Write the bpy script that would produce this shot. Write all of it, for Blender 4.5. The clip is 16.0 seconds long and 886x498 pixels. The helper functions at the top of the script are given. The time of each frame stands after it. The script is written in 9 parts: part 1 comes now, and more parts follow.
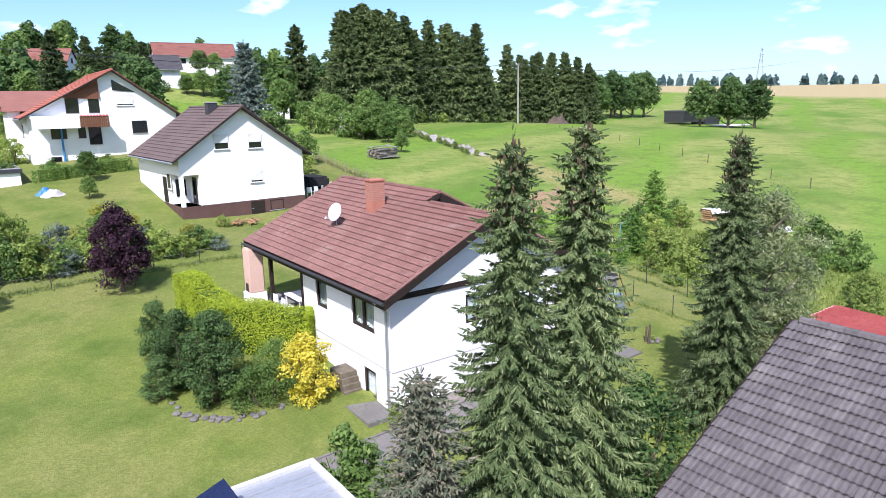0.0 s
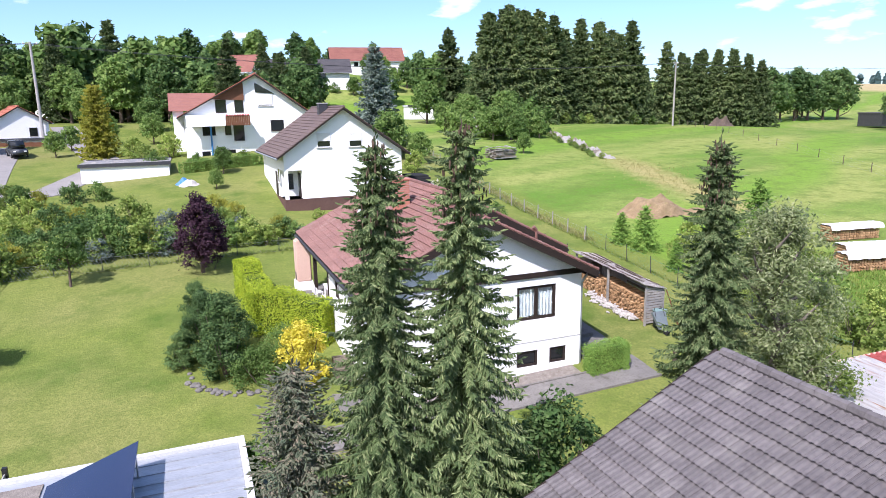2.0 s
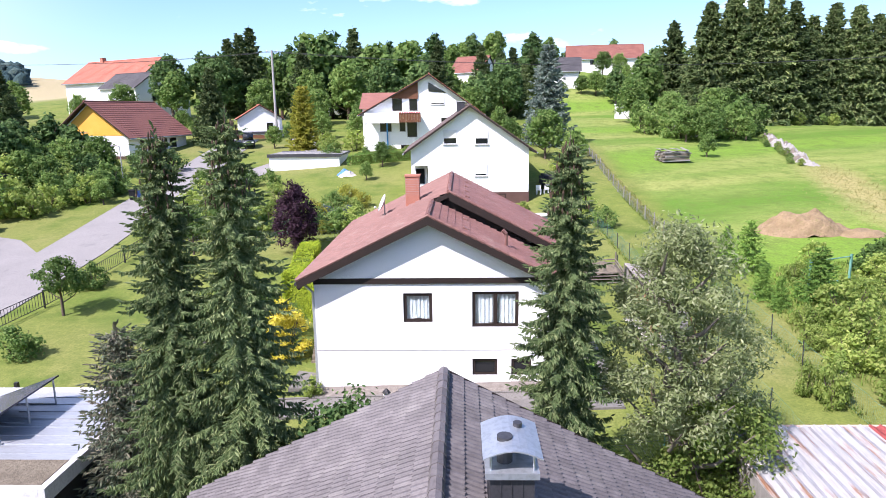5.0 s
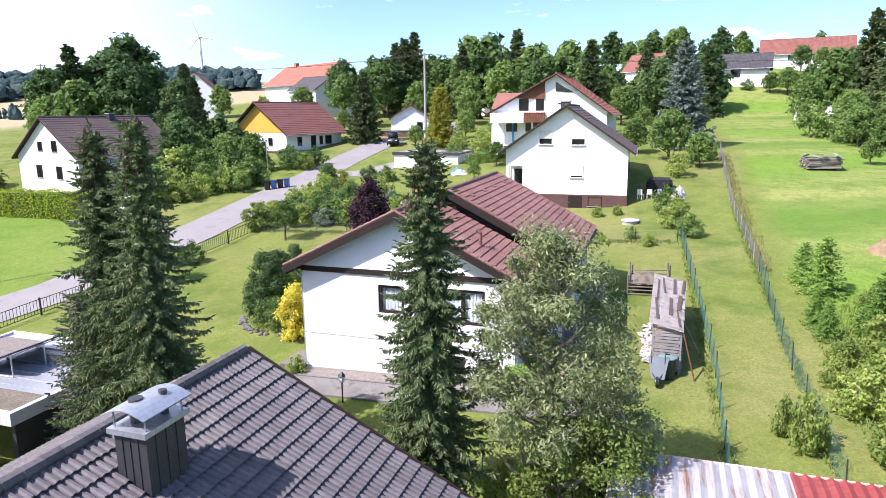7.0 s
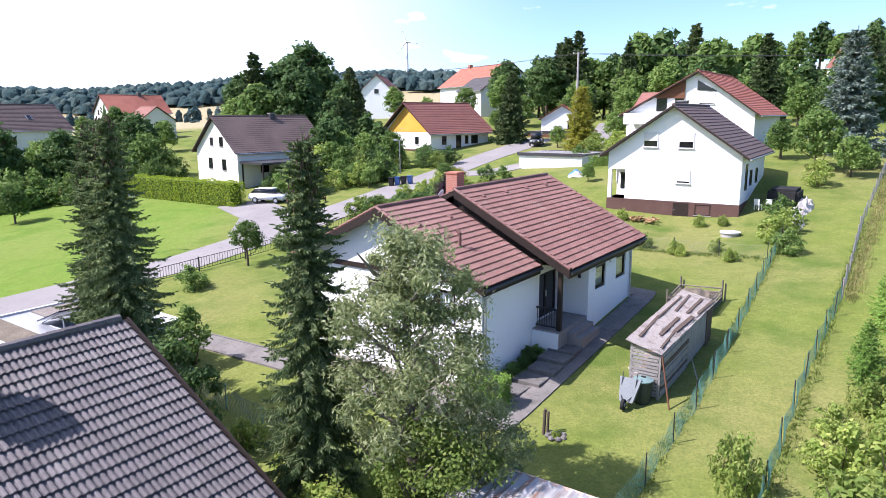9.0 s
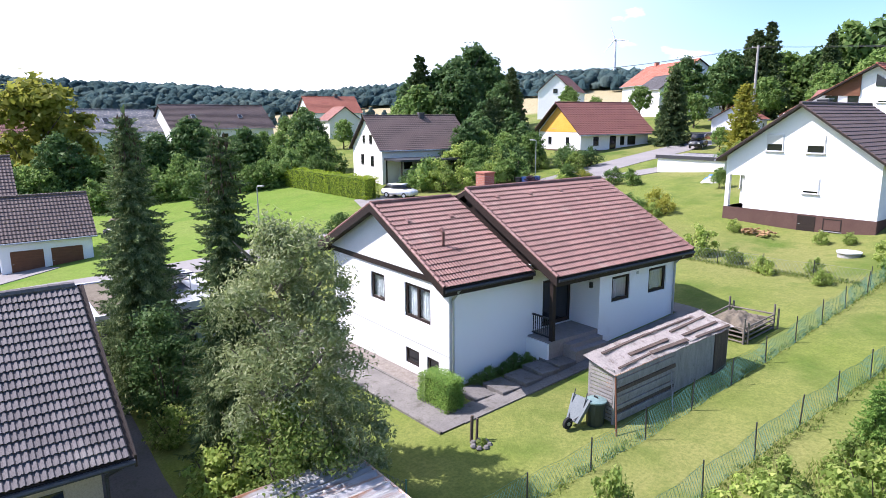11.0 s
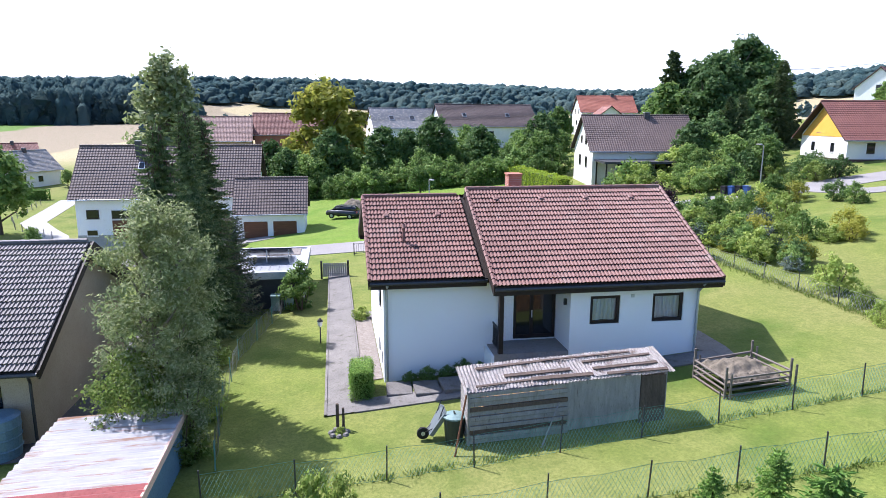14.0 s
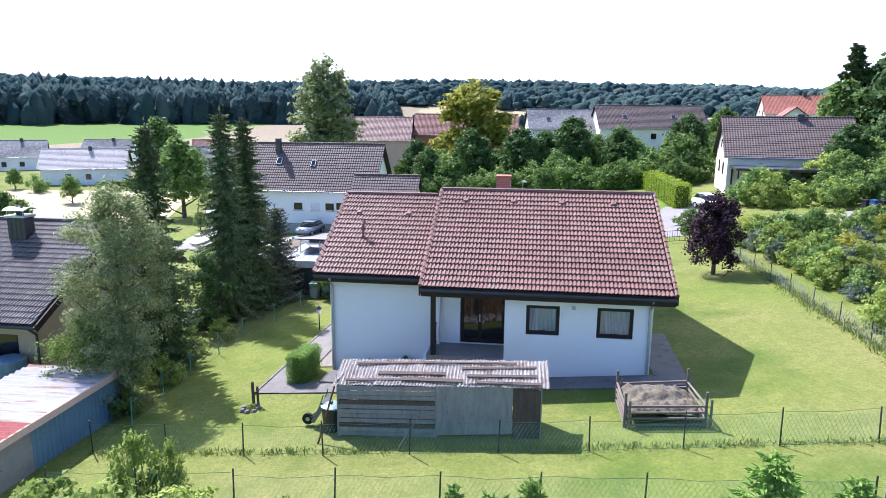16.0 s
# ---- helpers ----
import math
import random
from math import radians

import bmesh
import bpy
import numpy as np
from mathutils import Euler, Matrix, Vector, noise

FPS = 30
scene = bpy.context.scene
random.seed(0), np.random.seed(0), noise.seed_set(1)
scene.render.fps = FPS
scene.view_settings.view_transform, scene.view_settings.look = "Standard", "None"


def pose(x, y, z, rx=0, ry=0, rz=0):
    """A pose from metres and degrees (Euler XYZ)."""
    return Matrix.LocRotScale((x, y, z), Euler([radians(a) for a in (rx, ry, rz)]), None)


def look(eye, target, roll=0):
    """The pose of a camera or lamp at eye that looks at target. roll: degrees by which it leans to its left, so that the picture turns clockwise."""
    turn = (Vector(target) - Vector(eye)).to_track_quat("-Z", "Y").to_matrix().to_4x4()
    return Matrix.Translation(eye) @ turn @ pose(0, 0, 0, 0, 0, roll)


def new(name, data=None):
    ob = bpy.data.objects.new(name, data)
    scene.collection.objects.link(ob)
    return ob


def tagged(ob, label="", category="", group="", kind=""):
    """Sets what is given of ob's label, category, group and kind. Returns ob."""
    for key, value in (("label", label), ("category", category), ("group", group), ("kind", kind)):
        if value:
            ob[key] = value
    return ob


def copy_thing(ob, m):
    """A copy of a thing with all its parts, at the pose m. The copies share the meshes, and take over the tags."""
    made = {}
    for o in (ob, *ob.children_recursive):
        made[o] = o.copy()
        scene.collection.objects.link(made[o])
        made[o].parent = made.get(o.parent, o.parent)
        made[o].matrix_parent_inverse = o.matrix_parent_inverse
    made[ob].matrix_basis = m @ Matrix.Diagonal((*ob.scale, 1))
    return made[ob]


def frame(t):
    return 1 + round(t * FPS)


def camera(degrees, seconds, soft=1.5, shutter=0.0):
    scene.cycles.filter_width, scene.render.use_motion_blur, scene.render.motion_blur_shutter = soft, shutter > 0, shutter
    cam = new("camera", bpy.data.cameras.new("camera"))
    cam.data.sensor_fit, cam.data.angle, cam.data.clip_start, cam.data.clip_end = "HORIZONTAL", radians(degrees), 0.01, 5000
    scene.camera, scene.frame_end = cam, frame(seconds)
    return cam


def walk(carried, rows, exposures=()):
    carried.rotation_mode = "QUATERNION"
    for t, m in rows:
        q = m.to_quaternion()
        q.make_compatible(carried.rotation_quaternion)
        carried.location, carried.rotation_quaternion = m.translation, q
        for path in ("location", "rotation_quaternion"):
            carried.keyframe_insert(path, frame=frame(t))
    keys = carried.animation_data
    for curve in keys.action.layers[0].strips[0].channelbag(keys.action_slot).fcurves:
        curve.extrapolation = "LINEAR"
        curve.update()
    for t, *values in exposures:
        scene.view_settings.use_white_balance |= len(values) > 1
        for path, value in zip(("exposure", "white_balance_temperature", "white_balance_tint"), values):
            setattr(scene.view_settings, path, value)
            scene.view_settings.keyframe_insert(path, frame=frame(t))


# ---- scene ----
cam = camera(68.3, 16.0, 0.8)
METRES, EYE, TILT, LEAN, TURN = 70.0, 12.0, 0.0, 0.0, -36.4
ROWS = [
    (0.0, 0.0, 0.0, 0.0, -0.23, -12.47, 1.03),
    (0.5, 0.0241, 0.0005, -0.0003, 3.21, -12.39, 1.03),
    (1.0, 0.0491, 0.0024, -0.001, 6.91, -12.3, 1.06),
    (1.5, 0.0751, 0.0061, -0.001, 11.04, -12.24, 0.99),
    (2.0, 0.102, 0.0125, -0.0013, 15.15, -12.16, 0.95),
    (2.5, 0.1272, 0.0199, -0.0019, 18.98, -12.12, 0.96),
    (3.0, 0.1543, 0.0296, -0.0023, 22.73, -12.05, 0.96),
    (3.5, 0.1809, 0.0409, -0.0029, 25.43, -12.01, 0.94),
    (4.0, 0.2072, 0.0536, -0.0037, 29.66, -11.97, 0.89),
    (6.5, 0.3288, 0.15, -0.0064, 50.12, -11.74, 0.65),
    (7.0, 0.3484, 0.175, -0.0071, 54.77, -11.66, 0.64),
    (7.5, 0.3667, 0.2011, -0.0075, 58.97, -11.63, 0.64),
    (8.0, 0.3826, 0.2281, -0.008, 63.65, -11.57, 0.57),
    (8.5, 0.3957, 0.2559, -0.0083, 67.79, -11.52, 0.51),
    (9.0, 0.4066, 0.2843, -0.0088, 71.89, -11.45, 0.46),
    (11.5, 0.4289, 0.4412, -0.0103, 94.51, -11.34, 0.24),
    (12.0, 0.426, 0.475, -0.0107, 99.57, -11.35, 0.13),
    (12.5, 0.4196, 0.5089, -0.0109, 104.87, -11.35, 0.01),
    (13.0, 0.41, 0.5416, -0.0109, 109.34, -11.33, -0.05),
    (13.5, 0.3979, 0.5741, -0.0108, 113.18, -11.34, -0.14),
    (14.0, 0.3833, 0.6055, -0.0108, 117.16, -11.35, -0.22),
    (14.5, 0.3667, 0.6362, -0.011, 121.18, -11.33, -0.25),
    (15.0, 0.348, 0.6658, -0.0108, 125.31, -11.34, -0.3),
    (15.5, 0.3271, 0.6943, -0.0108, 129.67, -11.34, -0.36),
    (16.0, 0.3044, 0.7224, -0.0103, 134.18, -11.35, -0.46),
]
walk(cam, [(t, pose(0, 0, EYE, TILT, LEAN, TURN) @ pose(METRES * x, METRES * y, METRES * z, 90 + pitch, roll, yaw)) for t, x, y, z, yaw, pitch, roll in ROWS], [(0.0, 0.55, 5920, 22), (4.0, 0.80, 6150, 25.5), (9.0, 0.88, 6130, 26), (12.5, 0.90, 6020, 23), (16.0, 1.10, 5820, 22)])

# ---------------- world, sun ----------------
SUN_EL, SUN_ROT = radians(50.0), radians(224.0)
world = bpy.data.worlds.new("world")
scene.world = world
world.use_nodes = True
wn, wl = world.node_tree.nodes, world.node_tree.links
wn.clear()
w_out = wn.new("ShaderNodeOutputWorld")
w_bg = wn.new("ShaderNodeBackground")
w_sky = wn.new("ShaderNodeTexSky")
w_sky.sky_type = "NISHITA"
w_sky.sun_disc = False
w_sky.sun_elevation, w_sky.sun_rotation = SUN_EL, SUN_ROT
w_sky.air_density, w_sky.dust_density, w_sky.ozone_density = 1.0, 0.7, 1.6
w_co = wn.new("ShaderNodeTexCoord")
w_map = wn.new("ShaderNodeMapping")
w_map.inputs["Scale"].default_value = (1.0, 1.0, 3.2)
w_ns = wn.new("ShaderNodeTexNoise")
w_ns.inputs["Scale"].default_value = 8.5
w_ns.inputs["Detail"].default_value = 7.0
w_ns.inputs["Roughness"].default_value = 0.52
w_rp = wn.new("ShaderNodeValToRGB")
w_rp.color_ramp.elements[0].position, w_rp.color_ramp.elements[1].position = 0.60, 0.70
w_mx = wn.new("ShaderNodeMix")
w_mx.data_type = "RGBA"
w_mx.inputs["B"].default_value = (7.2, 7.7, 8.2, 1)
wl.new(w_co.outputs["Generated"], w_map.inputs["Vector"])
wl.new(w_map.outputs["Vector"], w_ns.inputs["Vector"])
wl.new(w_ns.outputs["Fac"], w_rp.inputs["Fac"])
# thin veil of bright haze towards the sun's side of the sky
w_dot = wn.new("ShaderNodeVectorMath")
w_dot.operation = "DOT_PRODUCT"
w_dot.inputs[1].default_value = (math.sin(radians(258)), math.cos(radians(258)), 0.35)
w_veil = wn.new("ShaderNodeMapRange")
w_veil.interpolation_type = "SMOOTHSTEP"
w_veil.inputs["From Min"].default_value, w_veil.inputs["From Max"].default_value = 0.25, 0.95
w_max = wn.new("ShaderNodeMath")
w_max.operation = "MAXIMUM"
wl.new(w_co.outputs["Generated"], w_dot.inputs[0])
wl.new(w_dot.outputs["Value"], w_veil.inputs["Value"])
wl.new(w_veil.outputs["Result"], w_max.inputs[0])
wl.new(w_rp.outputs["Color"], w_max.inputs[1])
wl.new(w_max.outputs["Value"], w_mx.inputs["Factor"])
w_tint = wn.new("ShaderNodeMix")
w_tint.data_type, w_tint.blend_type = "RGBA", "MULTIPLY"
w_tint.inputs["Factor"].default_value = 1.0
w_tint.inputs["B"].default_value = (0.76, 0.95, 1.12, 1)
wl.new(w_sky.outputs["Color"], w_tint.inputs["A"])
wl.new(w_tint.outputs["Result"], w_mx.inputs["A"])
wl.new(w_mx.outputs["Result"], w_bg.inputs["Color"])
w_bg.inputs["Strength"].default_value = 0.122
wl.new(w_bg.outputs["Background"], w_out.inputs["Surface"])

sun = new("sun", bpy.data.lights.new("sun", "SUN"))
sun.data.energy, sun.data.angle, sun.data.color = 5.0, radians(0.55), (1.0, 0.965, 0.92)
SUN_DIR = Vector((math.sin(SUN_ROT) * math.cos(SUN_EL), math.cos(SUN_ROT) * math.cos(SUN_EL), math.sin(SUN_EL)))
sun.matrix_basis = look(SUN_DIR * 300, (0, 0, 0))


# ---------------- materials ----------------
def nodes_of(name):
    m = bpy.data.materials.new(name)
    m.use_nodes = True
    return m, m.node_tree.nodes, m.node_tree.links, m.node_tree.nodes["Principled BSDF"]


def noise_node(n, l, scale, detail=4.0, rough=0.55, vec=None, stretch=None):
    t = n.new("ShaderNodeTexNoise")
    t.inputs["Scale"].default_value, t.inputs["Detail"].default_value, t.inputs["Roughness"].default_value = scale, detail, rough
    if vec is None:
        vec = n.new("ShaderNodeNewGeometry").outputs["Position"]
    if stretch:
        mp = n.new("ShaderNodeMapping")
        mp.inputs["Scale"].default_value = stretch
        l.new(vec, mp.inputs["Vector"])
        vec = mp.outputs["Vector"]
    l.new(vec, t.inputs["Vector"])
    return t


def mixc(n, l, fac, a, b, mode="MIX"):
    m = n.new("ShaderNodeMix")
    m.data_type, m.blend_type = "RGBA", mode
    for key, v in (("Factor", fac), ("A", a), ("B", b)):
        if hasattr(v, "is_linked"):
            l.new(v, m.inputs[key])
        elif key == "Factor":
            m.inputs[key].default_value = v
        else:
            m.inputs[key].default_value = (*v, 1)
    return m.outputs["Result"]


def ramp(n, l, fac, lo, hi):
    r = n.new("ShaderNodeMapRange")
    r.inputs["From Min"].default_value, r.inputs["From Max"].default_value = lo, hi
    l.new(fac, r.inputs["Value"])
    return r.outputs["Result"]


def surf(name, c1, c2, big=0.6, fine=14.0, rough=0.8, bump=0.15, metal=0.0, stain=None, stain_amt=(0.56, 0.72), stretch=None, island=0.0, objrand=0.0, dist=0.02):
    """Two-scale procedural surface: base colours c1-c2, optional stain colour, fine relief."""
    m, n, l, b = nodes_of(name)
    g = noise_node(n, l, big, 5.0, 0.6, None, stretch)
    f = noise_node(n, l, fine, 3.0, 0.6, None, stretch)
    col = mixc(n, l, ramp(n, l, g.outputs["Fac"], 0.3, 0.7), c1, c2)
    dark = tuple(v * 0.78 for v in c1)
    col = mixc(n, l, ramp(n, l, f.outputs["Fac"], 0.45, 0.8), col, dark)
    if stain:
        s = noise_node(n, l, big * 2.7, 6.0, 0.65, None, stretch)
        col = mixc(n, l, ramp(n, l, s.outputs["Fac"], *stain_amt), col, stain)
    if island or objrand:
        if island:
            src = n.new("ShaderNodeNewGeometry").outputs["Random Per Island"]
        else:
            src = n.new("ShaderNodeObjectInfo").outputs["Random"]
        amt = island or objrand
        hsv = n.new("ShaderNodeHueSaturation")
        l.new(col, hsv.inputs["Color"])
        vr = n.new("ShaderNodeMapRange")
        vr.inputs["To Min"].default_value, vr.inputs["To Max"].default_value = 1 - amt, 1 + amt
        l.new(src, vr.inputs["Value"])
        l.new(vr.outputs["Result"], hsv.inputs["Value"])
        col = hsv.outputs["Color"]
    l.new(col, b.inputs["Base Color"])
    b.inputs["Roughness"].default_value, b.inputs["Metallic"].default_value = rough, metal
    b.inputs["Specular IOR Level"].default_value = 0.28 if rough > 0.55 else 0.5
    if bump:
        bp = n.new("ShaderNodeBump")
        bp.inputs["Strength"].default_value, bp.inputs["Distance"].default_value = bump, dist
        l.new(f.outputs["Fac"], bp.inputs["Height"])
        l.new(bp.outputs["Normal"], b.inputs["Normal"])
    return m


def leafy(name, c1, c2, c3, scale=0.8, trans=0.25, spec=0.12):
    """Foliage: colour by clump noise and leaf by leaf, a little light through the leaf."""
    m, n, l, b = nodes_of(name)
    g = noise_node(n, l, scale, 3.0)
    col = mixc(n, l, ramp(n, l, g.outputs["Fac"], 0.32, 0.68), c1, c2)
    isl = n.new("ShaderNodeNewGeometry").outputs["Random Per Island"]
    col = mixc(n, l, ramp(n, l, isl, 0.55, 1.15), col, c3)
    hsv = n.new("ShaderNodeHueSaturation")
    l.new(col, hsv.inputs["Color"])
    oi = n.new("ShaderNodeObjectInfo")
    vr = n.new("ShaderNodeMapRange")
    vr.inputs["To Min"].default_value, vr.inputs["To Max"].default_value = 0.72, 1.35
    l.new(oi.outputs["Random"], vr.inputs["Value"])
    l.new(vr.outputs["Result"], hsv.inputs["Value"])
    hu = n.new("ShaderNodeMapRange")
    hu.inputs["To Min"].default_value, hu.inputs["To Max"].default_value = 0.506, 0.488
    l.new(oi.outputs["Random"], hu.inputs["Value"])
    l.new(hu.outputs["Result"], hsv.inputs["Hue"])
    col = hsv.outputs["Color"]
    l.new(col, b.inputs["Base Color"])
    b.inputs["Roughness"].default_value = 0.6
    b.inputs["Specular IOR Level"].default_value = spec
    tr = n.new("ShaderNodeBsdfTranslucent")
    l.new(col, tr.inputs["Color"])
    mx = n.new("ShaderNodeMixShader")
    mx.inputs["Fac"].default_value = trans
    out = n["Material Output"]
    l.new(b.outputs["BSDF"], mx.inputs[1])
    l.new(tr.outputs["BSDF"], mx.inputs[2])
    l.new(mx.outputs["Shader"], out.inputs["Surface"])
    return m


def tile_mat(name, c1, c2, lichen, rand=0.18, rough=0.7, amount=(0.52, 0.74)):
    m = surf(name, c1, c2, 0.35, 9.0, rough, 0.25, 0.0, lichen, amount, None, 0.0, rand)
    return m


def roof_far(name, c1, c2, stain, course=0.34, wide=0.3):
    """Tiled roof seen from far: relief of courses comes with the geometry, waves along the ridge from the bump."""
    m, n, l, b = nodes_of(name)
    co = n.new("ShaderNodeTexCoord")
    g = noise_node(n, l, 0.5, 5.0, 0.6)
    col = mixc(n, l, ramp(n, l, g.outputs["Fac"], 0.3, 0.7), c1, c2)
    f = noise_node(n, l, 5.0, 4.0)
    col = mixc(n, l, ramp(n, l, f.outputs["Fac"], 0.58, 0.75), col, stain)
    l.new(col, b.inputs["Base Color"])
    w = n.new("ShaderNodeTexWave")
    w.bands_direction = "Y"
    w.inputs["Scale"].default_value = 1.0 / wide / 3.2
    l.new(co.outputs["Object"], w.inputs["Vector"])
    bp = n.new("ShaderNodeBump")
    bp.inputs["Strength"].default_value, bp.inputs["Distance"].default_value = 0.7, 0.05
    l.new(w.outputs["Fac"], bp.inputs["Height"])
    l.new(bp.outputs["Normal"], b.inputs["Normal"])
    b.inputs["Roughness"].default_value = 0.72
    return m


M = {}
M["plaster"] = surf("white_plaster", (0.82, 0.82, 0.80), (0.86, 0.86, 0.85), 0.5, 30.0, 0.9, 0.25, 0, (0.70, 0.69, 0.66), (0.62, 0.85), None, 0, 0, 0.01)
M["plaster_cream"] = surf("cream_plaster", (0.78, 0.75, 0.66), (0.82, 0.80, 0.72), 0.5, 30.0, 0.9, 0.2)
M["plaster_tan"] = surf("tan_brick_plaster", (0.42, 0.33, 0.22), (0.48, 0.39, 0.27), 0.9, 22.0, 0.9, 0.4)
M["plaster_pink"] = surf("salmon_plaster", (0.62, 0.42, 0.33), (0.66, 0.47, 0.37), 0.7, 25.0, 0.9, 0.3)
M["plaster_yellow"] = surf("orange_boards", (0.70, 0.36, 0.05), (0.76, 0.42, 0.08), 0.7, 18.0, 0.8, 0.2)
M["plinth_brown"] = surf("brown_plinth", (0.10, 0.055, 0.045), (0.13, 0.075, 0.06), 1.0, 18.0, 0.9, 0.3)
M["plinth_grey"] = surf("grey_plinth", (0.33, 0.33, 0.32), (0.40, 0.40, 0.38), 1.0, 18.0, 0.9, 0.3)
M["dark_wood"] = surf("dark_stained_wood", (0.022, 0.015, 0.012), (0.034, 0.023, 0.018), 1.5, 26.0, 0.6, 0.25, stretch=(1, 1, 6))
M["brown_wood"] = surf("brown_boards", (0.13, 0.055, 0.028), (0.18, 0.08, 0.04), 1.5, 20.0, 0.7, 0.25, stretch=(1, 1, 6))
M["grey_wood"] = surf("weathered_grey_boards", (0.25, 0.235, 0.215), (0.37, 0.35, 0.32), 1.3, 22.0, 0.9, 0.4, 0, (0.10, 0.085, 0.07), (0.58, 0.74), (1, 5, 1), 0.16)
M["log_wood"] = surf("split_firewood", (0.30, 0.17, 0.08), (0.46, 0.30, 0.16), 2.5, 20.0, 0.9, 0.4, island=0.35)
RED_TILE = ((0.176, 0.086, 0.069), (0.236, 0.122, 0.099), (0.275, 0.20, 0.165))
GREY_TILE = ((0.098, 0.088, 0.088), (0.138, 0.125, 0.122), (0.185, 0.172, 0.158))
M["tile_red"] = tile_mat("red_brown_clay_tile", *RED_TILE, 0.12, 0.56, (0.56, 0.80))
M["tile_grey"] = tile_mat("grey_concrete_tile", *GREY_TILE, 0.14, 0.62, (0.50, 0.80))
M["roof_brown"] = roof_far("brown_roof", (0.095, 0.065, 0.055), (0.13, 0.09, 0.075), (0.19, 0.15, 0.13))
M["roof_dull"] = roof_far("dull_red_roof", (0.20, 0.082, 0.06), (0.26, 0.11, 0.08), (0.15, 0.07, 0.055))
M["roof_red"] = roof_far("red_roof", (0.33, 0.10, 0.06), (0.40, 0.14, 0.085), (0.25, 0.09, 0.06))
M["roof_dark"] = roof_far("dark_roof", (0.055, 0.05, 0.052), (0.075, 0.07, 0.072), (0.12, 0.11, 0.10))
M["roof_maroon"] = roof_far("maroon_roof", (0.20, 0.075, 0.055), (0.25, 0.10, 0.07), (0.14, 0.07, 0.055))
M["roof_worn"] = roof_far("worn_red_roof", (0.26, 0.15, 0.115), (0.33, 0.20, 0.16), (0.19, 0.12, 0.10))
M["brick"] = surf("red_brick", (0.38, 0.15, 0.10), (0.44, 0.19, 0.13), 2.0, 25.0, 0.9, 0.4)
M["zinc"] = surf("zinc_sheet", (0.42, 0.45, 0.47), (0.50, 0.53, 0.55), 2.0, 12.0, 0.45, 0.05, 0.7)
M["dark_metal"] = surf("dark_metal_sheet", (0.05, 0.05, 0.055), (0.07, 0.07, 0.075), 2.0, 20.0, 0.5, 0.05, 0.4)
M["black_iron"] = surf("black_iron", (0.015, 0.015, 0.016), (0.025, 0.025, 0.026), 3.0, 30.0, 0.5, 0.1)
M["white_plastic"] = surf("white_lacquer", (0.74, 0.74, 0.73), (0.79, 0.79, 0.78), 2.0, 20.0, 0.5, 0.02)
M["shutter"] = surf("white_roller_shutter", (0.68, 0.67, 0.64), (0.74, 0.73, 0.70), 2.0, 24.0, 0.6, 0.1)
M["curtain"] = surf("net_curtain", (0.34, 0.40, 0.42), (0.52, 0.58, 0.60), 3.0, 12.0, 0.9, 0.3, stretch=(6, 6, 0.4))
M["grey_dish"] = surf("grey_dish", (0.55, 0.57, 0.58), (0.62, 0.64, 0.65), 2.0, 20.0, 0.5, 0.02)
M["asphalt"] = surf("asphalt", (0.215, 0.203, 0.192), (0.27, 0.255, 0.24), 0.25, 12.0, 0.95, 0.2, 0, (0.15, 0.145, 0.14), (0.6, 0.75))
M["paving"] = surf("concrete_slab", (0.135, 0.127, 0.115), (0.195, 0.183, 0.165), 0.9, 14.0, 0.9, 0.3, 0, (0.085, 0.08, 0.06), (0.54, 0.72), None, 0, 0.12)
M["asphalt_dark"] = surf("deep_grey_asphalt", (0.085, 0.085, 0.085), (0.12, 0.118, 0.115), 0.5, 14.0, 0.9, 0.2, 0, (0.06, 0.07, 0.05), (0.55, 0.72))
M["kerb"] = surf("kerb_stone", (0.32, 0.31, 0.29), (0.38, 0.37, 0.35), 0.9, 14.0, 0.9, 0.3)
M["gravel"] = surf("pale_gravel", (0.42, 0.39, 0.36), (0.55, 0.52, 0.48), 3.0, 30.0, 0.95, 0.6, dist=0.05)
M["gravel_brown"] = surf("brownish_gravel", (0.165, 0.142, 0.118), (0.285, 0.255, 0.22), 5.0, 30.0, 0.95, 0.6, dist=0.05)
M["straw_field"] = surf("dry_mown_meadow", (0.42, 0.35, 0.19), (0.52, 0.44, 0.26), 0.15, 3.0, 0.95, 0.3, 0, (0.30, 0.30, 0.11), (0.56, 0.75))
M["soil"] = surf("dry_soil", (0.125, 0.105, 0.075), (0.20, 0.17, 0.125), 1.5, 10.0, 0.95, 0.7, dist=0.06)
M["hay"] = surf("dry_hay", (0.20, 0.14, 0.075), (0.30, 0.215, 0.125), 1.5, 10.0, 0.95, 0.8, 0, (0.2, 0.17, 0.07), (0.55, 0.7), dist=0.08)
M["bark"] = surf("bark", (0.09, 0.065, 0.05), (0.14, 0.105, 0.08), 3.0, 16.0, 0.95, 0.6, stretch=(2, 2, 0.5))
M["corrugated"] = surf("bleached_corrugated_sheet", (0.46, 0.42, 0.39), (0.58, 0.535, 0.50), 0.9, 9.0, 0.85, 0.2, 0, (0.24, 0.19, 0.16), (0.54, 0.7))
M["tin_white"] = surf("white_tin_with_rust", (0.58, 0.57, 0.56), (0.68, 0.67, 0.66), 0.8, 8.0, 0.6, 0.1, 0, (0.42, 0.22, 0.12), (0.54, 0.68), (2.2, 0.22, 1))
M["tin_red"] = surf("faded_red_tin", (0.46, 0.10, 0.09), (0.54, 0.16, 0.14), 0.8, 8.0, 0.6, 0.1)
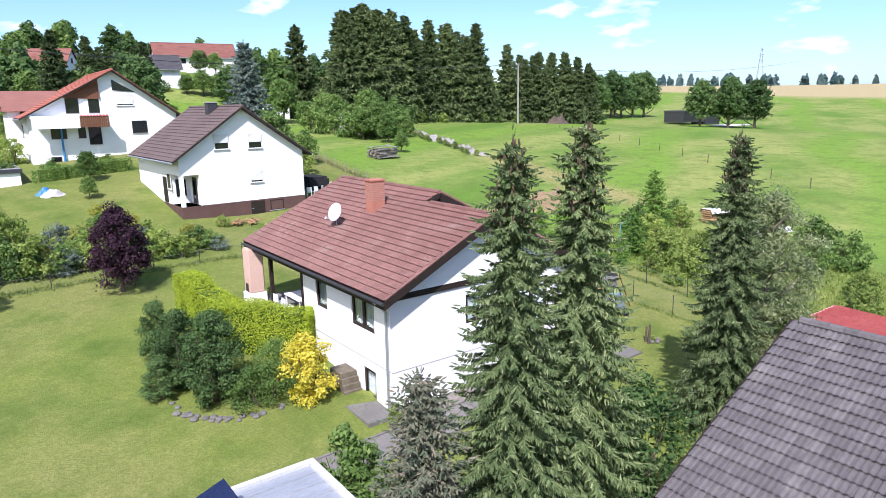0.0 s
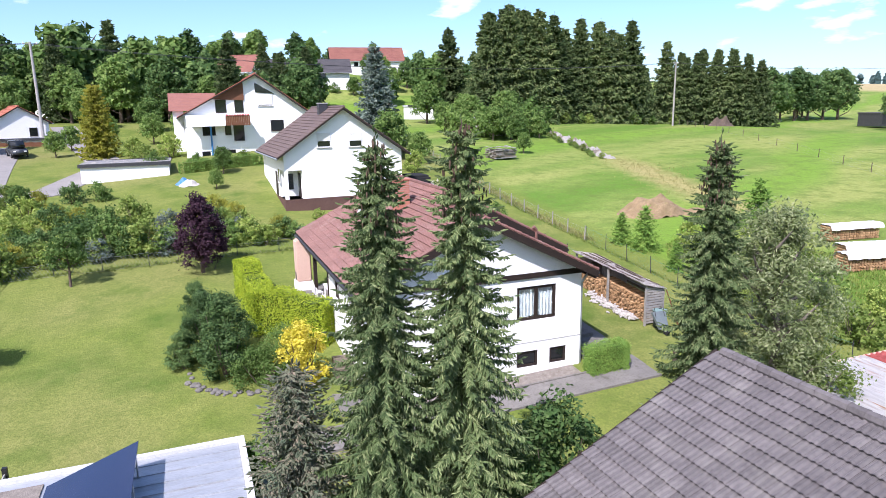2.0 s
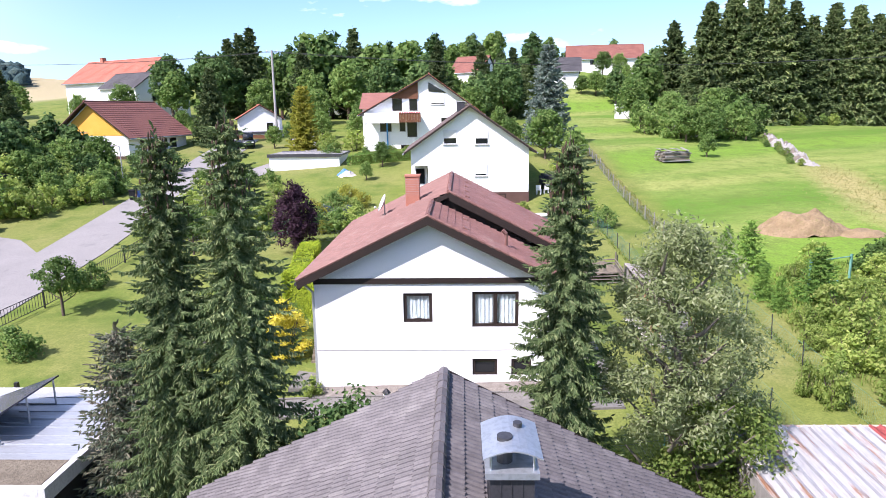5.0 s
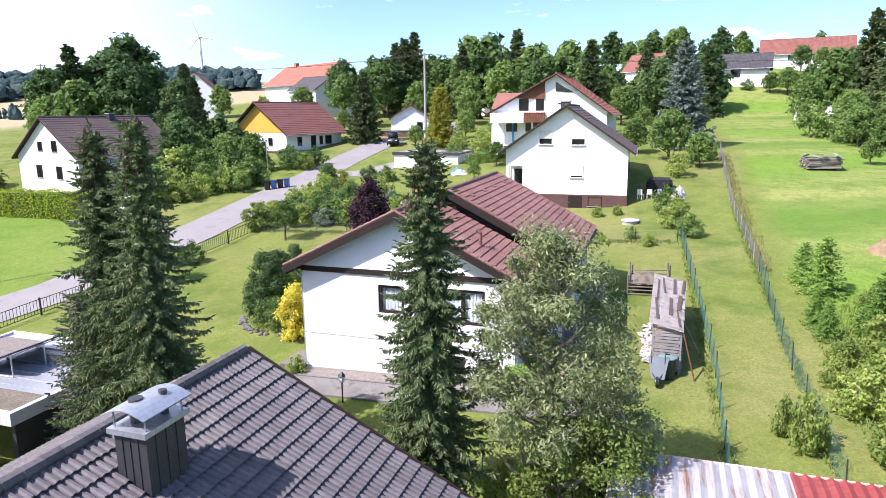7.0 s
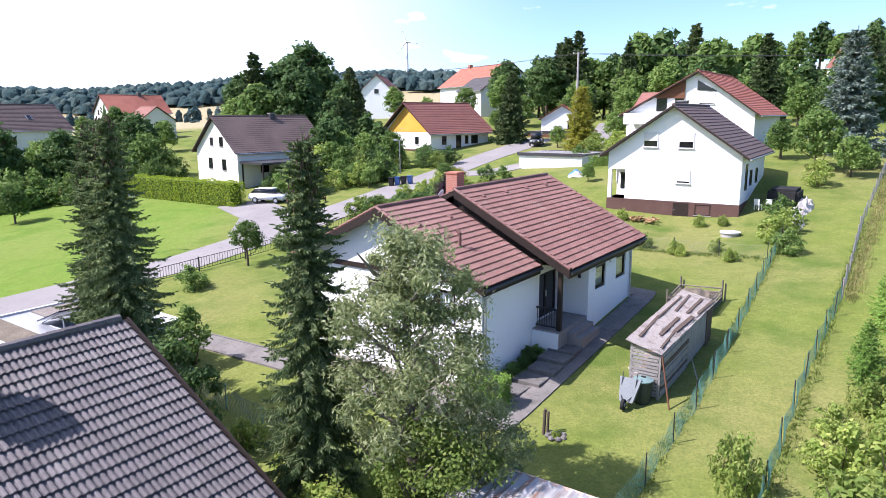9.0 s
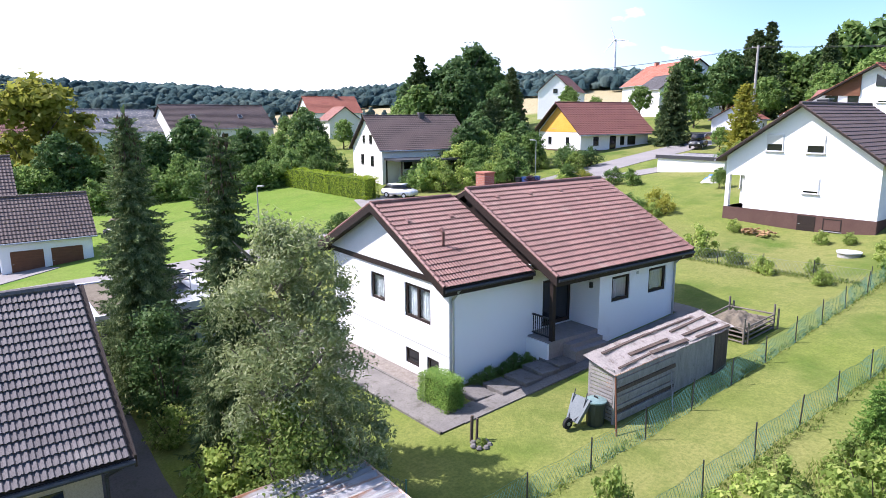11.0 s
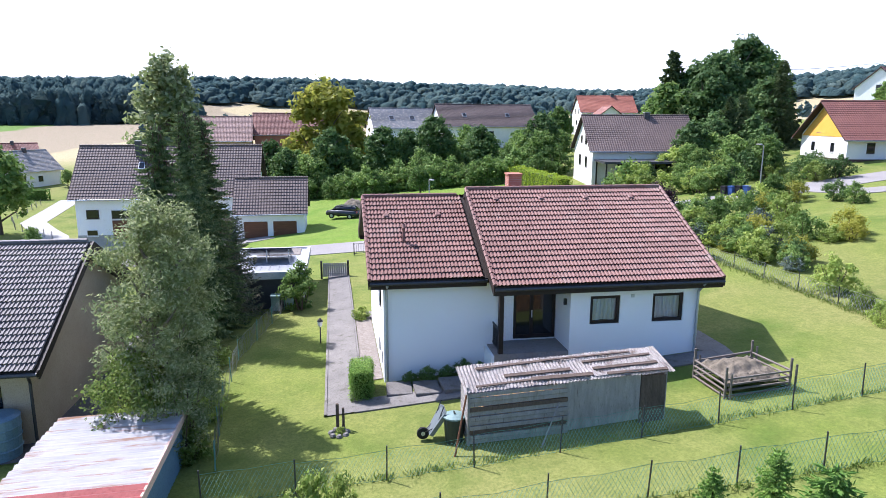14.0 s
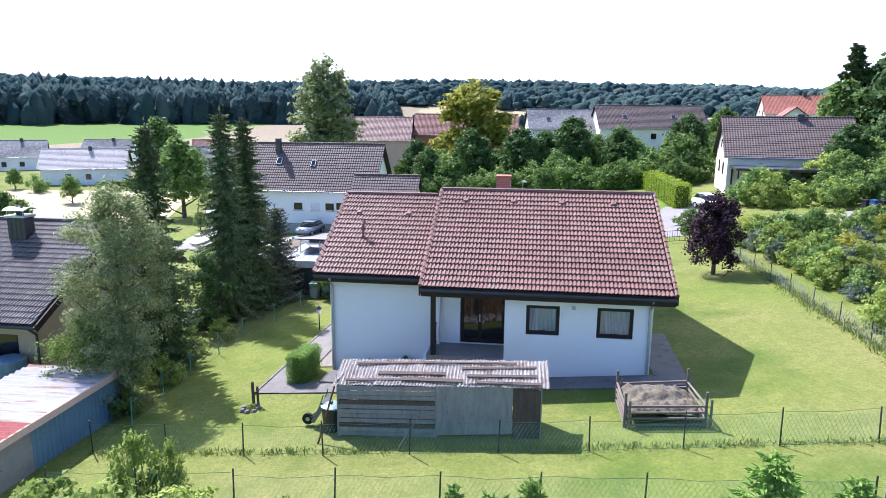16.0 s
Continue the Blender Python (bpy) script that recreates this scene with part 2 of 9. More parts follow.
M["blue_barrel"] = surf("blue_grey_plastic", (0.10, 0.19, 0.26), (0.13, 0.23, 0.31), 1.5, 16.0, 0.5, 0.05)
M["bin_blue"] = surf("blue_plastic", (0.02, 0.07, 0.22), (0.03, 0.09, 0.27), 1.5, 16.0, 0.5, 0.02)
M["old_pole"] = surf("weathered_brown_poles", (0.15, 0.125, 0.10), (0.22, 0.19, 0.155), 1.5, 20.0, 0.9, 0.4, stretch=(1, 1, 5))
M["barrow"] = surf("grey_blue_enamel", (0.120, 0.145, 0.150), (0.155, 0.180, 0.185), 2.0, 16.0, 0.5, 0.05)
M["cone"] = surf("brown_spruce_cones", (0.075, 0.05, 0.032), (0.11, 0.075, 0.05), 3.0, 20.0, 0.8, 0.2, island=0.3)
M["cart_green"] = surf("grey_green_plastic", (0.13, 0.21, 0.20), (0.19, 0.28, 0.27), 2.0, 16.0, 0.5, 0.05)
M["bin_dark"] = surf("black_green_plastic", (0.018, 0.030, 0.026), (0.026, 0.040, 0.035), 2.0, 16.0, 0.5, 0.05)
M["landing_tile"] = surf("pinkish_grey_tiles", (0.25, 0.22, 0.20), (0.32, 0.285, 0.26), 1.2, 14.0, 0.7, 0.15)
M["rubber"] = surf("black_rubber", (0.018, 0.018, 0.018), (0.026, 0.026, 0.026), 2.0, 25.0, 0.9, 0.1)
M["felt"] = surf("roofing_felt", (0.180, 0.180, 0.180), (0.228, 0.228, 0.228), 0.7, 12.0, 0.9, 0.15, 0, (0.44, 0.40, 0.33), (0.52, 0.66))
M["membrane"] = surf("pale_roof_membrane", (0.493, 0.493, 0.493), (0.561, 0.561, 0.561), 0.7, 12.0, 0.7, 0.05)
M["sheet_roof"] = surf("grey_sheet_metal", (0.34, 0.36, 0.38), (0.44, 0.46, 0.48), 0.5, 12.0, 0.38, 0.05, 0.3, (0.28, 0.27, 0.25), (0.56, 0.74), (0.4, 3.0, 1))
M["panel"] = surf("solar_cells", (0.012, 0.017, 0.045), (0.018, 0.024, 0.06), 1.5, 30.0, 0.15, 0.02)
M["net_green"] = surf("green_fence_wire", (0.10, 0.26, 0.20), (0.17, 0.35, 0.28), 1.0, 12.0, 0.7, 0.0)
M["wire"] = surf("galvanised_wire", (0.32, 0.33, 0.33), (0.40, 0.41, 0.41), 1.0, 12.0, 0.5, 0.0, 0.5)
M["white_tarp"] = surf("white_tarpaulin", (0.72, 0.73, 0.75), (0.80, 0.80, 0.82), 1.2, 6.0, 0.6, 0.4, dist=0.06)
M["blue_tarp"] = surf("blue_tarpaulin", (0.03, 0.16, 0.42), (0.05, 0.22, 0.5), 1.2, 6.0, 0.5, 0.4, dist=0.06)
M["car_white"] = surf("white_car_paint", (0.75, 0.76, 0.77), (0.78, 0.79, 0.80), 1.0, 10.0, 0.25, 0.0)
M["car_grey"] = surf("silver_car_paint", (0.30, 0.33, 0.36), (0.33, 0.36, 0.39), 1.0, 10.0, 0.25, 0.0, 0.5)
M["car_dark"] = surf("dark_grey_car_paint", (0.05, 0.055, 0.06), (0.06, 0.065, 0.07), 1.0, 10.0, 0.25, 0.0, 0.3)
M["blue_pipe"] = surf("blue_downpipe", (0.03, 0.19, 0.42), (0.05, 0.24, 0.5), 1.0, 10.0, 0.5, 0.0)
M["pane"], pn, pl, pb = nodes_of("window_glass")
pb.inputs["Base Color"].default_value = (0.012, 0.014, 0.016, 1)
pb.inputs["Roughness"].default_value = 0.06
pb.inputs["Specular IOR Level"].default_value = 0.6
M["clear"], pn, pl, pb = nodes_of("clear_glass")
pb.inputs["Base Color"].default_value = (0.95, 0.97, 0.97, 1)
pb.inputs["Roughness"].default_value = 0.02
pb.inputs["Transmission Weight"].default_value = 1.0

M["needle_dark"] = leafy("spruce_needles", (0.064, 0.106, 0.040), (0.135, 0.192, 0.074), (0.310, 0.355, 0.165), 1.6, 0.22)
M["needle_far"] = leafy("far_spruce_needles", (0.060, 0.097, 0.036), (0.108, 0.155, 0.055), (0.200, 0.238, 0.095), 0.35, 0.13)
M["needle_blue"] = leafy("blue_spruce_needles", (0.085, 0.125, 0.105), (0.150, 0.195, 0.160), (0.245, 0.280, 0.230), 0.6, 0.1)
M["juniper"] = leafy("juniper_scales", (0.060, 0.094, 0.055), (0.110, 0.115, 0.077), (0.209, 0.176, 0.121), 1.4, 0.1)
M["yew"] = leafy("yew_needles", (0.041, 0.082, 0.026), (0.070, 0.130, 0.039), (0.130, 0.189, 0.059), 1.2, 0.12)
M["hedge"] = leafy("bright_hedge_leaves", (0.150, 0.240, 0.018), (0.250, 0.350, 0.026), (0.400, 0.460, 0.040), 1.5, 0.3)
M["hedge_dark"] = leafy("hedge_leaves", (0.094, 0.202, 0.038), (0.156, 0.279, 0.055), (0.249, 0.373, 0.078), 1.5, 0.2)
M["gold"] = leafy("golden_leaves", (0.36, 0.35, 0.025), (0.52, 0.48, 0.05), (0.66, 0.62, 0.14), 1.5, 0.4)
M["purple"] = leafy("dark_purple_leaves", (0.033, 0.016, 0.027), (0.062, 0.027, 0.045), (0.106, 0.056, 0.075), 1.2, 0.15)
M["grey_leaf"] = leafy("grey_green_willow_leaves", (0.128, 0.172, 0.066), (0.212, 0.262, 0.112), (0.420, 0.450, 0.265), 1.4, 0.5)
M["leaf_mid"] = leafy("green_leaves", (0.085, 0.165, 0.040), (0.150, 0.245, 0.060), (0.275, 0.370, 0.115), 0.9, 0.45)
M["leaf_dark"] = leafy("dark_green_leaves", (0.048, 0.102, 0.032), (0.085, 0.158, 0.046), (0.165, 0.240, 0.080), 0.9, 0.36)
M["leaf_light"] = leafy("light_green_leaves", (0.160, 0.250, 0.052), (0.265, 0.355, 0.080), (0.430, 0.475, 0.145), 1.0, 0.5)
M["leaf_yellow"] = leafy("yellowish_leaves", (0.235, 0.265, 0.040), (0.35, 0.355, 0.060), (0.44, 0.41, 0.090), 0.6, 0.5)
M["grass_tuft"] = leafy("long_grass", (0.12, 0.20, 0.035), (0.20, 0.27, 0.055), (0.34, 0.32, 0.12), 0.5, 0.25)
M["straw_tuft"] = leafy("dry_long_grass", (0.26, 0.25, 0.09), (0.36, 0.32, 0.13), (0.20, 0.25, 0.06), 0.5, 0.2)
# the blue haze of distance is mixed into these leaf colours
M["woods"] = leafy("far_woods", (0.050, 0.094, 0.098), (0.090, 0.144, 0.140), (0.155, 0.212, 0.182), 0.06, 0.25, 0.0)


def add_relief(m, scale, strength, distance):
    n, l = m.node_tree.nodes, m.node_tree.links
    bp = n.new("ShaderNodeBump")
    bp.inputs["Strength"].default_value, bp.inputs["Distance"].default_value = strength, distance
    l.new(noise_node(n, l, scale, 4.0, 0.7).outputs["Fac"], bp.inputs["Height"])
    l.new(bp.outputs["Normal"], n["Principled BSDF"].inputs["Normal"])


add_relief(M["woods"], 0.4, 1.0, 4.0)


def ground_material():
    m, n, l, b = nodes_of("grass_ground")
    geo = n.new("ShaderNodeNewGeometry")
    pos = geo.outputs["Position"]
    sep = n.new("ShaderNodeSeparateXYZ")
    l.new(pos, sep.inputs["Vector"])
    big = noise_node(n, l, 0.07, 5.0, 0.6, pos)
    mid = noise_node(n, l, 0.55, 5.0, 0.65, pos)
    fine = noise_node(n, l, 9.0, 4.0, 0.7, pos)
    lawn = mixc(n, l, ramp(n, l, mid.outputs["Fac"], 0.3, 0.72), (0.124, 0.170, 0.030), (0.212, 0.240, 0.058))
    lawn = mixc(n, l, ramp(n, l, big.outputs["Fac"], 0.42, 0.7), lawn, (0.235, 0.225, 0.080))
    patchy = noise_node(n, l, 0.22, 4.0, 0.65, pos)
    lawn = mixc(n, l, ramp(n, l, patchy.outputs["Fac"], 0.5, 0.68), lawn, (0.088, 0.140, 0.024))
    # pasture to the east and north-east: mown strips running north-west
    wv = n.new("ShaderNodeTexWave")
    wv.inputs["Scale"].default_value, wv.inputs["Distortion"].default_value = 0.011, 5.0
    wv.inputs["Detail"].default_value, wv.inputs["Detail Scale"].default_value = 3.0, 1.2
    mp = n.new("ShaderNodeMapping")
    mp.inputs["Rotation"].default_value = (0, 0, radians(62))
    l.new(pos, mp.inputs["Vector"])
    l.new(mp.outputs["Vector"], wv.inputs["Vector"])
    streak = noise_node(n, l, 1.0, 5.0, 0.6, mp.outputs["Vector"], (0.075, 0.012, 1))
    pasture = mixc(n, l, ramp(n, l, streak.outputs["Fac"], 0.36, 0.60), (0.110, 0.215, 0.028), (0.285, 0.315, 0.090))
    pasture = mixc(n, l, ramp(n, l, wv.outputs["Fac"], 0.7, 1.0), pasture, (0.165, 0.285, 0.036))
    pasture = mixc(n, l, ramp(n, l, mid.outputs["Fac"], 0.48, 0.72), pasture, (0.115, 0.175, 0.034))
    east = n.new("ShaderNodeMath")
    east.operation = "MULTIPLY_ADD"
    east.inputs[1].default_value = 0.5
    east.inputs[2].default_value = -17.0
    l.new(sep.outputs["X"], east.inputs[0])
    east.use_clamp = True
    mv = n.new("ShaderNodeVectorMath")
    mv.operation = "MULTIPLY_ADD"
    mv.inputs[1].default_value, mv.inputs[2].default_value = (1 / 27, 1 / 26, 0), (38 / 27, -20 / 26, 0)
    l.new(pos, mv.inputs[0])
    ml = n.new("ShaderNodeVectorMath")
    ml.operation = "LENGTH"
    l.new(mv.outputs["Vector"], ml.inputs[0])
    lawn = mixc(n, l, ramp(n, l, ml.outputs["Value"], 0.9, 1.1), mixc(n, l, 0.45, lawn, (0.125, 0.27, 0.022)), lawn)
    col = mixc(n, l, east.outputs["Value"], lawn, pasture)
    # dry strip of uncut grass across the pasture
    dv = n.new("ShaderNodeVectorMath")
    dv.operation = "DOT_PRODUCT"
    dv.inputs[1].default_value = (0.30, -0.068, 0)
    l.new(pos, dv.inputs[0])
    du = n.new("ShaderNodeMath")
    du.operation = "MULTIPLY_ADD"
    du.inputs[1].default_value, du.inputs[2].default_value = 1.0, -12.5
    l.new(dv.outputs["Value"], du.inputs[0])
    da = n.new("ShaderNodeMath")
    da.operation = "ABSOLUTE"
    l.new(du.outputs["Value"], da.inputs[0])
    dw = n.new("ShaderNodeMath")
    dw.operation = "MULTIPLY_ADD"
    dw.inputs[1].default_value = 1.6
    l.new(mid.outputs["Fac"], dw.inputs[0])
    l.new(da.outputs["Value"], dw.inputs[2])
    dy = ramp(n, l, sep.outputs["Y"], 72.0, 60.0)
    dz = ramp(n, l, sep.outputs["Y"], 32.0, 40.0)
    dm = n.new("ShaderNodeMath")
    dm.operation = "MULTIPLY"
    l.new(dy, dm.inputs[0])
    l.new(dz, dm.inputs[1])
    dk = n.new("ShaderNodeMath")
    dk.operation = "MULTIPLY"
    l.new(dm.outputs["Value"], dk.inputs[0])
    l.new(ramp(n, l, dw.outputs["Value"], 1.9, 1.0), dk.inputs[1])
    col = mixc(n, l, dk.outputs["Value"], col, (0.36, 0.31, 0.13))
    # ripe grain fields on the far rise and across the valley
    far = n.new("ShaderNodeMath")
    far.operation = "MULTIPLY_ADD"
    far.inputs[1].default_value, far.inputs[2].default_value = 0.05, -16.5
    far.use_clamp = True
    l.new(sep.outputs["X"], far.inputs[0])
    col = mixc(n, l, far.outputs["Value"], col, (0.46, 0.36, 0.20))
    west = n.new("ShaderNodeMath")
    west.operation = "MULTIPLY_ADD"
    west.inputs[1].default_value, west.inputs[2].default_value = -0.02, -2.6
    west.use_clamp = True
    l.new(sep.outputs["X"], west.inputs[0])
    bigf = noise_node(n, l, 0.01, 2.0, 0.4, pos)
    wy = n.new("ShaderNodeMath")
    wy.operation = "MULTIPLY_ADD"
    wy.inputs[1].default_value = 0.006
    l.new(sep.outputs["Y"], wy.inputs[0])
    l.new(bigf.outputs["Fac"], wy.inputs[2])
    grain = mixc(n, l, ramp(n, l, wy.outputs["Value"], -0.62, -0.58), (0.11, 0.20, 0.04), (0.30, 0.235, 0.175))
    grain = mixc(n, l, ramp(n, l, wy.outputs["Value"], 0.02, 0.06), grain, (0.44, 0.36, 0.22))
    col = mixc(n, l, west.outputs["Value"], col, grain)
    dark = mixc(n, l, ramp(n, l, fine.outputs["Fac"], 0.4, 0.75), col, (0.05, 0.082, 0.014))
    speck = noise_node(n, l, 2.6, 5.0, 0.7, pos)
    tone = mixc(n, l, ramp(n, l, speck.outputs["Fac"], 0.44, 0.66), mixc(n, l, 0.62, col, dark), (0.098, 0.125, 0.028))
    l.new(mixc(n, l, 0.45, mixc(n, l, 0.62, col, dark), tone), b.inputs["Base Color"])
    b.inputs["Roughness"].default_value = 0.95
    b.inputs["Specular IOR Level"].default_value = 0.1
    bp = n.new("ShaderNodeBump")
    bp.inputs["Strength"].default_value, bp.inputs["Distance"].default_value = 0.6, 0.08
    l.new(fine.outputs["Fac"], bp.inputs["Height"])
    l.new(bp.outputs["Normal"], b.inputs["Normal"])
    return m


M["ground"] = ground_material()


# ---------------- mesh helpers ----------------
def box(bm, x0, y0, z0, x1, y1, z1):
    v = [bm.verts.new(p) for p in ((x0, y0, z0), (x1, y0, z0), (x1, y1, z0), (x0, y1, z0), (x0, y0, z1), (x1, y0, z1), (x1, y1, z1), (x0, y1, z1))]
    for f in ((3, 2, 1, 0), (4, 5, 6, 7), (0, 1, 5, 4), (1, 2, 6, 5), (2, 3, 7, 6), (3, 0, 4, 7)):
        bm.faces.new([v[i] for i in f])
    return bm


def boxes(*rows):
    bm = bmesh.new()
    for r in rows:
        box(bm, *r)
    return bm


def tube(bm, p0, p1, r0, r1=None, n=8, caps=True):
    p0, p1 = Vector(p0), Vector(p1)
    r1 = r0 if r1 is None else r1
    d = (p1 - p0).normalized()
    a = d.orthogonal().normalized()
    c = d.cross(a)
    rings = []
    for p, r in ((p0, r0), (p1, r1)):
        rings.append([bm.verts.new(p + (a * math.cos(2 * math.pi * i / n) + c * math.sin(2 * math.pi * i / n)) * r) for i in range(n)])
    for i in range(n):
        bm.faces.new((rings[0][i], rings[0][(i + 1) % n], rings[1][(i + 1) % n], rings[1][i]))
    if caps:
        bm.faces.new(rings[0][::-1])
        bm.faces.new(rings[1])
    return bm


def prism(bm, pts, off):
    """A flat polygon pts pushed along off."""
    off = Vector(off)
    a = [bm.verts.new(p) for p in pts]
    b = [bm.verts.new(Vector(p) + off) for p in pts]
    bm.faces.new(a[::-1])
    bm.faces.new(b)
    k = len(a)
    for i in range(k):
        bm.faces.new((a[i], a[(i + 1) % k], b[(i + 1) % k], b[i]))
    return bm


def lathe(bm, prof, n=12, at=(0, 0, 0)):
    """Profile rows of (radius, height) turned about z."""
    rings = [[bm.verts.new((at[0] + r * math.cos(2 * math.pi * i / n), at[1] + r * math.sin(2 * math.pi * i / n), at[2] + z)) for i in range(n)] for r, z in prof]
    for a, b in zip(rings, rings[1:]):
        for i in range(n):
            bm.faces.new((a[i], a[(i + 1) % n], b[(i + 1) % n], b[i]))
    bm.faces.new(rings[0][::-1])
    bm.faces.new(rings[-1])
    return bm


def thing(name, label, category, at=(0, 0, 0), rz=0.0, group="", kind="", size=1.0):
    ob = new(name)
    ob.empty_display_size = 0.2
    ob.matrix_basis = Matrix.LocRotScale(at, Euler((0, 0, radians(rz))), (size, size, size))
    return tagged(ob, label, category, group, kind)


def root_of(ob):
    while ob.parent:
        ob = ob.parent
    return ob


def part(name, bm, material, parent, label="", world_space=False, smooth=False):
    """Links a bmesh as one mesh object under a thing or a part."""
    if world_space:
        bm.transform(root_of(parent).matrix_basis.inverted())
    bmesh.ops.recalc_face_normals(bm, faces=bm.faces)
    me = bpy.data.meshes.new(name)
    bm.to_mesh(me)
    bm.free()
    if smooth:
        me.shade_smooth()
    me.materials.append(material)
    ob = new(name, me)
    ob.parent = parent
    if label:
        ob["label"] = label
    return ob


def single(name, bm, material, label, category, at=None, group="", kind="", smooth=False):
    """One-mesh thing, with its origin at `at`."""
    if at is not None:
        bm.transform(Matrix.Translation(-Vector(at)))
    bmesh.ops.recalc_face_normals(bm, faces=bm.faces)
    me = bpy.data.meshes.new(name)
    bm.to_mesh(me)
    bm.free()
    if smooth:
        me.shade_smooth()
    me.materials.append(material)
    ob = new(name, me)
    if at is not None:
        ob.location = at
    return tagged(ob, label, category, group, kind)


def raw_mesh(name, verts, k, material):
    """verts: (faces, k, 3) array, each face with corners of its own."""
    verts = np.asarray(verts, dtype=np.float32)
    nf = len(verts)
    me = bpy.data.meshes.new(name)
    me.vertices.add(nf * k)
    me.vertices.foreach_set("co", verts.reshape(-1))
    me.loops.add(nf * k)
    me.loops.foreach_set("vertex_index", np.arange(nf * k, dtype=np.int32))
    me.polygons.add(nf)
    me.polygons.foreach_set("loop_start", np.arange(0, nf * k, k, dtype=np.int32))
    me.update(calc_edges=True)
    me.materials.append(material)
    return me


# ---------------- terrain ----------------
def sstep(a, b, x):
    t = np.clip((x - a) / (b - a), 0, 1)
    return t * t * (3 - 2 * t)


def height(x, y):
    x, y = np.asarray(x, float), np.asarray(y, float)
    u, v = np.clip(x, -60, 110) / 50, np.clip(y, -20, 120) / 50
    near = -1.72 + 1.85 * u + 4.26 * v + 0.18 * u * u - 1.20 * u * v + 0.40 * v * v
    near = near + 1.9 * np.exp(-((x - 20) ** 2 + (y - 78) ** 2) / 520) - 0.25 * np.exp(-((x - 18) ** 2 + (y - 51) ** 2) / 60) - 0.6 * np.exp(-((x - 21) ** 2 + (y - 50.5) ** 2) / 45)
    near = near - 1.2 * np.exp(-((x + 8) ** 2 + (y - 104) ** 2) / 700)
    r = np.hypot(x - 10, y - 40)
    dx, dy = (x - 10) / np.maximum(r, 1), (y - 40) / np.maximum(r, 1)
    rr = np.clip(r, 0, 420)
    north = np.maximum(dy, 0) ** 3 * (0.26 * np.clip(r - 110, 0, 70) + 0.05 * np.clip(r - 180, 0, 300))
    far = 5 + north + (0.072 * np.clip(r - 235, 0, 215) - 1.5) * np.maximum(dx, 0) + 1.5 * np.maximum(-dx, 0)
    far = far + np.clip(r - 420, 0, 1200) * 0.012 * np.maximum(dx, 0)
    west = sstep(0.1, 0.6, -dx) + sstep(0.3, 0.8, -dy)
    far = far + np.clip(west, 0, 1) * (sstep(560, 1000, r) * 36 + 9 * np.sin(x / 210 + y / 150) * sstep(500, 900, r) + 16 * sstep(1150, 1500, r))
    far = far - 9 * sstep(0.05, 0.6, -dy) * (1 - sstep(320, 620, r))
    far = far + 6.0 * np.exp(-((x - 46) ** 2 + (y - 200) ** 2) / 900)
    w = sstep(80, 190, r)
    return near * (1 - w) + far * w


def gz(x, y):
    return float(height(x, y))


def grid_lines(lo, hi, c0, c1, step, grow=1.16):
    a = list(np.arange(c0, c1 + 0.01, step))
    s = step
    while a[-1] < hi:
        s *= grow
        a.append(a[-1] + s)
    s = step
    while a[0] > lo:
        s *= grow
        a.insert(0, a[0] - s)
    return np.array(a)


gx = grid_lines(-2600, 2600, -40, 70, 1.0)
gy = grid_lines(-2600, 2600, -20, 90, 1.0)
GX, GY = np.meshgrid(gx, gy)
GZ = height(GX, GY)
me = bpy.data.meshes.new("ground")
nx, ny = len(gx), len(gy)
idx = np.arange(nx * ny).reshape(ny, nx)
me.from_pydata(np.stack([GX, GY, GZ], -1).reshape(-1, 3).tolist(), [], np.stack([idx[:-1, :-1], idx[:-1, 1:], idx[1:, 1:], idx[1:, :-1]], -1).reshape(-1, 4).tolist())
me.shade_smooth()
me.materials.append(M["ground"])
tagged(new("ground", me), "mown lawns, pasture and far fields on a gentle slope", "ground", kind="structure")


def ribbon(name, pts, width, material, label, category="road", lift=0.05, step=1.0, kerbs=False):
    """A strip draped over the ground along pts."""
    P = []
    for a, b in zip(pts, pts[1:]):
        k = max(1, int(math.dist(a, b) / step))
        P += [(a[0] + (b[0] - a[0]) * i / k, a[1] + (b[1] - a[1]) * i / k) for i in range(k)]
    P.append(pts[-1])
    P = [Vector(p) for p in P]
    bm = bmesh.new()
    rows = []
    for i, p in enumerate(P):
        d = (P[min(i + 1, len(P) - 1)] - P[max(i - 1, 0)]).normalized()
        nrm = Vector((-d.y, d.x))
        wd = width[min(i * len(width) // len(P), len(width) - 1)] if isinstance(width, (list, tuple)) else width
        q = [p + nrm * (wd / 2 * s) for s in (-1, -0.5, 0, 0.5, 1)]
        rows.append([bm.verts.new((v.x, v.y, gz(v.x, v.y) + lift)) for v in q] + [bm.verts.new((v.x, v.y, gz(v.x, v.y) - 0.2)) for v in (q[0], q[-1])])
    for a, b in zip(rows, rows[1:]):
        for j in range(4):
            bm.faces.new((a[j], a[j + 1], b[j + 1], b[j]))
        bm.faces.new((a[5], a[0], b[0], b[5]))
        bm.faces.new((a[4], a[6], b[6], b[4]))
    return single(name, bm, material, label, category, kind="structure", smooth=False)


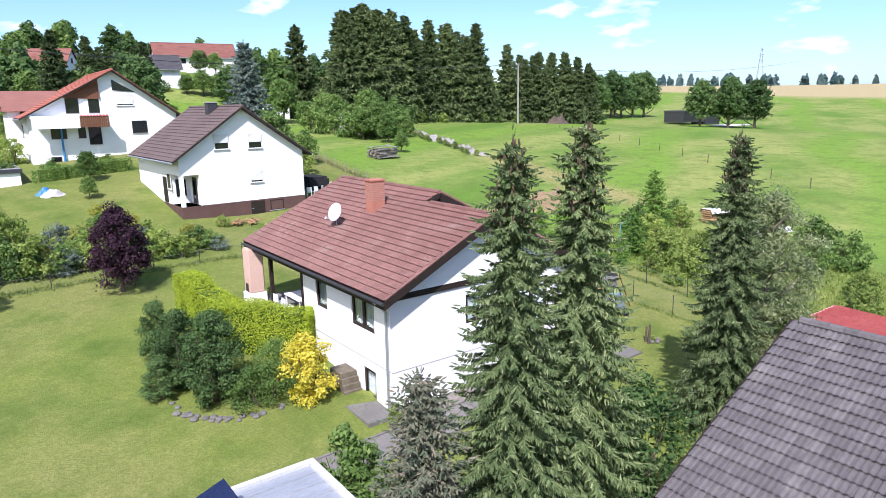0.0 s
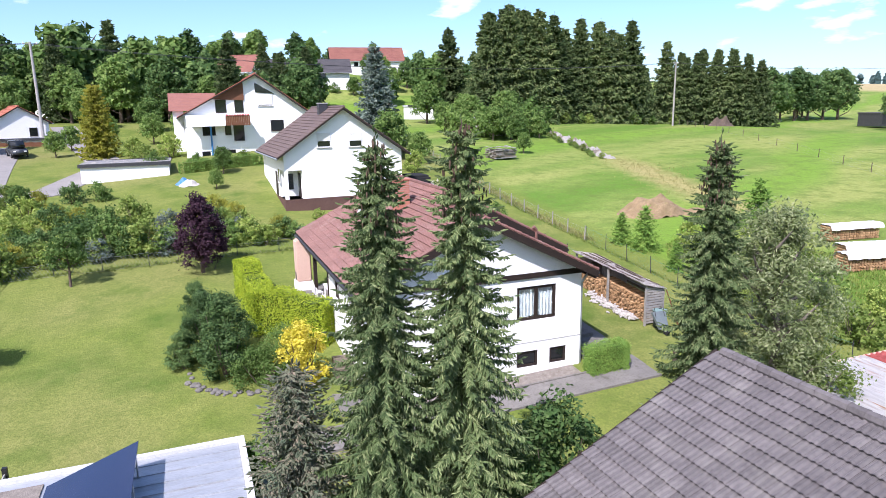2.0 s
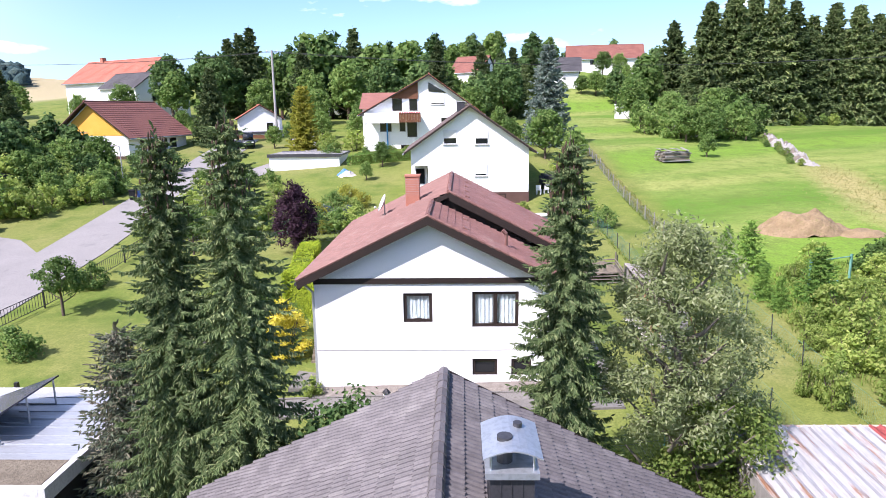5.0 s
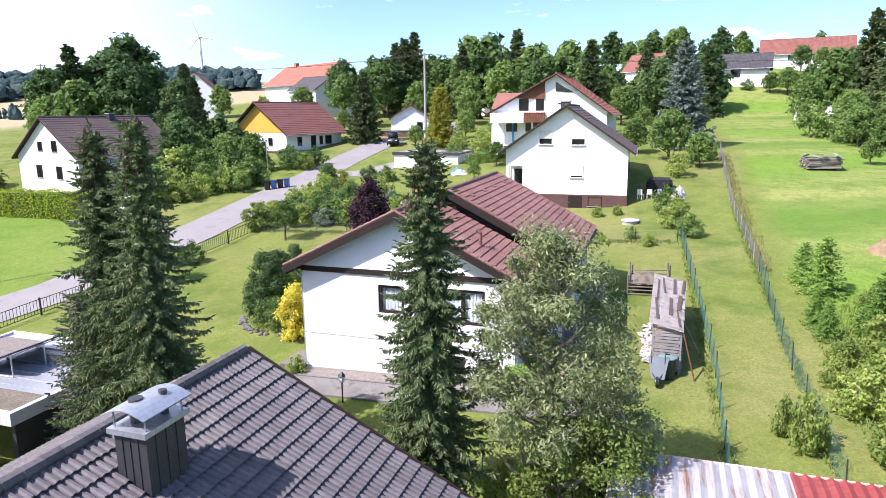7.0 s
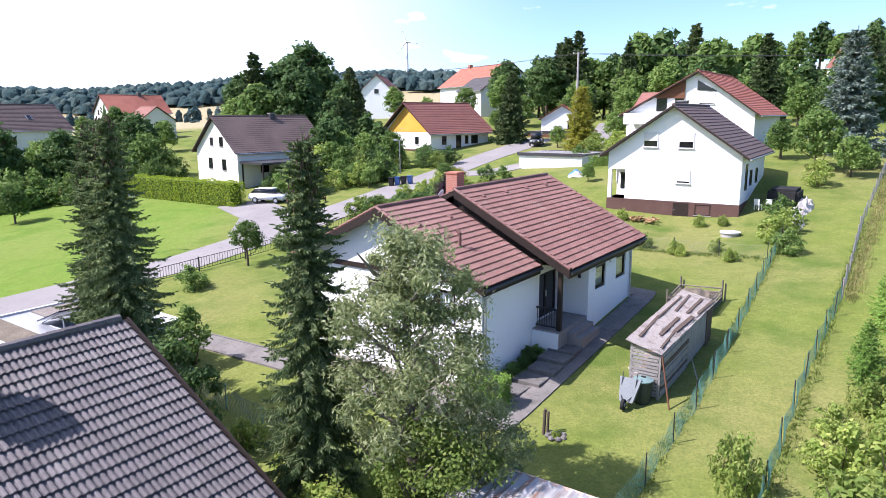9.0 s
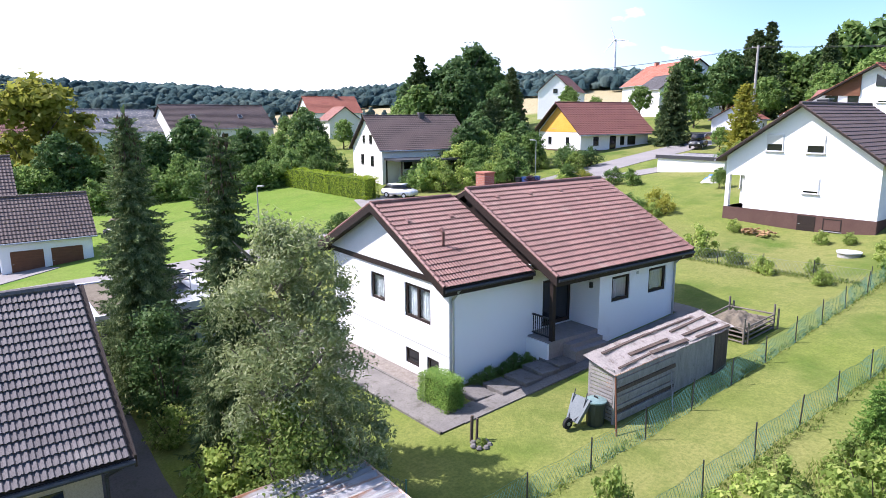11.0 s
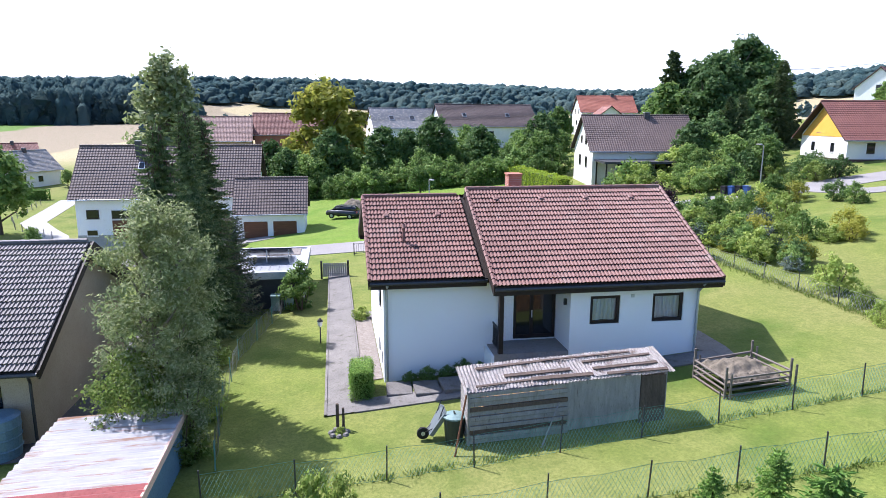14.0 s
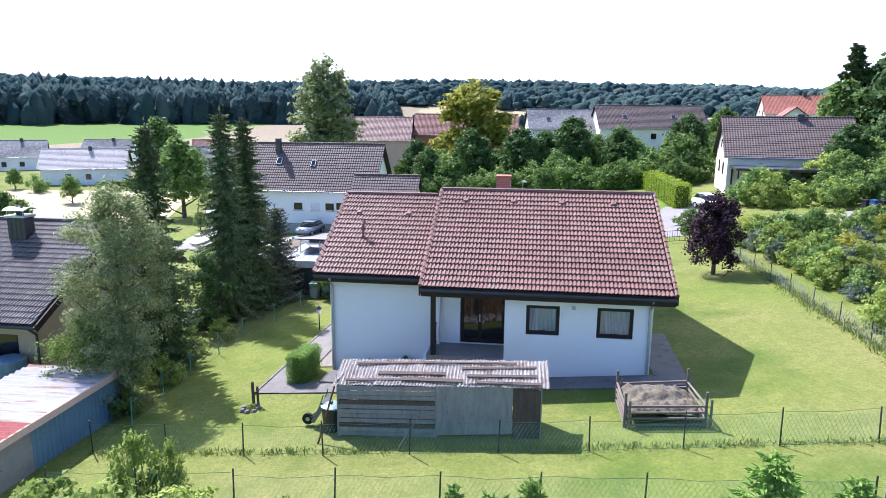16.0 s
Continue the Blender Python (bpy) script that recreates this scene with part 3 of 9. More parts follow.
# ---------------- building helpers ----------------
def wall(bm, p0, p1, z0, z1, thick, holes=()):
    """An upright wall with its outer face from p0 to p1 (plan), thickness to the left of that way, and holes (u0, u1, za, zb)."""
    p0, p1 = Vector((*p0, 0)), Vector((*p1, 0))
    ln = (p1 - p0).length
    d = (p1 - p0).normalized()
    inn = Vector((-d.y, d.x, 0)) * thick
    us = sorted({0.0, ln, *[h[0] for h in holes], *[h[1] for h in holes]})
    zs = sorted({z0, z1, *[h[2] for h in holes], *[h[3] for h in holes]})

    def at(u, z, k):
        return bm.verts.new(p0 + d * u + Vector((0, 0, z)) + inn * k)

    def quad(a, b, c, e):
        bm.faces.new((at(*a), at(*b), at(*c), at(*e)))

    for ua, ub in zip(us, us[1:]):
        for za, zb in zip(zs, zs[1:]):
            um, zm = (ua + ub) / 2, (za + zb) / 2
            if any(h[0] < um < h[1] and h[2] < zm < h[3] for h in holes):
                continue
            quad((ua, za, 0), (ub, za, 0), (ub, zb, 0), (ua, zb, 0))
            quad((ub, za, 1), (ua, za, 1), (ua, zb, 1), (ub, zb, 1))
    for h in list(holes) + [(0, ln, z0, z1)]:
        for (a, b) in (((h[0], h[2]), (h[1], h[2])), ((h[1], h[2]), (h[1], h[3])), ((h[1], h[3]), (h[0], h[3])), ((h[0], h[3]), (h[0], h[2]))):
            quad((*a, 0), (*a, 1), (*b, 1), (*b, 0))
    bmesh.ops.remove_doubles(bm, verts=bm.verts, dist=1e-4)
    return bm


def wall_frame(p0, p1):
    """Local frame on a wall: x along it, y inward, z up."""
    d = (Vector(p1) - Vector(p0)).normalized()
    return Matrix(((d.x, -d.y, 0, p0[0]), (d.y, d.x, 0, p0[1]), (0, 0, 1, 0), (0, 0, 0, 1)))


def bars(rows, m):
    bm = boxes(*rows)
    bm.transform(m)
    return bm


def window(house, p0, p1, u0, u1, z0, z1, cols=1, frame_mat=None, inset=0.06, curtain=True, fr=0.09, shutter=0.0, sill=True, glass=None):
    """A window in the wall p0-p1: frame, panes, net curtain, sill, and a roller shutter lowered by that share."""
    m = wall_frame(p0, p1)
    fm = frame_mat or M["dark_wood"]
    rows = [(u0, inset, z0, u1, inset + 0.08, z0 + fr), (u0, inset, z1 - fr, u1, inset + 0.08, z1), (u0, inset, z0 + fr, u0 + fr, inset + 0.08, z1 - fr), (u1 - fr, inset, z0 + fr, u1, inset + 0.08, z1 - fr)]
    step = (u1 - u0) / cols
    for i in range(1, cols):
        rows.append((u0 + step * i - fr * 0.6, inset, z0 + fr, u0 + step * i + fr * 0.6, inset + 0.08, z1 - fr))
    w = part("window", bars(rows, m), fm, house, "", True)
    for i in range(cols):
        a, b = u0 + step * i + fr * 0.5, u0 + step * (i + 1) - fr * 0.5
        pane = part("pane", bars([(a, inset + 0.035, z0 + fr * 0.5, b, inset + 0.045, z1 - fr * 0.5)], m), glass or (M["clear"] if curtain else M["pane"]), w, "", True)
        if curtain:
            pane.visible_shadow = False
    if curtain:
        bm = bmesh.new()
        k = int((u1 - u0) / 0.05)
        gap = (u0 + u1) / 2
        prev = None
        for i in range(k + 1):
            u = u0 + 0.04 + (u1 - u0 - 0.08) * i / k
            y = inset + 0.14 + 0.02 * math.sin(i * 1.9)
            lowz = z0 + 0.08 + 0.06 * (z1 - z0) * max(0.0, 1 - abs(u - gap) / (0.3 * (u1 - u0)))
            pair = (bm.verts.new((u, y, lowz)), bm.verts.new((u, y, z1 - 0.05)))
            if prev:
                bm.faces.new((prev[0], pair[0], pair[1], prev[1]))
            prev = pair
        bm.transform(m)
        part("curtain", bm, M["curtain"], w, "white net curtain", True)
        # added dark sheet in place of the shade of the room behind
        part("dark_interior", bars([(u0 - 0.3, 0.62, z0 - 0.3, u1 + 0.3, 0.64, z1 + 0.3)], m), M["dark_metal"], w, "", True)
    if shutter > 0:
        zs = z1 - fr * 0.4
        n = max(3, int((z1 - z0) * shutter / 0.06))
        part("shutter", bars([(u0 + 0.02, inset - 0.03, zs - (i + 1) * (z1 - z0) * shutter / n + 0.008, u1 - 0.02, inset - 0.005, zs - i * (z1 - z0) * shutter / n) for i in range(n)], m), M["shutter"], w, "white roller shutter", True)
    if sill:
        part("sill", bars([(u0 - 0.05, -0.05, z0 - 0.045, u1 + 0.05, inset, z0 - 0.005)], m), fm, w, "", True)
    return w


TILE_W, TILE_L = 0.30, 0.345


def tile_arrays(w=TILE_W, ln=TILE_L + 0.06, th=0.06):
    """One pantile with two rolls; its lower edge is undercut."""
    prof = [(0, 0.0), (0.12, 0.0), (0.22, 0.032), (0.36, 0.036), (0.48, 0.0), (0.62, 0.0), (0.72, 0.032), (0.88, 0.036), (1.0, 0.0)]
    v, f = [], []
    for u, z in prof:
        v += [(u * w * 0.985, 0, z + th), (u * w * 0.985, ln, z + 0.002), (u * w * 0.985, 0.06, -0.014)]
    for i in range(len(prof) - 1):
        a, b = 3 * i, 3 * i + 3
        f += [(a, b, b + 1, a + 1), (a + 2, b + 2, b, a)]
    return np.array(v), f


def tile_slope(roof, origin, udir, vdir, cols, rows, material, keep, prefix="tile"):
    """Tiles on a slope from its eave corner; those for which keep(c, r) holds are single parts, the rest one joined part."""
    udir, vdir = Vector(udir).normalized(), Vector(vdir).normalized()
    nrm = udir.cross(vdir)
    inv = root_of(roof).matrix_basis.inverted()
    v, f = tile_arrays()
    me = bpy.data.meshes.new(prefix)
    me.from_pydata(v.tolist(), [], f)
    me.materials.append(material)
    basis = Matrix((udir, vdir, nrm)).transposed()
    B = np.array(basis)
    singles, allv, allf = [], [], []
    o = Vector(origin)
    for r in range(rows):
        for c in range(cols):
            jit = random.uniform(-0.004, 0.004)
            p = o + udir * (c * TILE_W) + vdir * (r * TILE_L + jit) + nrm * (0.004 + 0.003 * random.random())
            if keep(c, r):
                singles.append(p)
            else:
                k = len(allv) * len(v)
                allv.append(v @ B.T + np.array(p))
                allf += [tuple(i + k for i in q) for q in f]
    if allv:
        jm = bpy.data.meshes.new("tile_field")
        pts = np.concatenate(allv)
        im = np.array(inv)
        pts = pts @ im[:3, :3].T + im[:3, 3]
        jm.from_pydata(pts.tolist(), [], allf)
        jm.materials.append(MJ[material.name])
        ob = new("tile_field", jm)
        ob.parent = roof
        tagged(ob, kind="stuff")
    for p in singles:
        ob = new(prefix, me)
        ob.parent = roof
        ob.matrix_basis = inv @ (Matrix.Translation(p) @ basis.to_4x4())


MJ = {}
MJ["red_brown_clay_tile"] = surf("red_brown_clay_tiles", *RED_TILE[:2], 0.35, 9.0, 0.56, 0.25, 0, RED_TILE[2], (0.56, 0.80), None, 0.10)
MJ["grey_concrete_tile"] = surf("grey_concrete_tiles", *GREY_TILE[:2], 0.35, 9.0, 0.62, 0.25, 0, GREY_TILE[2], (0.50, 0.80), None, 0.14)


def ridge_caps(roof, a, b, material, r=0.11):
    a, b = Vector(a), Vector(b)
    n = int((b - a).length / 0.36)
    d = (b - a).normalized()
    bm = tube(bmesh.new(), (0, 0, 0), (0, 0.39, 0), r * 1.06, r * 0.94, 8)
    me = bpy.data.meshes.new("ridge_tile")
    bm.to_mesh(me)
    bm.free()
    me.materials.append(material)
    inv = root_of(roof).matrix_basis.inverted()
    for i in range(n):
        ob = new("ridge_tile", me)
        ob.parent = roof
        ob.matrix_basis = inv @ Matrix.Translation(a + d * (i * 0.36))


def slats(u0, u1, y, ztop, drop, pitch=0.07):
    """A roller shutter: one ribbed sheet."""
    n = max(3, int(drop / pitch))
    pts = []
    for i in range(n):
        z = ztop - drop * i / n
        pts += [(u0, y, z), (u0, y - 0.014, z - drop / n * 0.3), (u0, y - 0.014, z - drop / n * 0.8)]
    pts += [(u0, y, ztop - drop), (u0, y + 0.012, ztop - drop), (u0, y + 0.012, ztop)]
    return prism(bmesh.new(), pts, (u1 - u0, 0, 0))


def slab(bm, a, b, c, d, th):
    """A roof slab through four corners, th thick downward."""
    pts = [Vector(p) for p in (a, b, c, d)]
    prism(bm, pts, (0, 0, -th))


def stepped_slope(bm, a, b, up, courses, th=0.05):
    """A slope built of overlapping courses: a-b is the eave line, up the vector to the ridge."""
    a, b, up = Vector(a), Vector(b), Vector(up)
    n = (b - a).cross(up).normalized()
    if n.z < 0:
        n = -n
    for i in range(courses):
        lo, hi = up * (i / courses), up * min(1.0, (i + 1.12) / courses)
        v = [bm.verts.new(p) for p in (a + lo + n * th, b + lo + n * th, b + hi + n * 0.006, a + hi + n * 0.006, a + lo - n * 0.03, b + lo - n * 0.03)]
        bm.faces.new((v[0], v[1], v[2], v[3]))
        bm.faces.new((v[4], v[5], v[1], v[0]))
        bm.faces.new((v[4], v[0], v[3]))
        bm.faces.new((v[5], v[2], v[1]))


def gable_house(name, label, cx, cy, rz, w, l, zb, ze, zr, wall_mat, roof_mat, windows=(), chimneys=(), plinth=None, plinth_h=0.0, over=0.5, group="houses", ridge_x=0.0, gable_mat=None, fascia=None, doors=(), skylights=(), kind="", porch=None):
    """House with its ridge along local y. windows: (side, u, z, w, h, shutter); u from the side's middle; z above the base."""
    h = thing(name, label, "house", (cx, cy, zb), rz, group, kind)
    H, R = ze - zb, zr - zb
    rx = ridge_x
    slope_l, slope_r = (R - H) / (w / 2 + rx), (R - H) / (w / 2 - rx)
    bm = bmesh.new()
    prism(bm, [(-w / 2, -l / 2, -6.0), (w / 2, -l / 2, -6.0), (w / 2, -l / 2, H), (rx, -l / 2, R), (-w / 2, -l / 2, H)], (0, l, 0))
    if porch:
        # open porch cut out of the south-west corner: its width, depth and height
        pw, pd_, ph = porch
        bm.free()
        bm = bmesh.new()
        prism(bm, [(-w / 2, -l / 2, ph), (w / 2, -l / 2, ph), (w / 2, -l / 2, H), (rx, -l / 2, R), (-w / 2, -l / 2, H)], (0, l, 0))
        box(bm, -w / 2 + pw, -l / 2, -6.0, w / 2, l / 2, ph)
        box(bm, -w / 2, -l / 2 + pd_, -6.0, -w / 2 + pw, l / 2, ph)
        box(bm, -w / 2, -l / 2, -6.0, -w / 2 + pw, -l / 2 + pd_, 0.0)
    part("wall", bm, wall_mat, h)
    if gable_mat:
        for y in (-l / 2 - 0.05, l / 2):
            bm = bmesh.new()
            prism(bm, [(-w / 2 + 0.2, y, H - 0.2), (w / 2 - 0.2, y, H - 0.2), (rx, y, R - 0.12)], (0, 0.05, 0))
            part("gable_cladding", bm, gable_mat, h)
    if plinth:
        part("plinth", boxes((-w / 2 - 0.03, -l / 2 - 0.03, -3.0, w / 2 + 0.03, l / 2 + 0.03, plinth_h)), plinth, h)
    bm = bmesh.new()
    ya, yb = -l / 2 - over, l / 2 + over
    xl, xr = -w / 2 - over, w / 2 + over
    zl, zr2 = H - over * slope_l, H - over * slope_r
    t = 0.16
    slab(bm, (xl, ya, zl + t), (rx, ya, R + t), (rx, yb, R + t), (xl, yb, zl + t), t)
    slab(bm, (xr, yb, zr2 + t), (rx, yb, R + t), (rx, ya, R + t), (xr, ya, zr2 + t), t)
    roof = part("roof", bm, fascia or M["dark_wood"], h)
    nl = max(8, int(math.hypot(w / 2, R - H) / 0.36))
    for x0, z0 in ((xl, zl), (xr, zr2)):
        bm = bmesh.new()
        stepped_slope(bm, (x0, ya, z0 + t + 0.01), (x0, yb, z0 + t + 0.01), (rx - x0, 0, R - z0), nl)
        tagged(part("tile_field", bm, roof_mat, roof), kind="stuff")
    bm = bmesh.new()
    tube(bm, (rx, ya, R + t + 0.03), (rx, yb, R + t + 0.03), 0.12, None, 8)
    part("ridge", bm, roof_mat, roof)
    for x0, z0 in ((xl - 0.07, zl), (xr + 0.07, zr2)):
        bm = bmesh.new()
        tube(bm, (x0, ya, z0 + 0.06), (x0, yb, z0 + 0.06), 0.075, None, 8)
        part("gutter", bm, M["zinc"], h)
    sides = {"S": ((-w / 2, -l / 2), (w / 2, -l / 2)), "E": ((w / 2, -l / 2), (w / 2, l / 2)), "N": ((w / 2, l / 2), (-w / 2, l / 2)), "W": ((-w / 2, l / 2), (-w / 2, -l / 2))}
    base = h.matrix_basis
    for side, u, z, ww, hh, sh in windows:
        p0, p1 = sides[side]
        mid = ((p0[0] + p1[0]) / 2, (p0[1] + p1[1]) / 2)
        m = wall_frame(p0, p1)
        u0 = math.dist(p0, p1) / 2 + u - ww / 2
        fr = 0.07
        rows = [(u0, -0.045, z, u0 + ww, 0.02, z + fr), (u0, -0.045, z + hh - fr, u0 + ww, 0.02, z + hh), (u0, -0.045, z + fr, u0 + fr, 0.02, z + hh - fr), (u0 + ww - fr, -0.045, z + fr, u0 + ww, 0.02, z + hh - fr)]
        wf = part("window", bars(rows, m), M["white_plastic"] if sh >= 0 else M["dark_wood"], h)
        part("pane", bars([(u0 + fr * 0.5, -0.02, z + fr * 0.5, u0 + ww - fr * 0.5, 0.01, z + hh - fr * 0.5)], m), M["pane"], wf)
        if sh > 0:
            bm = slats(u0 + 0.03, u0 + ww - 0.03, -0.05, z + hh - fr * 0.5, hh * sh)
            bm.transform(m)
            part("shutter", bm, M["shutter"], wf)
        part("sill", bars([(u0 - 0.06, -0.10, z - 0.05, u0 + ww + 0.06, 0.0, z - 0.003)], m), M["kerb"], wf)
    for side, u, z, ww, hh, mat in doors:
        p0, p1 = sides[side]
        m = wall_frame(p0, p1)
        u0 = math.dist(p0, p1) / 2 + u - ww / 2
        d = part("door", bars([(u0, -0.05, z, u0 + ww, 0.02, z + hh)], m), mat, h)
        part("handle", bars([(u0 + 0.08, -0.09, z + hh * 0.48, u0 + 0.2, -0.05, z + hh * 0.48 + 0.03)], m), M["zinc"], d)
    for x, y, s, top, mat in chimneys:
        zc = R - abs(x - rx) * slope_r - 0.3
        bm = boxes((x - s / 2, y - s / 2, zc, x + s / 2, y + s / 2, R + top))
        c = part("chimney", bm, mat, h)
        part("chimney_cap", boxes((x - s / 2 - 0.06, y - s / 2 - 0.06, R + top + 0.002, x + s / 2 + 0.06, y + s / 2 + 0.06, R + top + 0.08)), M["plinth_grey"], c)
    for x, y, sx, sy in skylights:
        s = slope_r if x > rx else slope_l
        zc = R - abs(x - rx) * s + t + 0.1
        bm = boxes((-sx / 2, -sy / 2, -0.06, sx / 2, sy / 2, 0.06))
        bm.transform(Matrix.Translation((x, y, zc)) @ Matrix.Rotation(math.atan(s) * (1 if x > rx else -1), 4, "Y"))
        k = part("skylight", bm, M["zinc"], roof)
        bm = boxes((-sx / 2 + 0.08, -sy / 2 + 0.08, 0.061, sx / 2 - 0.08, sy / 2 - 0.08, 0.075))
        bm.transform(Matrix.Translation((x, y, zc)) @ Matrix.Rotation(math.atan(s) * (1 if x > rx else -1), 4, "Y"))
        part("pane", bm, M["pane"], roof)
    return h


# ---------------- the bungalow ----------------
WX, EXS, EXN, SY, NY = 12.15, 21.7, 23.0, 19.9, 32.7
SLW = 0.485
EAVE_W = (11.6, 5.12)
RIDGE_S = (16.85, 5.12 + SLW * 5.25)
RIDGE_N = (17.6, 5.12 + SLW * 6.0)
EAVE_S = (22.15, 5.02)
EAVE_N = (23.5, 4.98)
YS, YM, YN = 19.35, 24.0, 33.4
bung = thing("house", "white rendered bungalow with red-brown tiled roof and dark wooden trim", "house", (17.4, 26.2, 0.6))
FLOOR = 2.1

w_sw, w_se = (WX, SY), (EXS, SY)
south_holes = [(3.62, 4.80, 3.23, 4.47), (6.42, 8.30, 3.02, 4.52), (6.42, 7.45, 0.93, 1.65), (8.02, 8.85, 0.93, 1.65)]
bm = wall(bmesh.new(), w_sw, w_se, -0.6, 4.9, 0.32, south_holes)
part("wall", bm, M["plaster"], bung, "white plaster gable wall", True)
west_holes = [(7.3 - 6.3 + 0.02, 7.3 - 5.2, 3.26, 4.58), (7.3 - 3.0, 7.3 - 1.18, 3.26, 4.58), (7.3 - 2.2, 7.3 - 1.22, 0.4, 1.68)]
bm = wall(bmesh.new(), (WX, SY + 7.298), (WX, SY + 0.322), -0.6, 5.28, 0.32, west_holes)
part("wall", bm, M["plaster"], bung, "white plaster wall", True)
bm = wall(bmesh.new(), (EXS, SY + 0.322), (EXS, 24.5), -0.6, 5.18, 0.32)
part("wall", bm, M["plaster"], bung, "white plaster wall", True)
east_holes = [(28.02 - 27.2, 29.28 - 27.2, 3.16, 4.33), (30.67 - 27.2, 32.01 - 27.2, 3.15, 4.34)]
bm = wall(bmesh.new(), (EXN, 27.2), (EXN, NY), -0.2, 5.1, 0.32, east_holes)
part("wall", bm, M["plaster"], bung, "white plaster wall", True)
bm = wall(bmesh.new(), (EXN - 0.322, NY), (14.8, NY), -0.2, 5.1, 0.32)
part("wall", bm, M["plaster"], bung, "white plaster gable wall", True)
# recess of the front door, its side wall and landing
bm = wall(bmesh.new(), (21.4, 24.5), (21.4, 27.2), 1.0, 5.3, 0.25, [(0.82, 2.68, FLOOR + 0.02, 4.25)])
part("wall", bm, M["plaster"], bung, "", True)
bm = boxes((21.4, 27.2, 1.0, 22.68, 27.5, 5.2))
part("wall", bm, M["plaster"], bung, "", True)
part("landing", boxes((21.42, 24.15, 0.4, 22.98, 27.19, FLOOR)), M["landing_tile"], bung, "pinkish grey tiled entrance landing", True)
part("landing_side", boxes((21.72, 24.03, 0.4, 22.98, 24.146, FLOOR - 0.06)), M["plaster"], bung, "white plastered side of the landing", True)
bm = boxes((22.985, 25.0, 0.4, 23.35, 27.1, FLOOR - 0.19), (23.355, 25.0, 0.4, 23.7, 27.1, FLOOR - 0.38))
part("step", bm, M["landing_tile"], bung, "", True)
m = wall_frame((21.4, 24.5), (21.4, 27.2))
door = part("door", bars([(0.84, 0.08, FLOOR + 0.03, 0.96, 0.16, 4.24), (2.54, 0.08, FLOOR + 0.03, 2.66, 0.16, 4.24), (0.96, 0.08, 4.12, 2.54, 0.16, 4.24), (0.96, 0.08, FLOOR + 0.03, 2.54, 0.16, FLOOR + 0.2), (1.56, 0.08, FLOOR + 0.2, 1.70, 0.16, 4.12)], m), M["dark_wood"], bung, "dark wooden double front door with glass", True)
part("pane", bars([(0.96, 0.115, FLOOR + 0.2, 1.56, 0.125, 4.12)], m), M["pane"], door, "", True)
part("pane", bars([(1.70, 0.115, FLOOR + 0.2, 2.54, 0.125, 4.12)], m), M["pane"], door, "", True)
part("handle", bars([(1.61, 0.02, FLOOR + 0.95, 1.65, 0.08, FLOOR + 1.25)], m), M["zinc"], door, "", True)
part("post", boxes((22.78, 24.32, 0.6, 22.97, 24.5, 4.95)), M["dark_wood"], bung, "dark wooden porch post", True)
rail = part("railing", boxes((21.75, 24.34, 3.0, 22.78, 24.40, 3.07)), M["black_iron"], bung, "black iron porch railing", True)
part("bottom_rail", boxes((21.75, 24.34, FLOOR + 0.1, 22.78, 24.40, FLOOR + 0.16)), M["black_iron"], rail, "", True)
for i in range(9):
    part("baluster", boxes((21.8 + i * 0.118, 24.355, FLOOR + 0.16, 21.825 + i * 0.118, 24.385, 3.0)), M["black_iron"], rail, "", True)
part("porch_lamp", boxes((22.5, 27.08, 3.9, 22.62, 27.19, 4.15)), M["black_iron"], bung, "small black wall lamp", True)
part("vent", boxes((22.985 + 0.02, 29.72, 4.22, 23.03, 29.86, 4.36)), M["zinc"], bung, "", True)
# loggia on the garden side
bm = wall(bmesh.new(), (14.8, NY), (14.8, 27.2), 1.0, 6.3, 0.25, [(2.2, 3.3, FLOOR, 4.2), (3.9, 5.1, FLOOR, 4.2)])
part("wall", bm, M["plaster_cream"], bung, "", True)
part("wall", boxes((WX + 0.004, 27.2, 0.2, 14.8, 27.5, 5.2)), M["plaster_cream"], bung, "", True)
part("terrace", boxes((10.6, 27.5, -0.2, 14.8, 33.2, FLOOR - 0.05)), M["paving"], bung, "raised paved terrace under the roof", True)
for u in (2.2, 3.9):
    m = wall_frame((14.8, NY), (14.8, 27.2))
    d = part("patio_door", bars([(u, 0.06, FLOOR + 0.01, u + 0.1, 0.14, 4.2), (u + 1.0, 0.06, FLOOR + 0.01, u + 1.1, 0.14, 4.2), (u + 0.1, 0.06, 4.08, u + 1.0, 0.14, 4.2)], m), M["dark_wood"], bung, "", True)
    part("pane", bars([(u + 0.1, 0.09, FLOOR + 0.02, u + 1.0, 0.1, 4.08)], m), M["pane"], d, "", True)
part("post", boxes((12.12, 31.4, FLOOR - 0.05, 12.3, 31.58, 5.15)), M["dark_wood"], bung, "dark wooden loggia post", True)
part("post", boxes((12.12, 27.52, FLOOR - 0.05, 12.3, 27.7, 5.15)), M["dark_wood"], bung, "dark wooden loggia post", True)
part("beam", boxes((12.1, 27.5, 4.85, 12.32, 33.2, 5.13)), M["dark_wood"], bung, "", True)
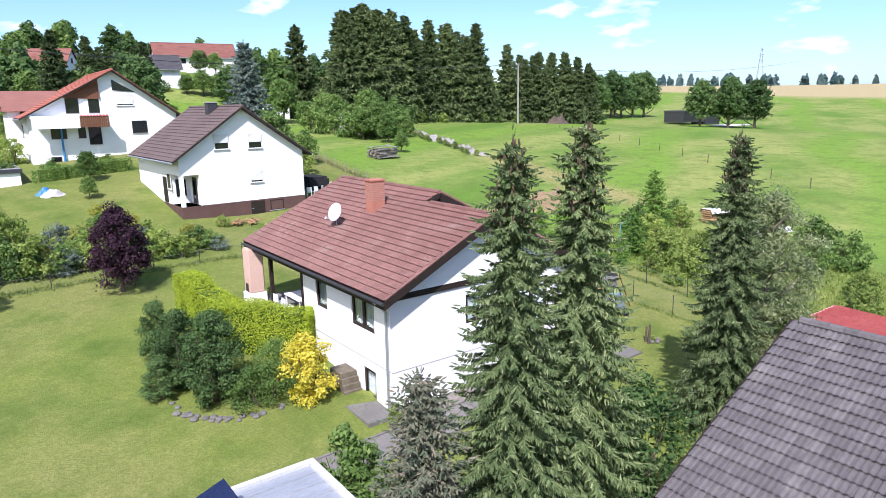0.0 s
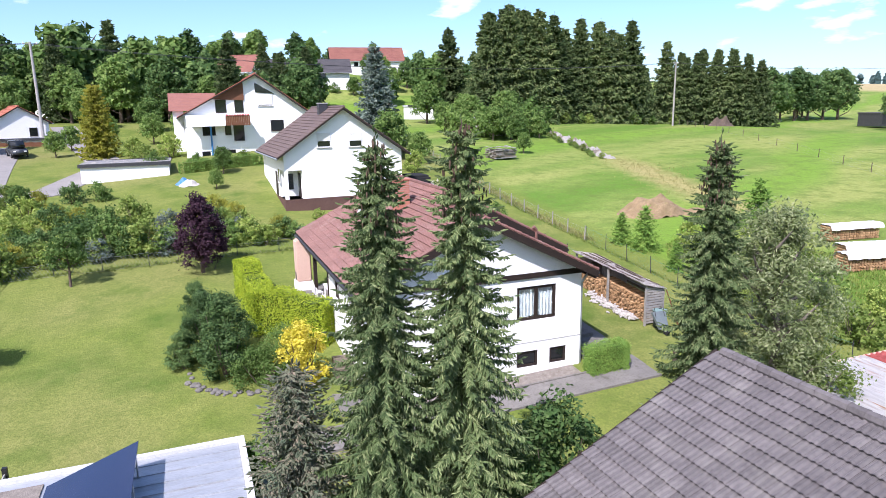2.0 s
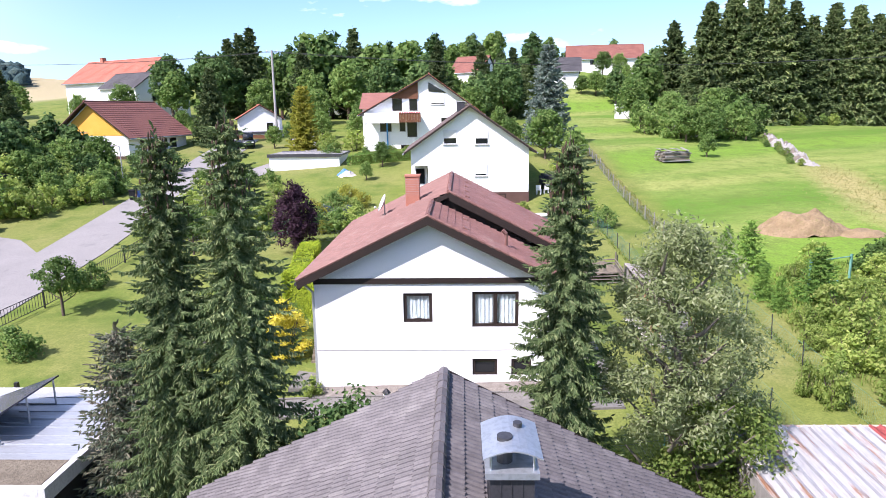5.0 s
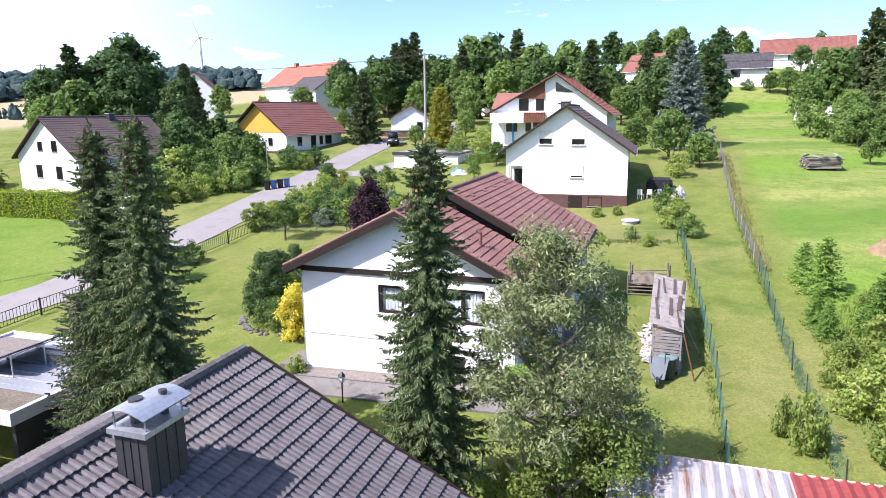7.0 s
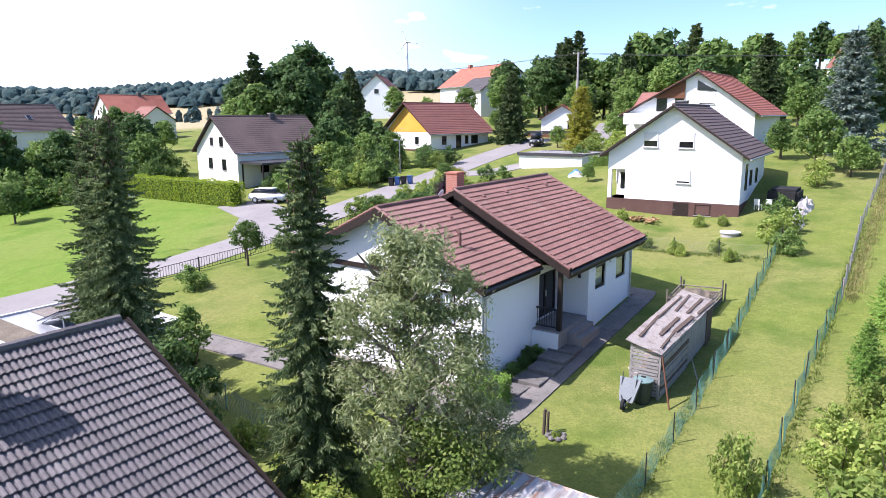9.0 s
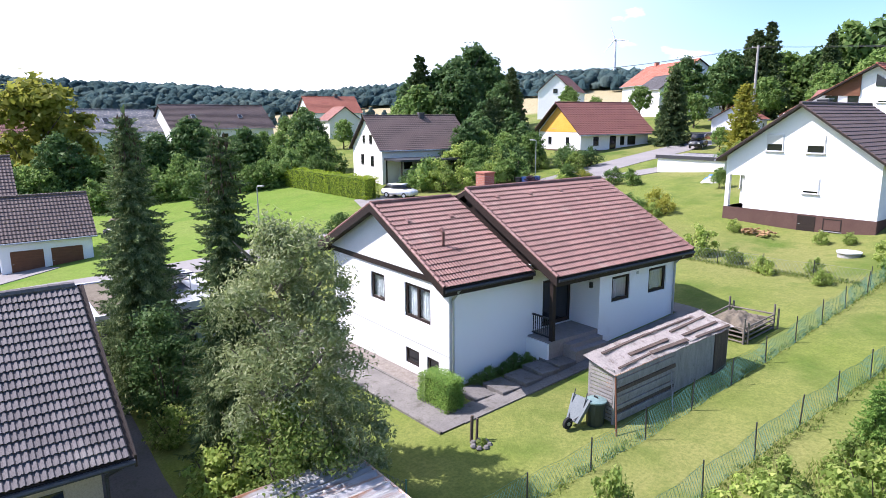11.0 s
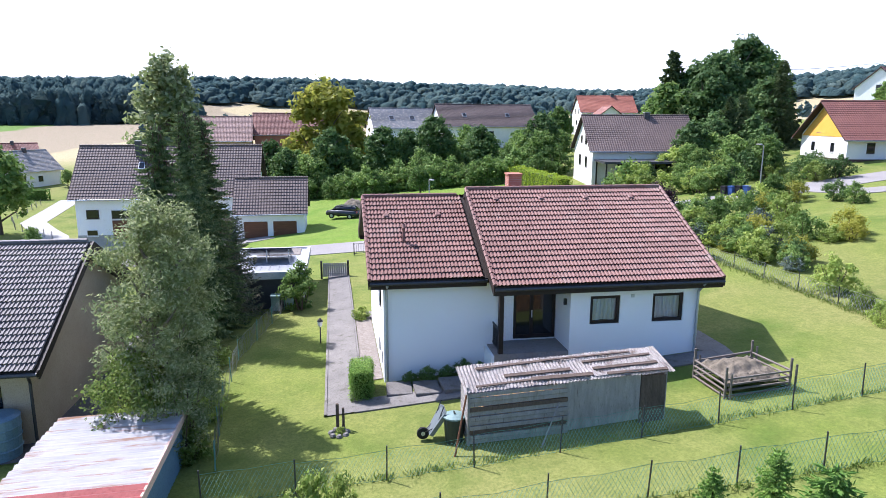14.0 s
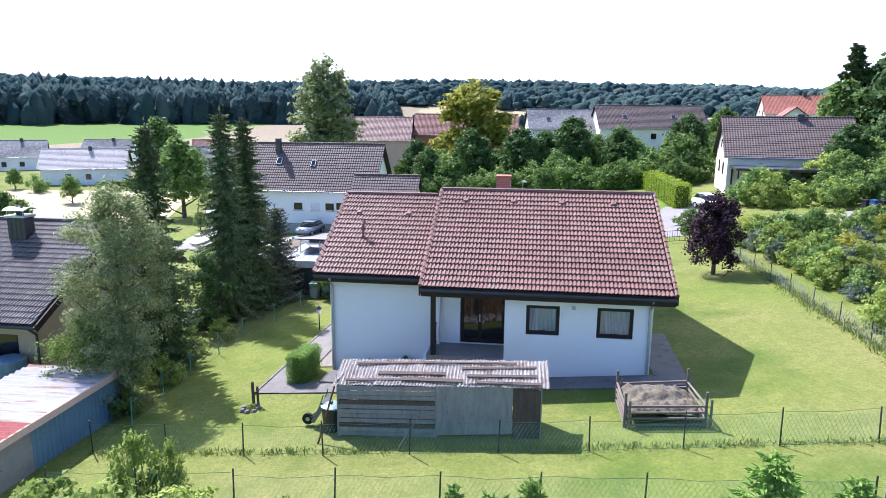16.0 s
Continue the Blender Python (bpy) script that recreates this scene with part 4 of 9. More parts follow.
# gable triangles (proud of the band), dark band, fascias
bm = bmesh.new()
prism(bm, [(WX, SY - 0.06, 5.12), (EXS, SY - 0.06, 5.12), (16.85, SY - 0.06, RIDGE_S[1] - 0.12), (WX, SY - 0.06, 5.3)], (0, 0.3, 0))
part("gable", bm, M["plaster"], bung, "", True)
part("band", boxes((WX - 0.02, SY - 0.07, 4.88, EXS + 0.02, SY + 0.2, 5.12)), M["dark_wood"], bung, "dark wooden band under the gable", True)
bm = bmesh.new()
prism(bm, [(WX, NY + 0.04, 5.1), (EXN, NY + 0.04, 5.1), (17.6, NY + 0.04, RIDGE_N[1] - 0.12), (WX, NY + 0.04, 5.3)], (0, -0.3, 0))
part("gable", bm, M["plaster"], bung, "", True)
bm = bmesh.new()
prism(bm, [(16.4, YM + 0.3, 6.2), (EXS + 0.5, YM + 0.3, 5.0), (17.6, YM + 0.3, RIDGE_N[1] - 0.12)], (0, 0.15, 0))
part("gable", bm, M["dark_wood"], bung, "", True)

bm = bmesh.new()
slab(bm, (EAVE_W[0], YS, EAVE_W[1]), (EAVE_W[0], YN, EAVE_W[1]), (RIDGE_S[0], YN, RIDGE_S[1]), (RIDGE_S[0], YS, RIDGE_S[1]), 0.2)
slab(bm, (RIDGE_S[0], YM, RIDGE_S[1]), (RIDGE_S[0], YN, RIDGE_S[1]), (RIDGE_N[0], YN, RIDGE_N[1]), (RIDGE_N[0], YM, RIDGE_N[1]), 0.2)
slab(bm, (RIDGE_S[0], YS, RIDGE_S[1]), (RIDGE_S[0], YM + 0.1, RIDGE_S[1]), (EAVE_S[0], YM + 0.1, EAVE_S[1]), (EAVE_S[0], YS, EAVE_S[1]), 0.2)
slab(bm, (RIDGE_N[0], YM, RIDGE_N[1]), (RIDGE_N[0], YN, RIDGE_N[1]), (EAVE_N[0], YN, EAVE_N[1]), (EAVE_N[0], YM, EAVE_N[1]), 0.22)
roof = part("roof", bm, M["dark_wood"], bung, "red-brown pantile roof on dark boards", True)
TR = M["tile_red"]


def lay(origin, udir, vtop, length, keep, mat, target):
    """Tiles from the eave corner `origin` to the height of `vtop`."""
    v = Vector(vtop) - Vector(origin)
    tile_slope(target, origin, udir, v, int(round(length / TILE_W)), int(round(v.length / TILE_L)), mat, keep)


lay((EAVE_W[0] - 0.03, YN, EAVE_W[1] + 0.02), (0, -1, 0), (RIDGE_S[0], YN, RIDGE_S[1] + 0.02), YN - YS, lambda c, r: c >= 30 and r < 8, TR, roof)
vw = (Vector((RIDGE_S[0], 0, RIDGE_S[1])) - Vector((EAVE_W[0], 0, EAVE_W[1]))).normalized()
tile_slope(roof, Vector((RIDGE_S[0], YN, RIDGE_S[1] + 0.02)), (0, -1, 0), vw, int((YN - YM) / TILE_W), 2, TR, lambda c, r: False)
lay((EAVE_S[0] + 0.03, YS, EAVE_S[1] + 0.02), (0, 1, 0), (RIDGE_S[0], YS, RIDGE_S[1] + 0.02), YM - YS, lambda c, r: False, TR, roof)
lay((EAVE_N[0] + 0.03, YM, EAVE_N[1] + 0.02), (0, 1, 0), (RIDGE_N[0], YM, RIDGE_N[1] + 0.02), YN - YM, lambda c, r: c >= 15 and r < 10, TR, roof)
ridge_caps(roof, (RIDGE_S[0], YS, RIDGE_S[1] + 0.05), (RIDGE_S[0], YM, RIDGE_S[1] + 0.05), TR)
ridge_caps(roof, (RIDGE_N[0], YM, RIDGE_N[1] + 0.05), (RIDGE_N[0], YN, RIDGE_N[1] + 0.05), TR)


def verge(a, b, drop=0.30, out=(0, -0.06, 0)):
    bm = bmesh.new()
    a, b = Vector(a), Vector(b)
    dz = Vector((0, 0, drop))
    prism(bm, [a - dz, b - dz, b + Vector((0, 0, 0.04)), a + Vector((0, 0, 0.04))], out)
    part("verge_board", bm, M["dark_wood"], roof, "", True)
    d = b - a
    n = int(d.length / TILE_L)
    bm = tube(bmesh.new(), (0, 0, 0.07), d * (1.08 / n) + Vector((0, 0, 0.055)), 0.085, 0.07, 6)
    me = bpy.data.meshes.new("verge_tile")
    bm.to_mesh(me)
    bm.free()
    me.materials.append(TR)
    inv = root_of(roof).matrix_basis.inverted()
    for i in range(n):
        ob = new("verge_tile", me)
        ob.parent = roof
        ob.matrix_basis = inv @ Matrix.Translation(a + d * (i / n))


verge((EAVE_W[0], YS, EAVE_W[1]), (RIDGE_S[0], YS, RIDGE_S[1]))
verge((EAVE_S[0], YS, EAVE_S[1]), (RIDGE_S[0], YS, RIDGE_S[1]))
verge((EAVE_N[0], YM, EAVE_N[1]), (RIDGE_N[0], YM, RIDGE_N[1]), 0.34)
verge((EAVE_N[0], YN, EAVE_N[1]), (RIDGE_N[0], YN, RIDGE_N[1]), 0.30, (0, 0.06, 0))
verge((EAVE_W[0], YN, EAVE_W[1]), (RIDGE_N[0], YN, RIDGE_N[1]), 0.30, (0, 0.06, 0))
part("fascia", boxes((EAVE_N[0] - 0.1, YM + 0.02, EAVE_N[1] - 0.36, EAVE_N[0] - 0.03, YN, EAVE_N[1] - 0.06)), M["dark_wood"], bung, "", True)
part("fascia", boxes((EAVE_S[0] - 0.1, YS + 0.02, EAVE_S[1] - 0.34, EAVE_S[0] - 0.03, YM, EAVE_S[1] - 0.06)), M["dark_wood"], bung, "", True)
part("fascia", boxes((EAVE_W[0] + 0.03, YS + 0.02, EAVE_W[1] - 0.34, EAVE_W[0] + 0.1, YN, EAVE_W[1] - 0.06)), M["dark_wood"], bung, "", True)
part("soffit", boxes((EXN - 1.5, YM + 0.4, 4.98, EAVE_N[0] - 0.1, 27.4, 5.02)), M["dark_wood"], bung, "", True)
for x, z, ya, yb in ((EAVE_N[0] + 0.05, EAVE_N[1] - 0.1, YM, YN), (EAVE_S[0] + 0.05, EAVE_S[1] - 0.1, YS, YM), (EAVE_W[0] - 0.05, EAVE_W[1] - 0.1, YS, YN)):
    bm = bmesh.new()
    tube(bm, (x, ya, z), (x, yb, z), 0.07, None, 8)
    part("gutter", bm, M["dark_metal"], bung, "dark rain gutter", True)
for a, b, c in (((EAVE_N[0] + 0.05, NY - 0.12, 4.84), (EXN + 0.09, NY - 0.12, 4.4), (EXN + 0.09, NY - 0.12, 1.6)), ((EAVE_S[0] + 0.05, SY + 0.12, 4.88), (EXS + 0.09, SY + 0.12, 4.4), (EXS + 0.09, SY + 0.12, 0.6)), ((EAVE_W[0] - 0.05, SY + 0.15, 4.98), (WX - 0.09, SY + 0.15, 4.5), (WX - 0.09, SY + 0.15, 0.1))):
    bm = bmesh.new()
    tube(bm, a, b, 0.055, None, 8)
    tube(bm, b, c, 0.055, None, 8)
    part("downpipe", bm, M["zinc"], bung, "zinc downpipe", True)
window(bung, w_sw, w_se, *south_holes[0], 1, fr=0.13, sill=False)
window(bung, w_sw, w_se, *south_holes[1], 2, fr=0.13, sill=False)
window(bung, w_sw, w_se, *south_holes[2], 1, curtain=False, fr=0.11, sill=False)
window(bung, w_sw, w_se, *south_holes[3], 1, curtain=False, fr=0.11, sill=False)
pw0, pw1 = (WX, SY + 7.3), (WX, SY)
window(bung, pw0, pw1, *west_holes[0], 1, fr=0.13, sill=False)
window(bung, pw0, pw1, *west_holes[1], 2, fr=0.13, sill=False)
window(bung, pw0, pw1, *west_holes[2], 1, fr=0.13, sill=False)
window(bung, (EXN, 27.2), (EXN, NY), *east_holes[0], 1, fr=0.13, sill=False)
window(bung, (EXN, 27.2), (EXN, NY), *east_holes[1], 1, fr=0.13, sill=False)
bm = boxes((WX + 0.01, SY - 0.012, 2.03, EXS - 0.01, SY - 0.002, 2.055))
part("joint", bm, M["plinth_grey"], bung, "", True)
part("joint", boxes((WX - 0.012, SY + 0.01, 2.06, WX - 0.002, SY + 7.2, 2.085)), M["plinth_grey"], bung, "", True)
cz = 6.9
ch = part("chimney", boxes((15.42, 26.4, cz, 16.1, 27.05, 8.55)), M["brick"], bung, "red brick chimney", True)
part("chimney_cap", boxes((15.38, 26.36, 8.552, 16.14, 27.09, 8.62)), M["brick"], ch, "", True)
for c in range(10):
    z = cz + 0.75 + c * 0.085
    part("mortar_joint", boxes((15.414, 26.394, z, 16.106, 27.056, z + 0.008)), M["kerb"], ch, "", True)
bm = bmesh.new()
tube(bm, (20.0, 20.9, 6.1), (20.0, 20.9, 6.75), 0.06, None, 8)
tube(bm, (20.0, 20.9, 6.7), (19.85, 20.9, 6.85), 0.075, 0.09, 8)
part("vent_pipe", bm, TR, roof, "", True)
for y in (20.3, 22.6, 25.2, 27.3, 29.4, 31.6):
    xr, zr_ = (18.3, RIDGE_S[1] - 1.45 * 0.5) if y < YM else (18.4, RIDGE_N[1] - 0.8 * 0.52)
    bm = boxes((-0.13, -0.12, 0.02, 0.13, 0.12, 0.13))
    bmesh.ops.bevel(bm, geom=bm.edges[:], offset=0.04, segments=1, affect="EDGES")
    bm.transform(Matrix.Translation((xr, y, zr_ + 0.03)) @ Matrix.Rotation(math.atan(0.5), 4, "Y"))
    part("vent_tile", bm, TR, roof, "", True)


# ---------------- foliage helpers ----------------
def unit(v):
    return v / np.maximum(np.linalg.norm(v, axis=-1, keepdims=True), 1e-6)


def leaf_quads(c, nrm, size, aspect, rng, direction=None):
    """Diamond leaves at c, facing nrm, size long."""
    r = unit(rng.normal(size=c.shape)) if direction is None else direction
    d = unit(r - nrm * np.sum(r * nrm, -1, keepdims=True))
    s = np.cross(nrm, d)
    L, W = size[:, None] * 0.5, size[:, None] * 0.5 * aspect
    return np.stack([c - d * L, c + s * W, c + d * L, c - s * W], 1)


def clump_points(rng, n, clumps, shape, radius, hollow=0.62):
    """Points on many small clumps spread over a crown of that shape(u) -> point on the outline, scaled."""
    cc = shape(rng, clumps)
    k = rng.integers(0, clumps, n)
    d = unit(rng.normal(size=(n, 3)))
    rad = radius * (0.55 + 0.9 * rng.random(clumps))[k]
    rr = rad * (0.3 + 0.85 * rng.random(n))
    p = cc[k] + d * rr[:, None] * np.array((1, 1, 0.75))
    return p, d, cc


def egg(rx, ry, rz, z0, low=-0.75, pinch=0.0, inner=0.5):
    def shape(rng, m):
        d = unit(rng.normal(size=(m * 3, 3)))
        d = d[d[:, 2] > low][:m]
        while len(d) < m:
            d = np.concatenate([d, d[: m - len(d)]])
        r = inner + (1 - inner) * rng.random(m) ** 0.45
        p = d * r[:, None]
        taper = 1 - pinch * np.clip(p[:, 2:3], -1, 1)
        k = m // 5
        p[:k, :2] *= 0.25
        p[:k, 2] = np.linspace(-0.7, 0.98, k)
        p[:, :2] *= taper
        return p * np.array((rx, ry, rz)) + np.array((0, 0, z0))
    return shape


def thin(q):
    """Diamond leaves cut to single triangles, for plants seen from afar."""
    return np.stack([q[:, 0] * 0.5 + q[:, 1] * 0.75 - q[:, 3] * 0.25, q[:, 2], q[:, 0] * 0.5 + q[:, 3] * 0.75 - q[:, 1] * 0.25], 1)


def foliage(name, rng, n, clumps, shape, radius, size, aspect, material, up=0.35, parent=None, label="", tri=False):
    p, d, cc = clump_points(rng, n, clumps, shape, radius)
    nrm = unit(d + 0.9 * rng.normal(size=d.shape) * 0.6 + np.array((0, 0, up)))
    q = leaf_quads(p, nrm, size * (0.65 + 0.7 * rng.random(n)), aspect, rng)
    ob = new(name, raw_mesh(name, thin(q) if tri else q, 3 if tri else 4, material))
    ob.parent = parent
    if label:
        ob["label"] = label
    return ob, cc


def trunk(parent, h, r, limbs, rng, spread, z_from=0.35, lean=0.05, material=None):
    bm = bmesh.new()
    pts = [Vector((lean * h * (i / 5) ** 2 * math.sin(i), lean * h * (i / 5) * math.cos(i * 1.3) * 0.6, h * i / 5 - (0.3 if i == 0 else 0))) for i in range(6)]
    for i in range(5):
        tube(bm, pts[i], pts[i + 1], r * (1 - i / 6), r * (1 - (i + 1) / 6), 7, False)
    for i in range(limbs):
        f = z_from + (0.95 - z_from) * i / max(1, limbs - 1)
        a = pts[0].lerp(pts[5], f)
        j = min(4, int(f * 5))
        a = pts[j].lerp(pts[j + 1], f * 5 - j)
        ang = i * 2.4 + rng.random()
        ln = spread * (0.65 + 0.35 * rng.random()) * (1.1 - 0.5 * f)
        b = a + Vector((math.cos(ang) * ln * 0.6, math.sin(ang) * ln * 0.6, ln * 0.35))
        c = a + Vector((math.cos(ang + 0.2) * ln, math.sin(ang + 0.2) * ln, ln * 0.85))
        tube(bm, a, b, r * 0.42 * (1 - f * 0.5), r * 0.25, 5, False)
        tube(bm, b, c, r * 0.25, r * 0.06, 5, False)
    return part("trunk", bm, material or M["bark"], parent, "", False, True)


def broad_tree(label, seed, h, rx, crown_from, n, clumps, material, leaf=0.22, aspect=0.6, pinch=0.15, rz=0.0, at=(0, 0, 0), name="tree", inner=0.45, radius=None, group="", limbs=9, bark=None, tri=False):
    rng = np.random.default_rng(seed)
    t = thing(name, label, "tree", at, rz, group)
    trunk(t, h * 0.8, 0.028 * h, limbs, rng, rx * 0.9, crown_from * 0.9, material=bark)
    rzz = h * (1 - crown_from) / 2
    foliage("crown", rng, n, clumps, egg(rx * 0.86, rx * 0.86, rzz * 0.88, h * crown_from + rzz, -0.8, pinch, inner), radius or rx * 0.26, leaf, aspect, material, parent=t, tri=tri)
    return t


def shrub(label, seed, h, rx, ry, n, clumps, material, leaf=0.10, aspect=0.55, at=(0, 0, 0), name="shrub", pinch=0.1, inner=0.55, radius=None, group="", tri=False):
    rng = np.random.default_rng(seed)
    t = thing(name, label, "shrub", at, 0, group)
    bm = bmesh.new()
    for i in range(7):
        a = i * 0.9 + rng.random()
        tube(bm, (0.08 * math.cos(a), 0.08 * math.sin(a), -0.25), (rx * 0.55 * math.cos(a), ry * 0.55 * math.sin(a), h * (0.5 + 0.3 * rng.random())), 0.035, 0.012, 5, False)
    part("stem", bm, M["bark"], t)
    foliage("leaves", rng, n, clumps, egg(rx * 0.86, ry * 0.86, h * 0.5, h * 0.47, -0.95, pinch, inner), radius or min(rx, ry) * 0.28, leaf, aspect, material, parent=t, tri=tri)
    return t


def spruce(label, seed, h, R, material, levels, per, twigs, at=(0, 0, 0), name="spruce", twig=0.4, width=0.1, power=0.75, low=0.03, category="tree", group="", wild=0.25, tri=False, cones=0, hang=0.42, lift=0.22):
    """A conifer: whorls of drooping boughs set with hanging twigs."""
    rng = np.random.default_rng(seed)
    t = thing(name, label, category, at, rng.random() * 360, group)
    bm = bmesh.new()
    tube(bm, (0, 0, -0.4), (0, 0, h * 0.5), 0.016 * h + 0.02, 0.01 * h, 7, False)
    tube(bm, (0, 0, h * 0.5), (0, 0, h * 0.985), 0.01 * h, 0.008, 6, False)
    part("trunk", bm, M["bark"], t)
    C, D, S = [], [], []
    for i in range(levels):
        f = low + (0.97 - low) * (i + 0.5 * rng.random()) / levels
        z = f * h
        reach = R * (1 - f) ** power + 0.12
        for j in range(per):
            az = 2 * math.pi * (j + rng.random() * 0.8) / per + i * 1.3
            ln = reach * (1 - wild + 2 * wild * rng.random())
            m = max(4, int(twigs * (0.35 + 0.65 * ln / R)))
            s = (np.arange(m) + 0.6) / m
            out = np.array((math.cos(az), math.sin(az), 0))
            side = np.array((-out[1], out[0], 0))
            droop = -0.12 - 0.28 * (1 - f) - 0.28 * rng.random()
            pz = z + rng.uniform(-0.5, 0.5) * h / levels * 1.6 + ln * (droop * s * 1.5 + (lift - droop * 0.45) * s ** 3)
            base = out * (s * ln)[:, None] + np.array((0, 0, 1)) * pz[:, None]
            for sg in (-1, 1):
                lng = twig * (0.55 + 0.75 * (1 - s) + 0.25 * rng.random(m)) * (0.4 + 0.6 * (1 - f)) * 1.15
                d = unit(out * (0.45 + 0.4 * rng.random((m, 1))) + side * sg * (0.35 + 0.65 * rng.random((m, 1))) + np.array((0, 0, -hang)) * (0.3 + 1.5 * rng.random((m, 1))) + 0.25 * rng.normal(size=(m, 3)))
                C.append(base + d * (lng * 0.45)[:, None])
                D.append(d)
                S.append(lng)
            tip = unit(out + np.array((0, 0, 0.2)))
            C.append((base[-1] + tip * 0.12)[None])
            D.append(tip[None])
            S.append(np.array([twig * 0.7]))
    C, D, S = np.concatenate(C), np.concatenate(D), np.concatenate(S)
    n1 = unit(np.cross(D, unit(rng.normal(size=D.shape))) + np.array((0, 0, 0.55)))
    w = width / np.maximum(S, 0.05)
    q = []
    for nn in (n1, np.cross(D, n1)):
        dd = unit(D - nn * np.sum(D * nn, -1, keepdims=True))
        s = np.cross(nn, dd)
        q.append(np.stack([C - dd * (S * 0.55)[:, None], C + s * (width * 0.5), C + dd * (S * 0.55)[:, None], C - s * (width * 0.5)], 1))
    # leader with short upright shoots
    k = 14
    az = rng.random(k) * 6.28
    c = np.stack([0.05 * np.cos(az), 0.05 * np.sin(az), h * (0.94 + 0.06 * rng.random(k))], -1)
    d = unit(np.stack([np.cos(az) * 0.5, np.sin(az) * 0.5, np.ones(k)], -1))
    s = unit(np.cross(d, np.array((0.3, 1, 0.1))))
    q.append(np.stack([c - d * 0.1, c + s * 0.03, c + d * 0.1, c - s * 0.03], 1))
    q = np.concatenate(q)
    if cones:
        bm = bmesh.new()
        for i in range(cones):
            f = 0.80 + 0.18 * rng.random()
            a, rr = rng.random() * 6.28, R * (1 - f) ** power * (0.4 + 0.7 * rng.random()) + 0.05
            p = Vector((math.cos(a) * rr, math.sin(a) * rr, f * h))
            tube(bm, p, p - Vector((0, 0, 0.07)), 0.016, 0.026, 5, False)
            tube(bm, p - Vector((0, 0, 0.07)), p - Vector((0, 0, 0.16)), 0.026, 0.008, 5, False)
        tagged(part("cone", bm, M["cone"], t, "brown hanging cones"), kind="stuff")
    ob = new("needles", raw_mesh("needles", thin(q) if tri else q, 3 if tri else 4, material))
    ob.parent = t
    return t


def hedge(label, pts, width, h, density, material, leaf=0.07, name="hedge", top_wave=0.06, seed=1, boxy=True):
    """A clipped hedge along pts: dense leaves on a box form, over a solid dark green core."""
    rng = np.random.default_rng(seed)
    t = thing(name, label, "hedge", (pts[0][0], pts[0][1], gz(*pts[0])))
    o = np.array((pts[0][0], pts[0][1], gz(*pts[0])))
    bmc = bmesh.new()
    Q = []
    for a, b in zip(pts, pts[1:]):
        a2, b2 = np.array(a), np.array(b)
        L = np.linalg.norm(b2 - a2)
        d = (b2 - a2) / L
        s = np.array((-d[1], d[0]))
        n = int(density * (L * (2 * h + width) + 2 * width * h))
        u = rng.random(n) * (L + width) - width / 2
        which = rng.random(n) * (2 * h + width)
        v = np.where(which < h, -width / 2, np.where(which < 2 * h, width / 2, (rng.random(n) - 0.5) * width))
        z = np.where(which < h, which, np.where(which < 2 * h, which - h, h))
        ends = rng.random(n) < width * 2 * h / (L * (2 * h + width) + 2 * width * h)
        u = np.where(ends, np.where(rng.random(n) < 0.5, -width / 2, L + width / 2), u)
        v = np.where(ends, (rng.random(n) - 0.5) * width, v)
        z = np.where(ends, rng.random(n) * h, z)
        rough = 0.05 * rng.normal(size=(n, 3)) + 0.05 * np.sin(np.stack([u * 2.1, u * 3.3 + z, u * 1.7], -1))
        xy = a2 + u[:, None] * d + v[:, None] * s
        g = height(xy[:, 0], xy[:, 1])
        p = np.stack([xy[:, 0], xy[:, 1], g + z * 1.0 + top_wave * np.sin(u * 1.3)], -1) + rough
        nr = np.where((which < 2 * h)[:, None], np.stack([s[0] * np.sign(v), s[1] * np.sign(v), 0 * v], -1), np.array((0, 0, 1.0)))
        nr = unit(nr + 0.55 * rng.normal(size=nr.shape))
        Q.append(leaf_quads(p - o, nr, leaf * (0.7 + 0.6 * rng.random(n)), 0.6, rng))
        k = max(1, int(L))
        for i in range(k):
            pa, pb = a2 + d * (L * i / k - 0.2), a2 + d * (L * (i + 1) / k + 0.2)
            za = gz(*((pa + pb) / 2)) - o[2]
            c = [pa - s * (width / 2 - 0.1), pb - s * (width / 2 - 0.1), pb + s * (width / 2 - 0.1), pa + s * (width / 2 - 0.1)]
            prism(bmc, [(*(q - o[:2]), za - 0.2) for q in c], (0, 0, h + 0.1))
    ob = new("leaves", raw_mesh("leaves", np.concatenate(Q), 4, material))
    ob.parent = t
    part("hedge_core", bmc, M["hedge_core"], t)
    return t


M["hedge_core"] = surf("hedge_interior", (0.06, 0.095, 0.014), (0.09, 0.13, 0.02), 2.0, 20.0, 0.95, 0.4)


def put(ob, x, y, s=1.0, sz=None, rz=None, label="", z=None, lift=0.0):
    """A copy of a thing on the ground at x, y."""
    rz = random.uniform(0, 360) if rz is None else rz
    c = copy_thing(ob, Matrix.LocRotScale((x, y, (gz(x, y) if z is None else z) + lift), Euler((0, 0, radians(rz))), (s, s, s * (sz or 1.0))))
    if label:
        c["label"] = label
    return c


def stand(ob, x, y, z=None):
    ob.location = (x, y, gz(x, y) if z is None else z)
    return ob


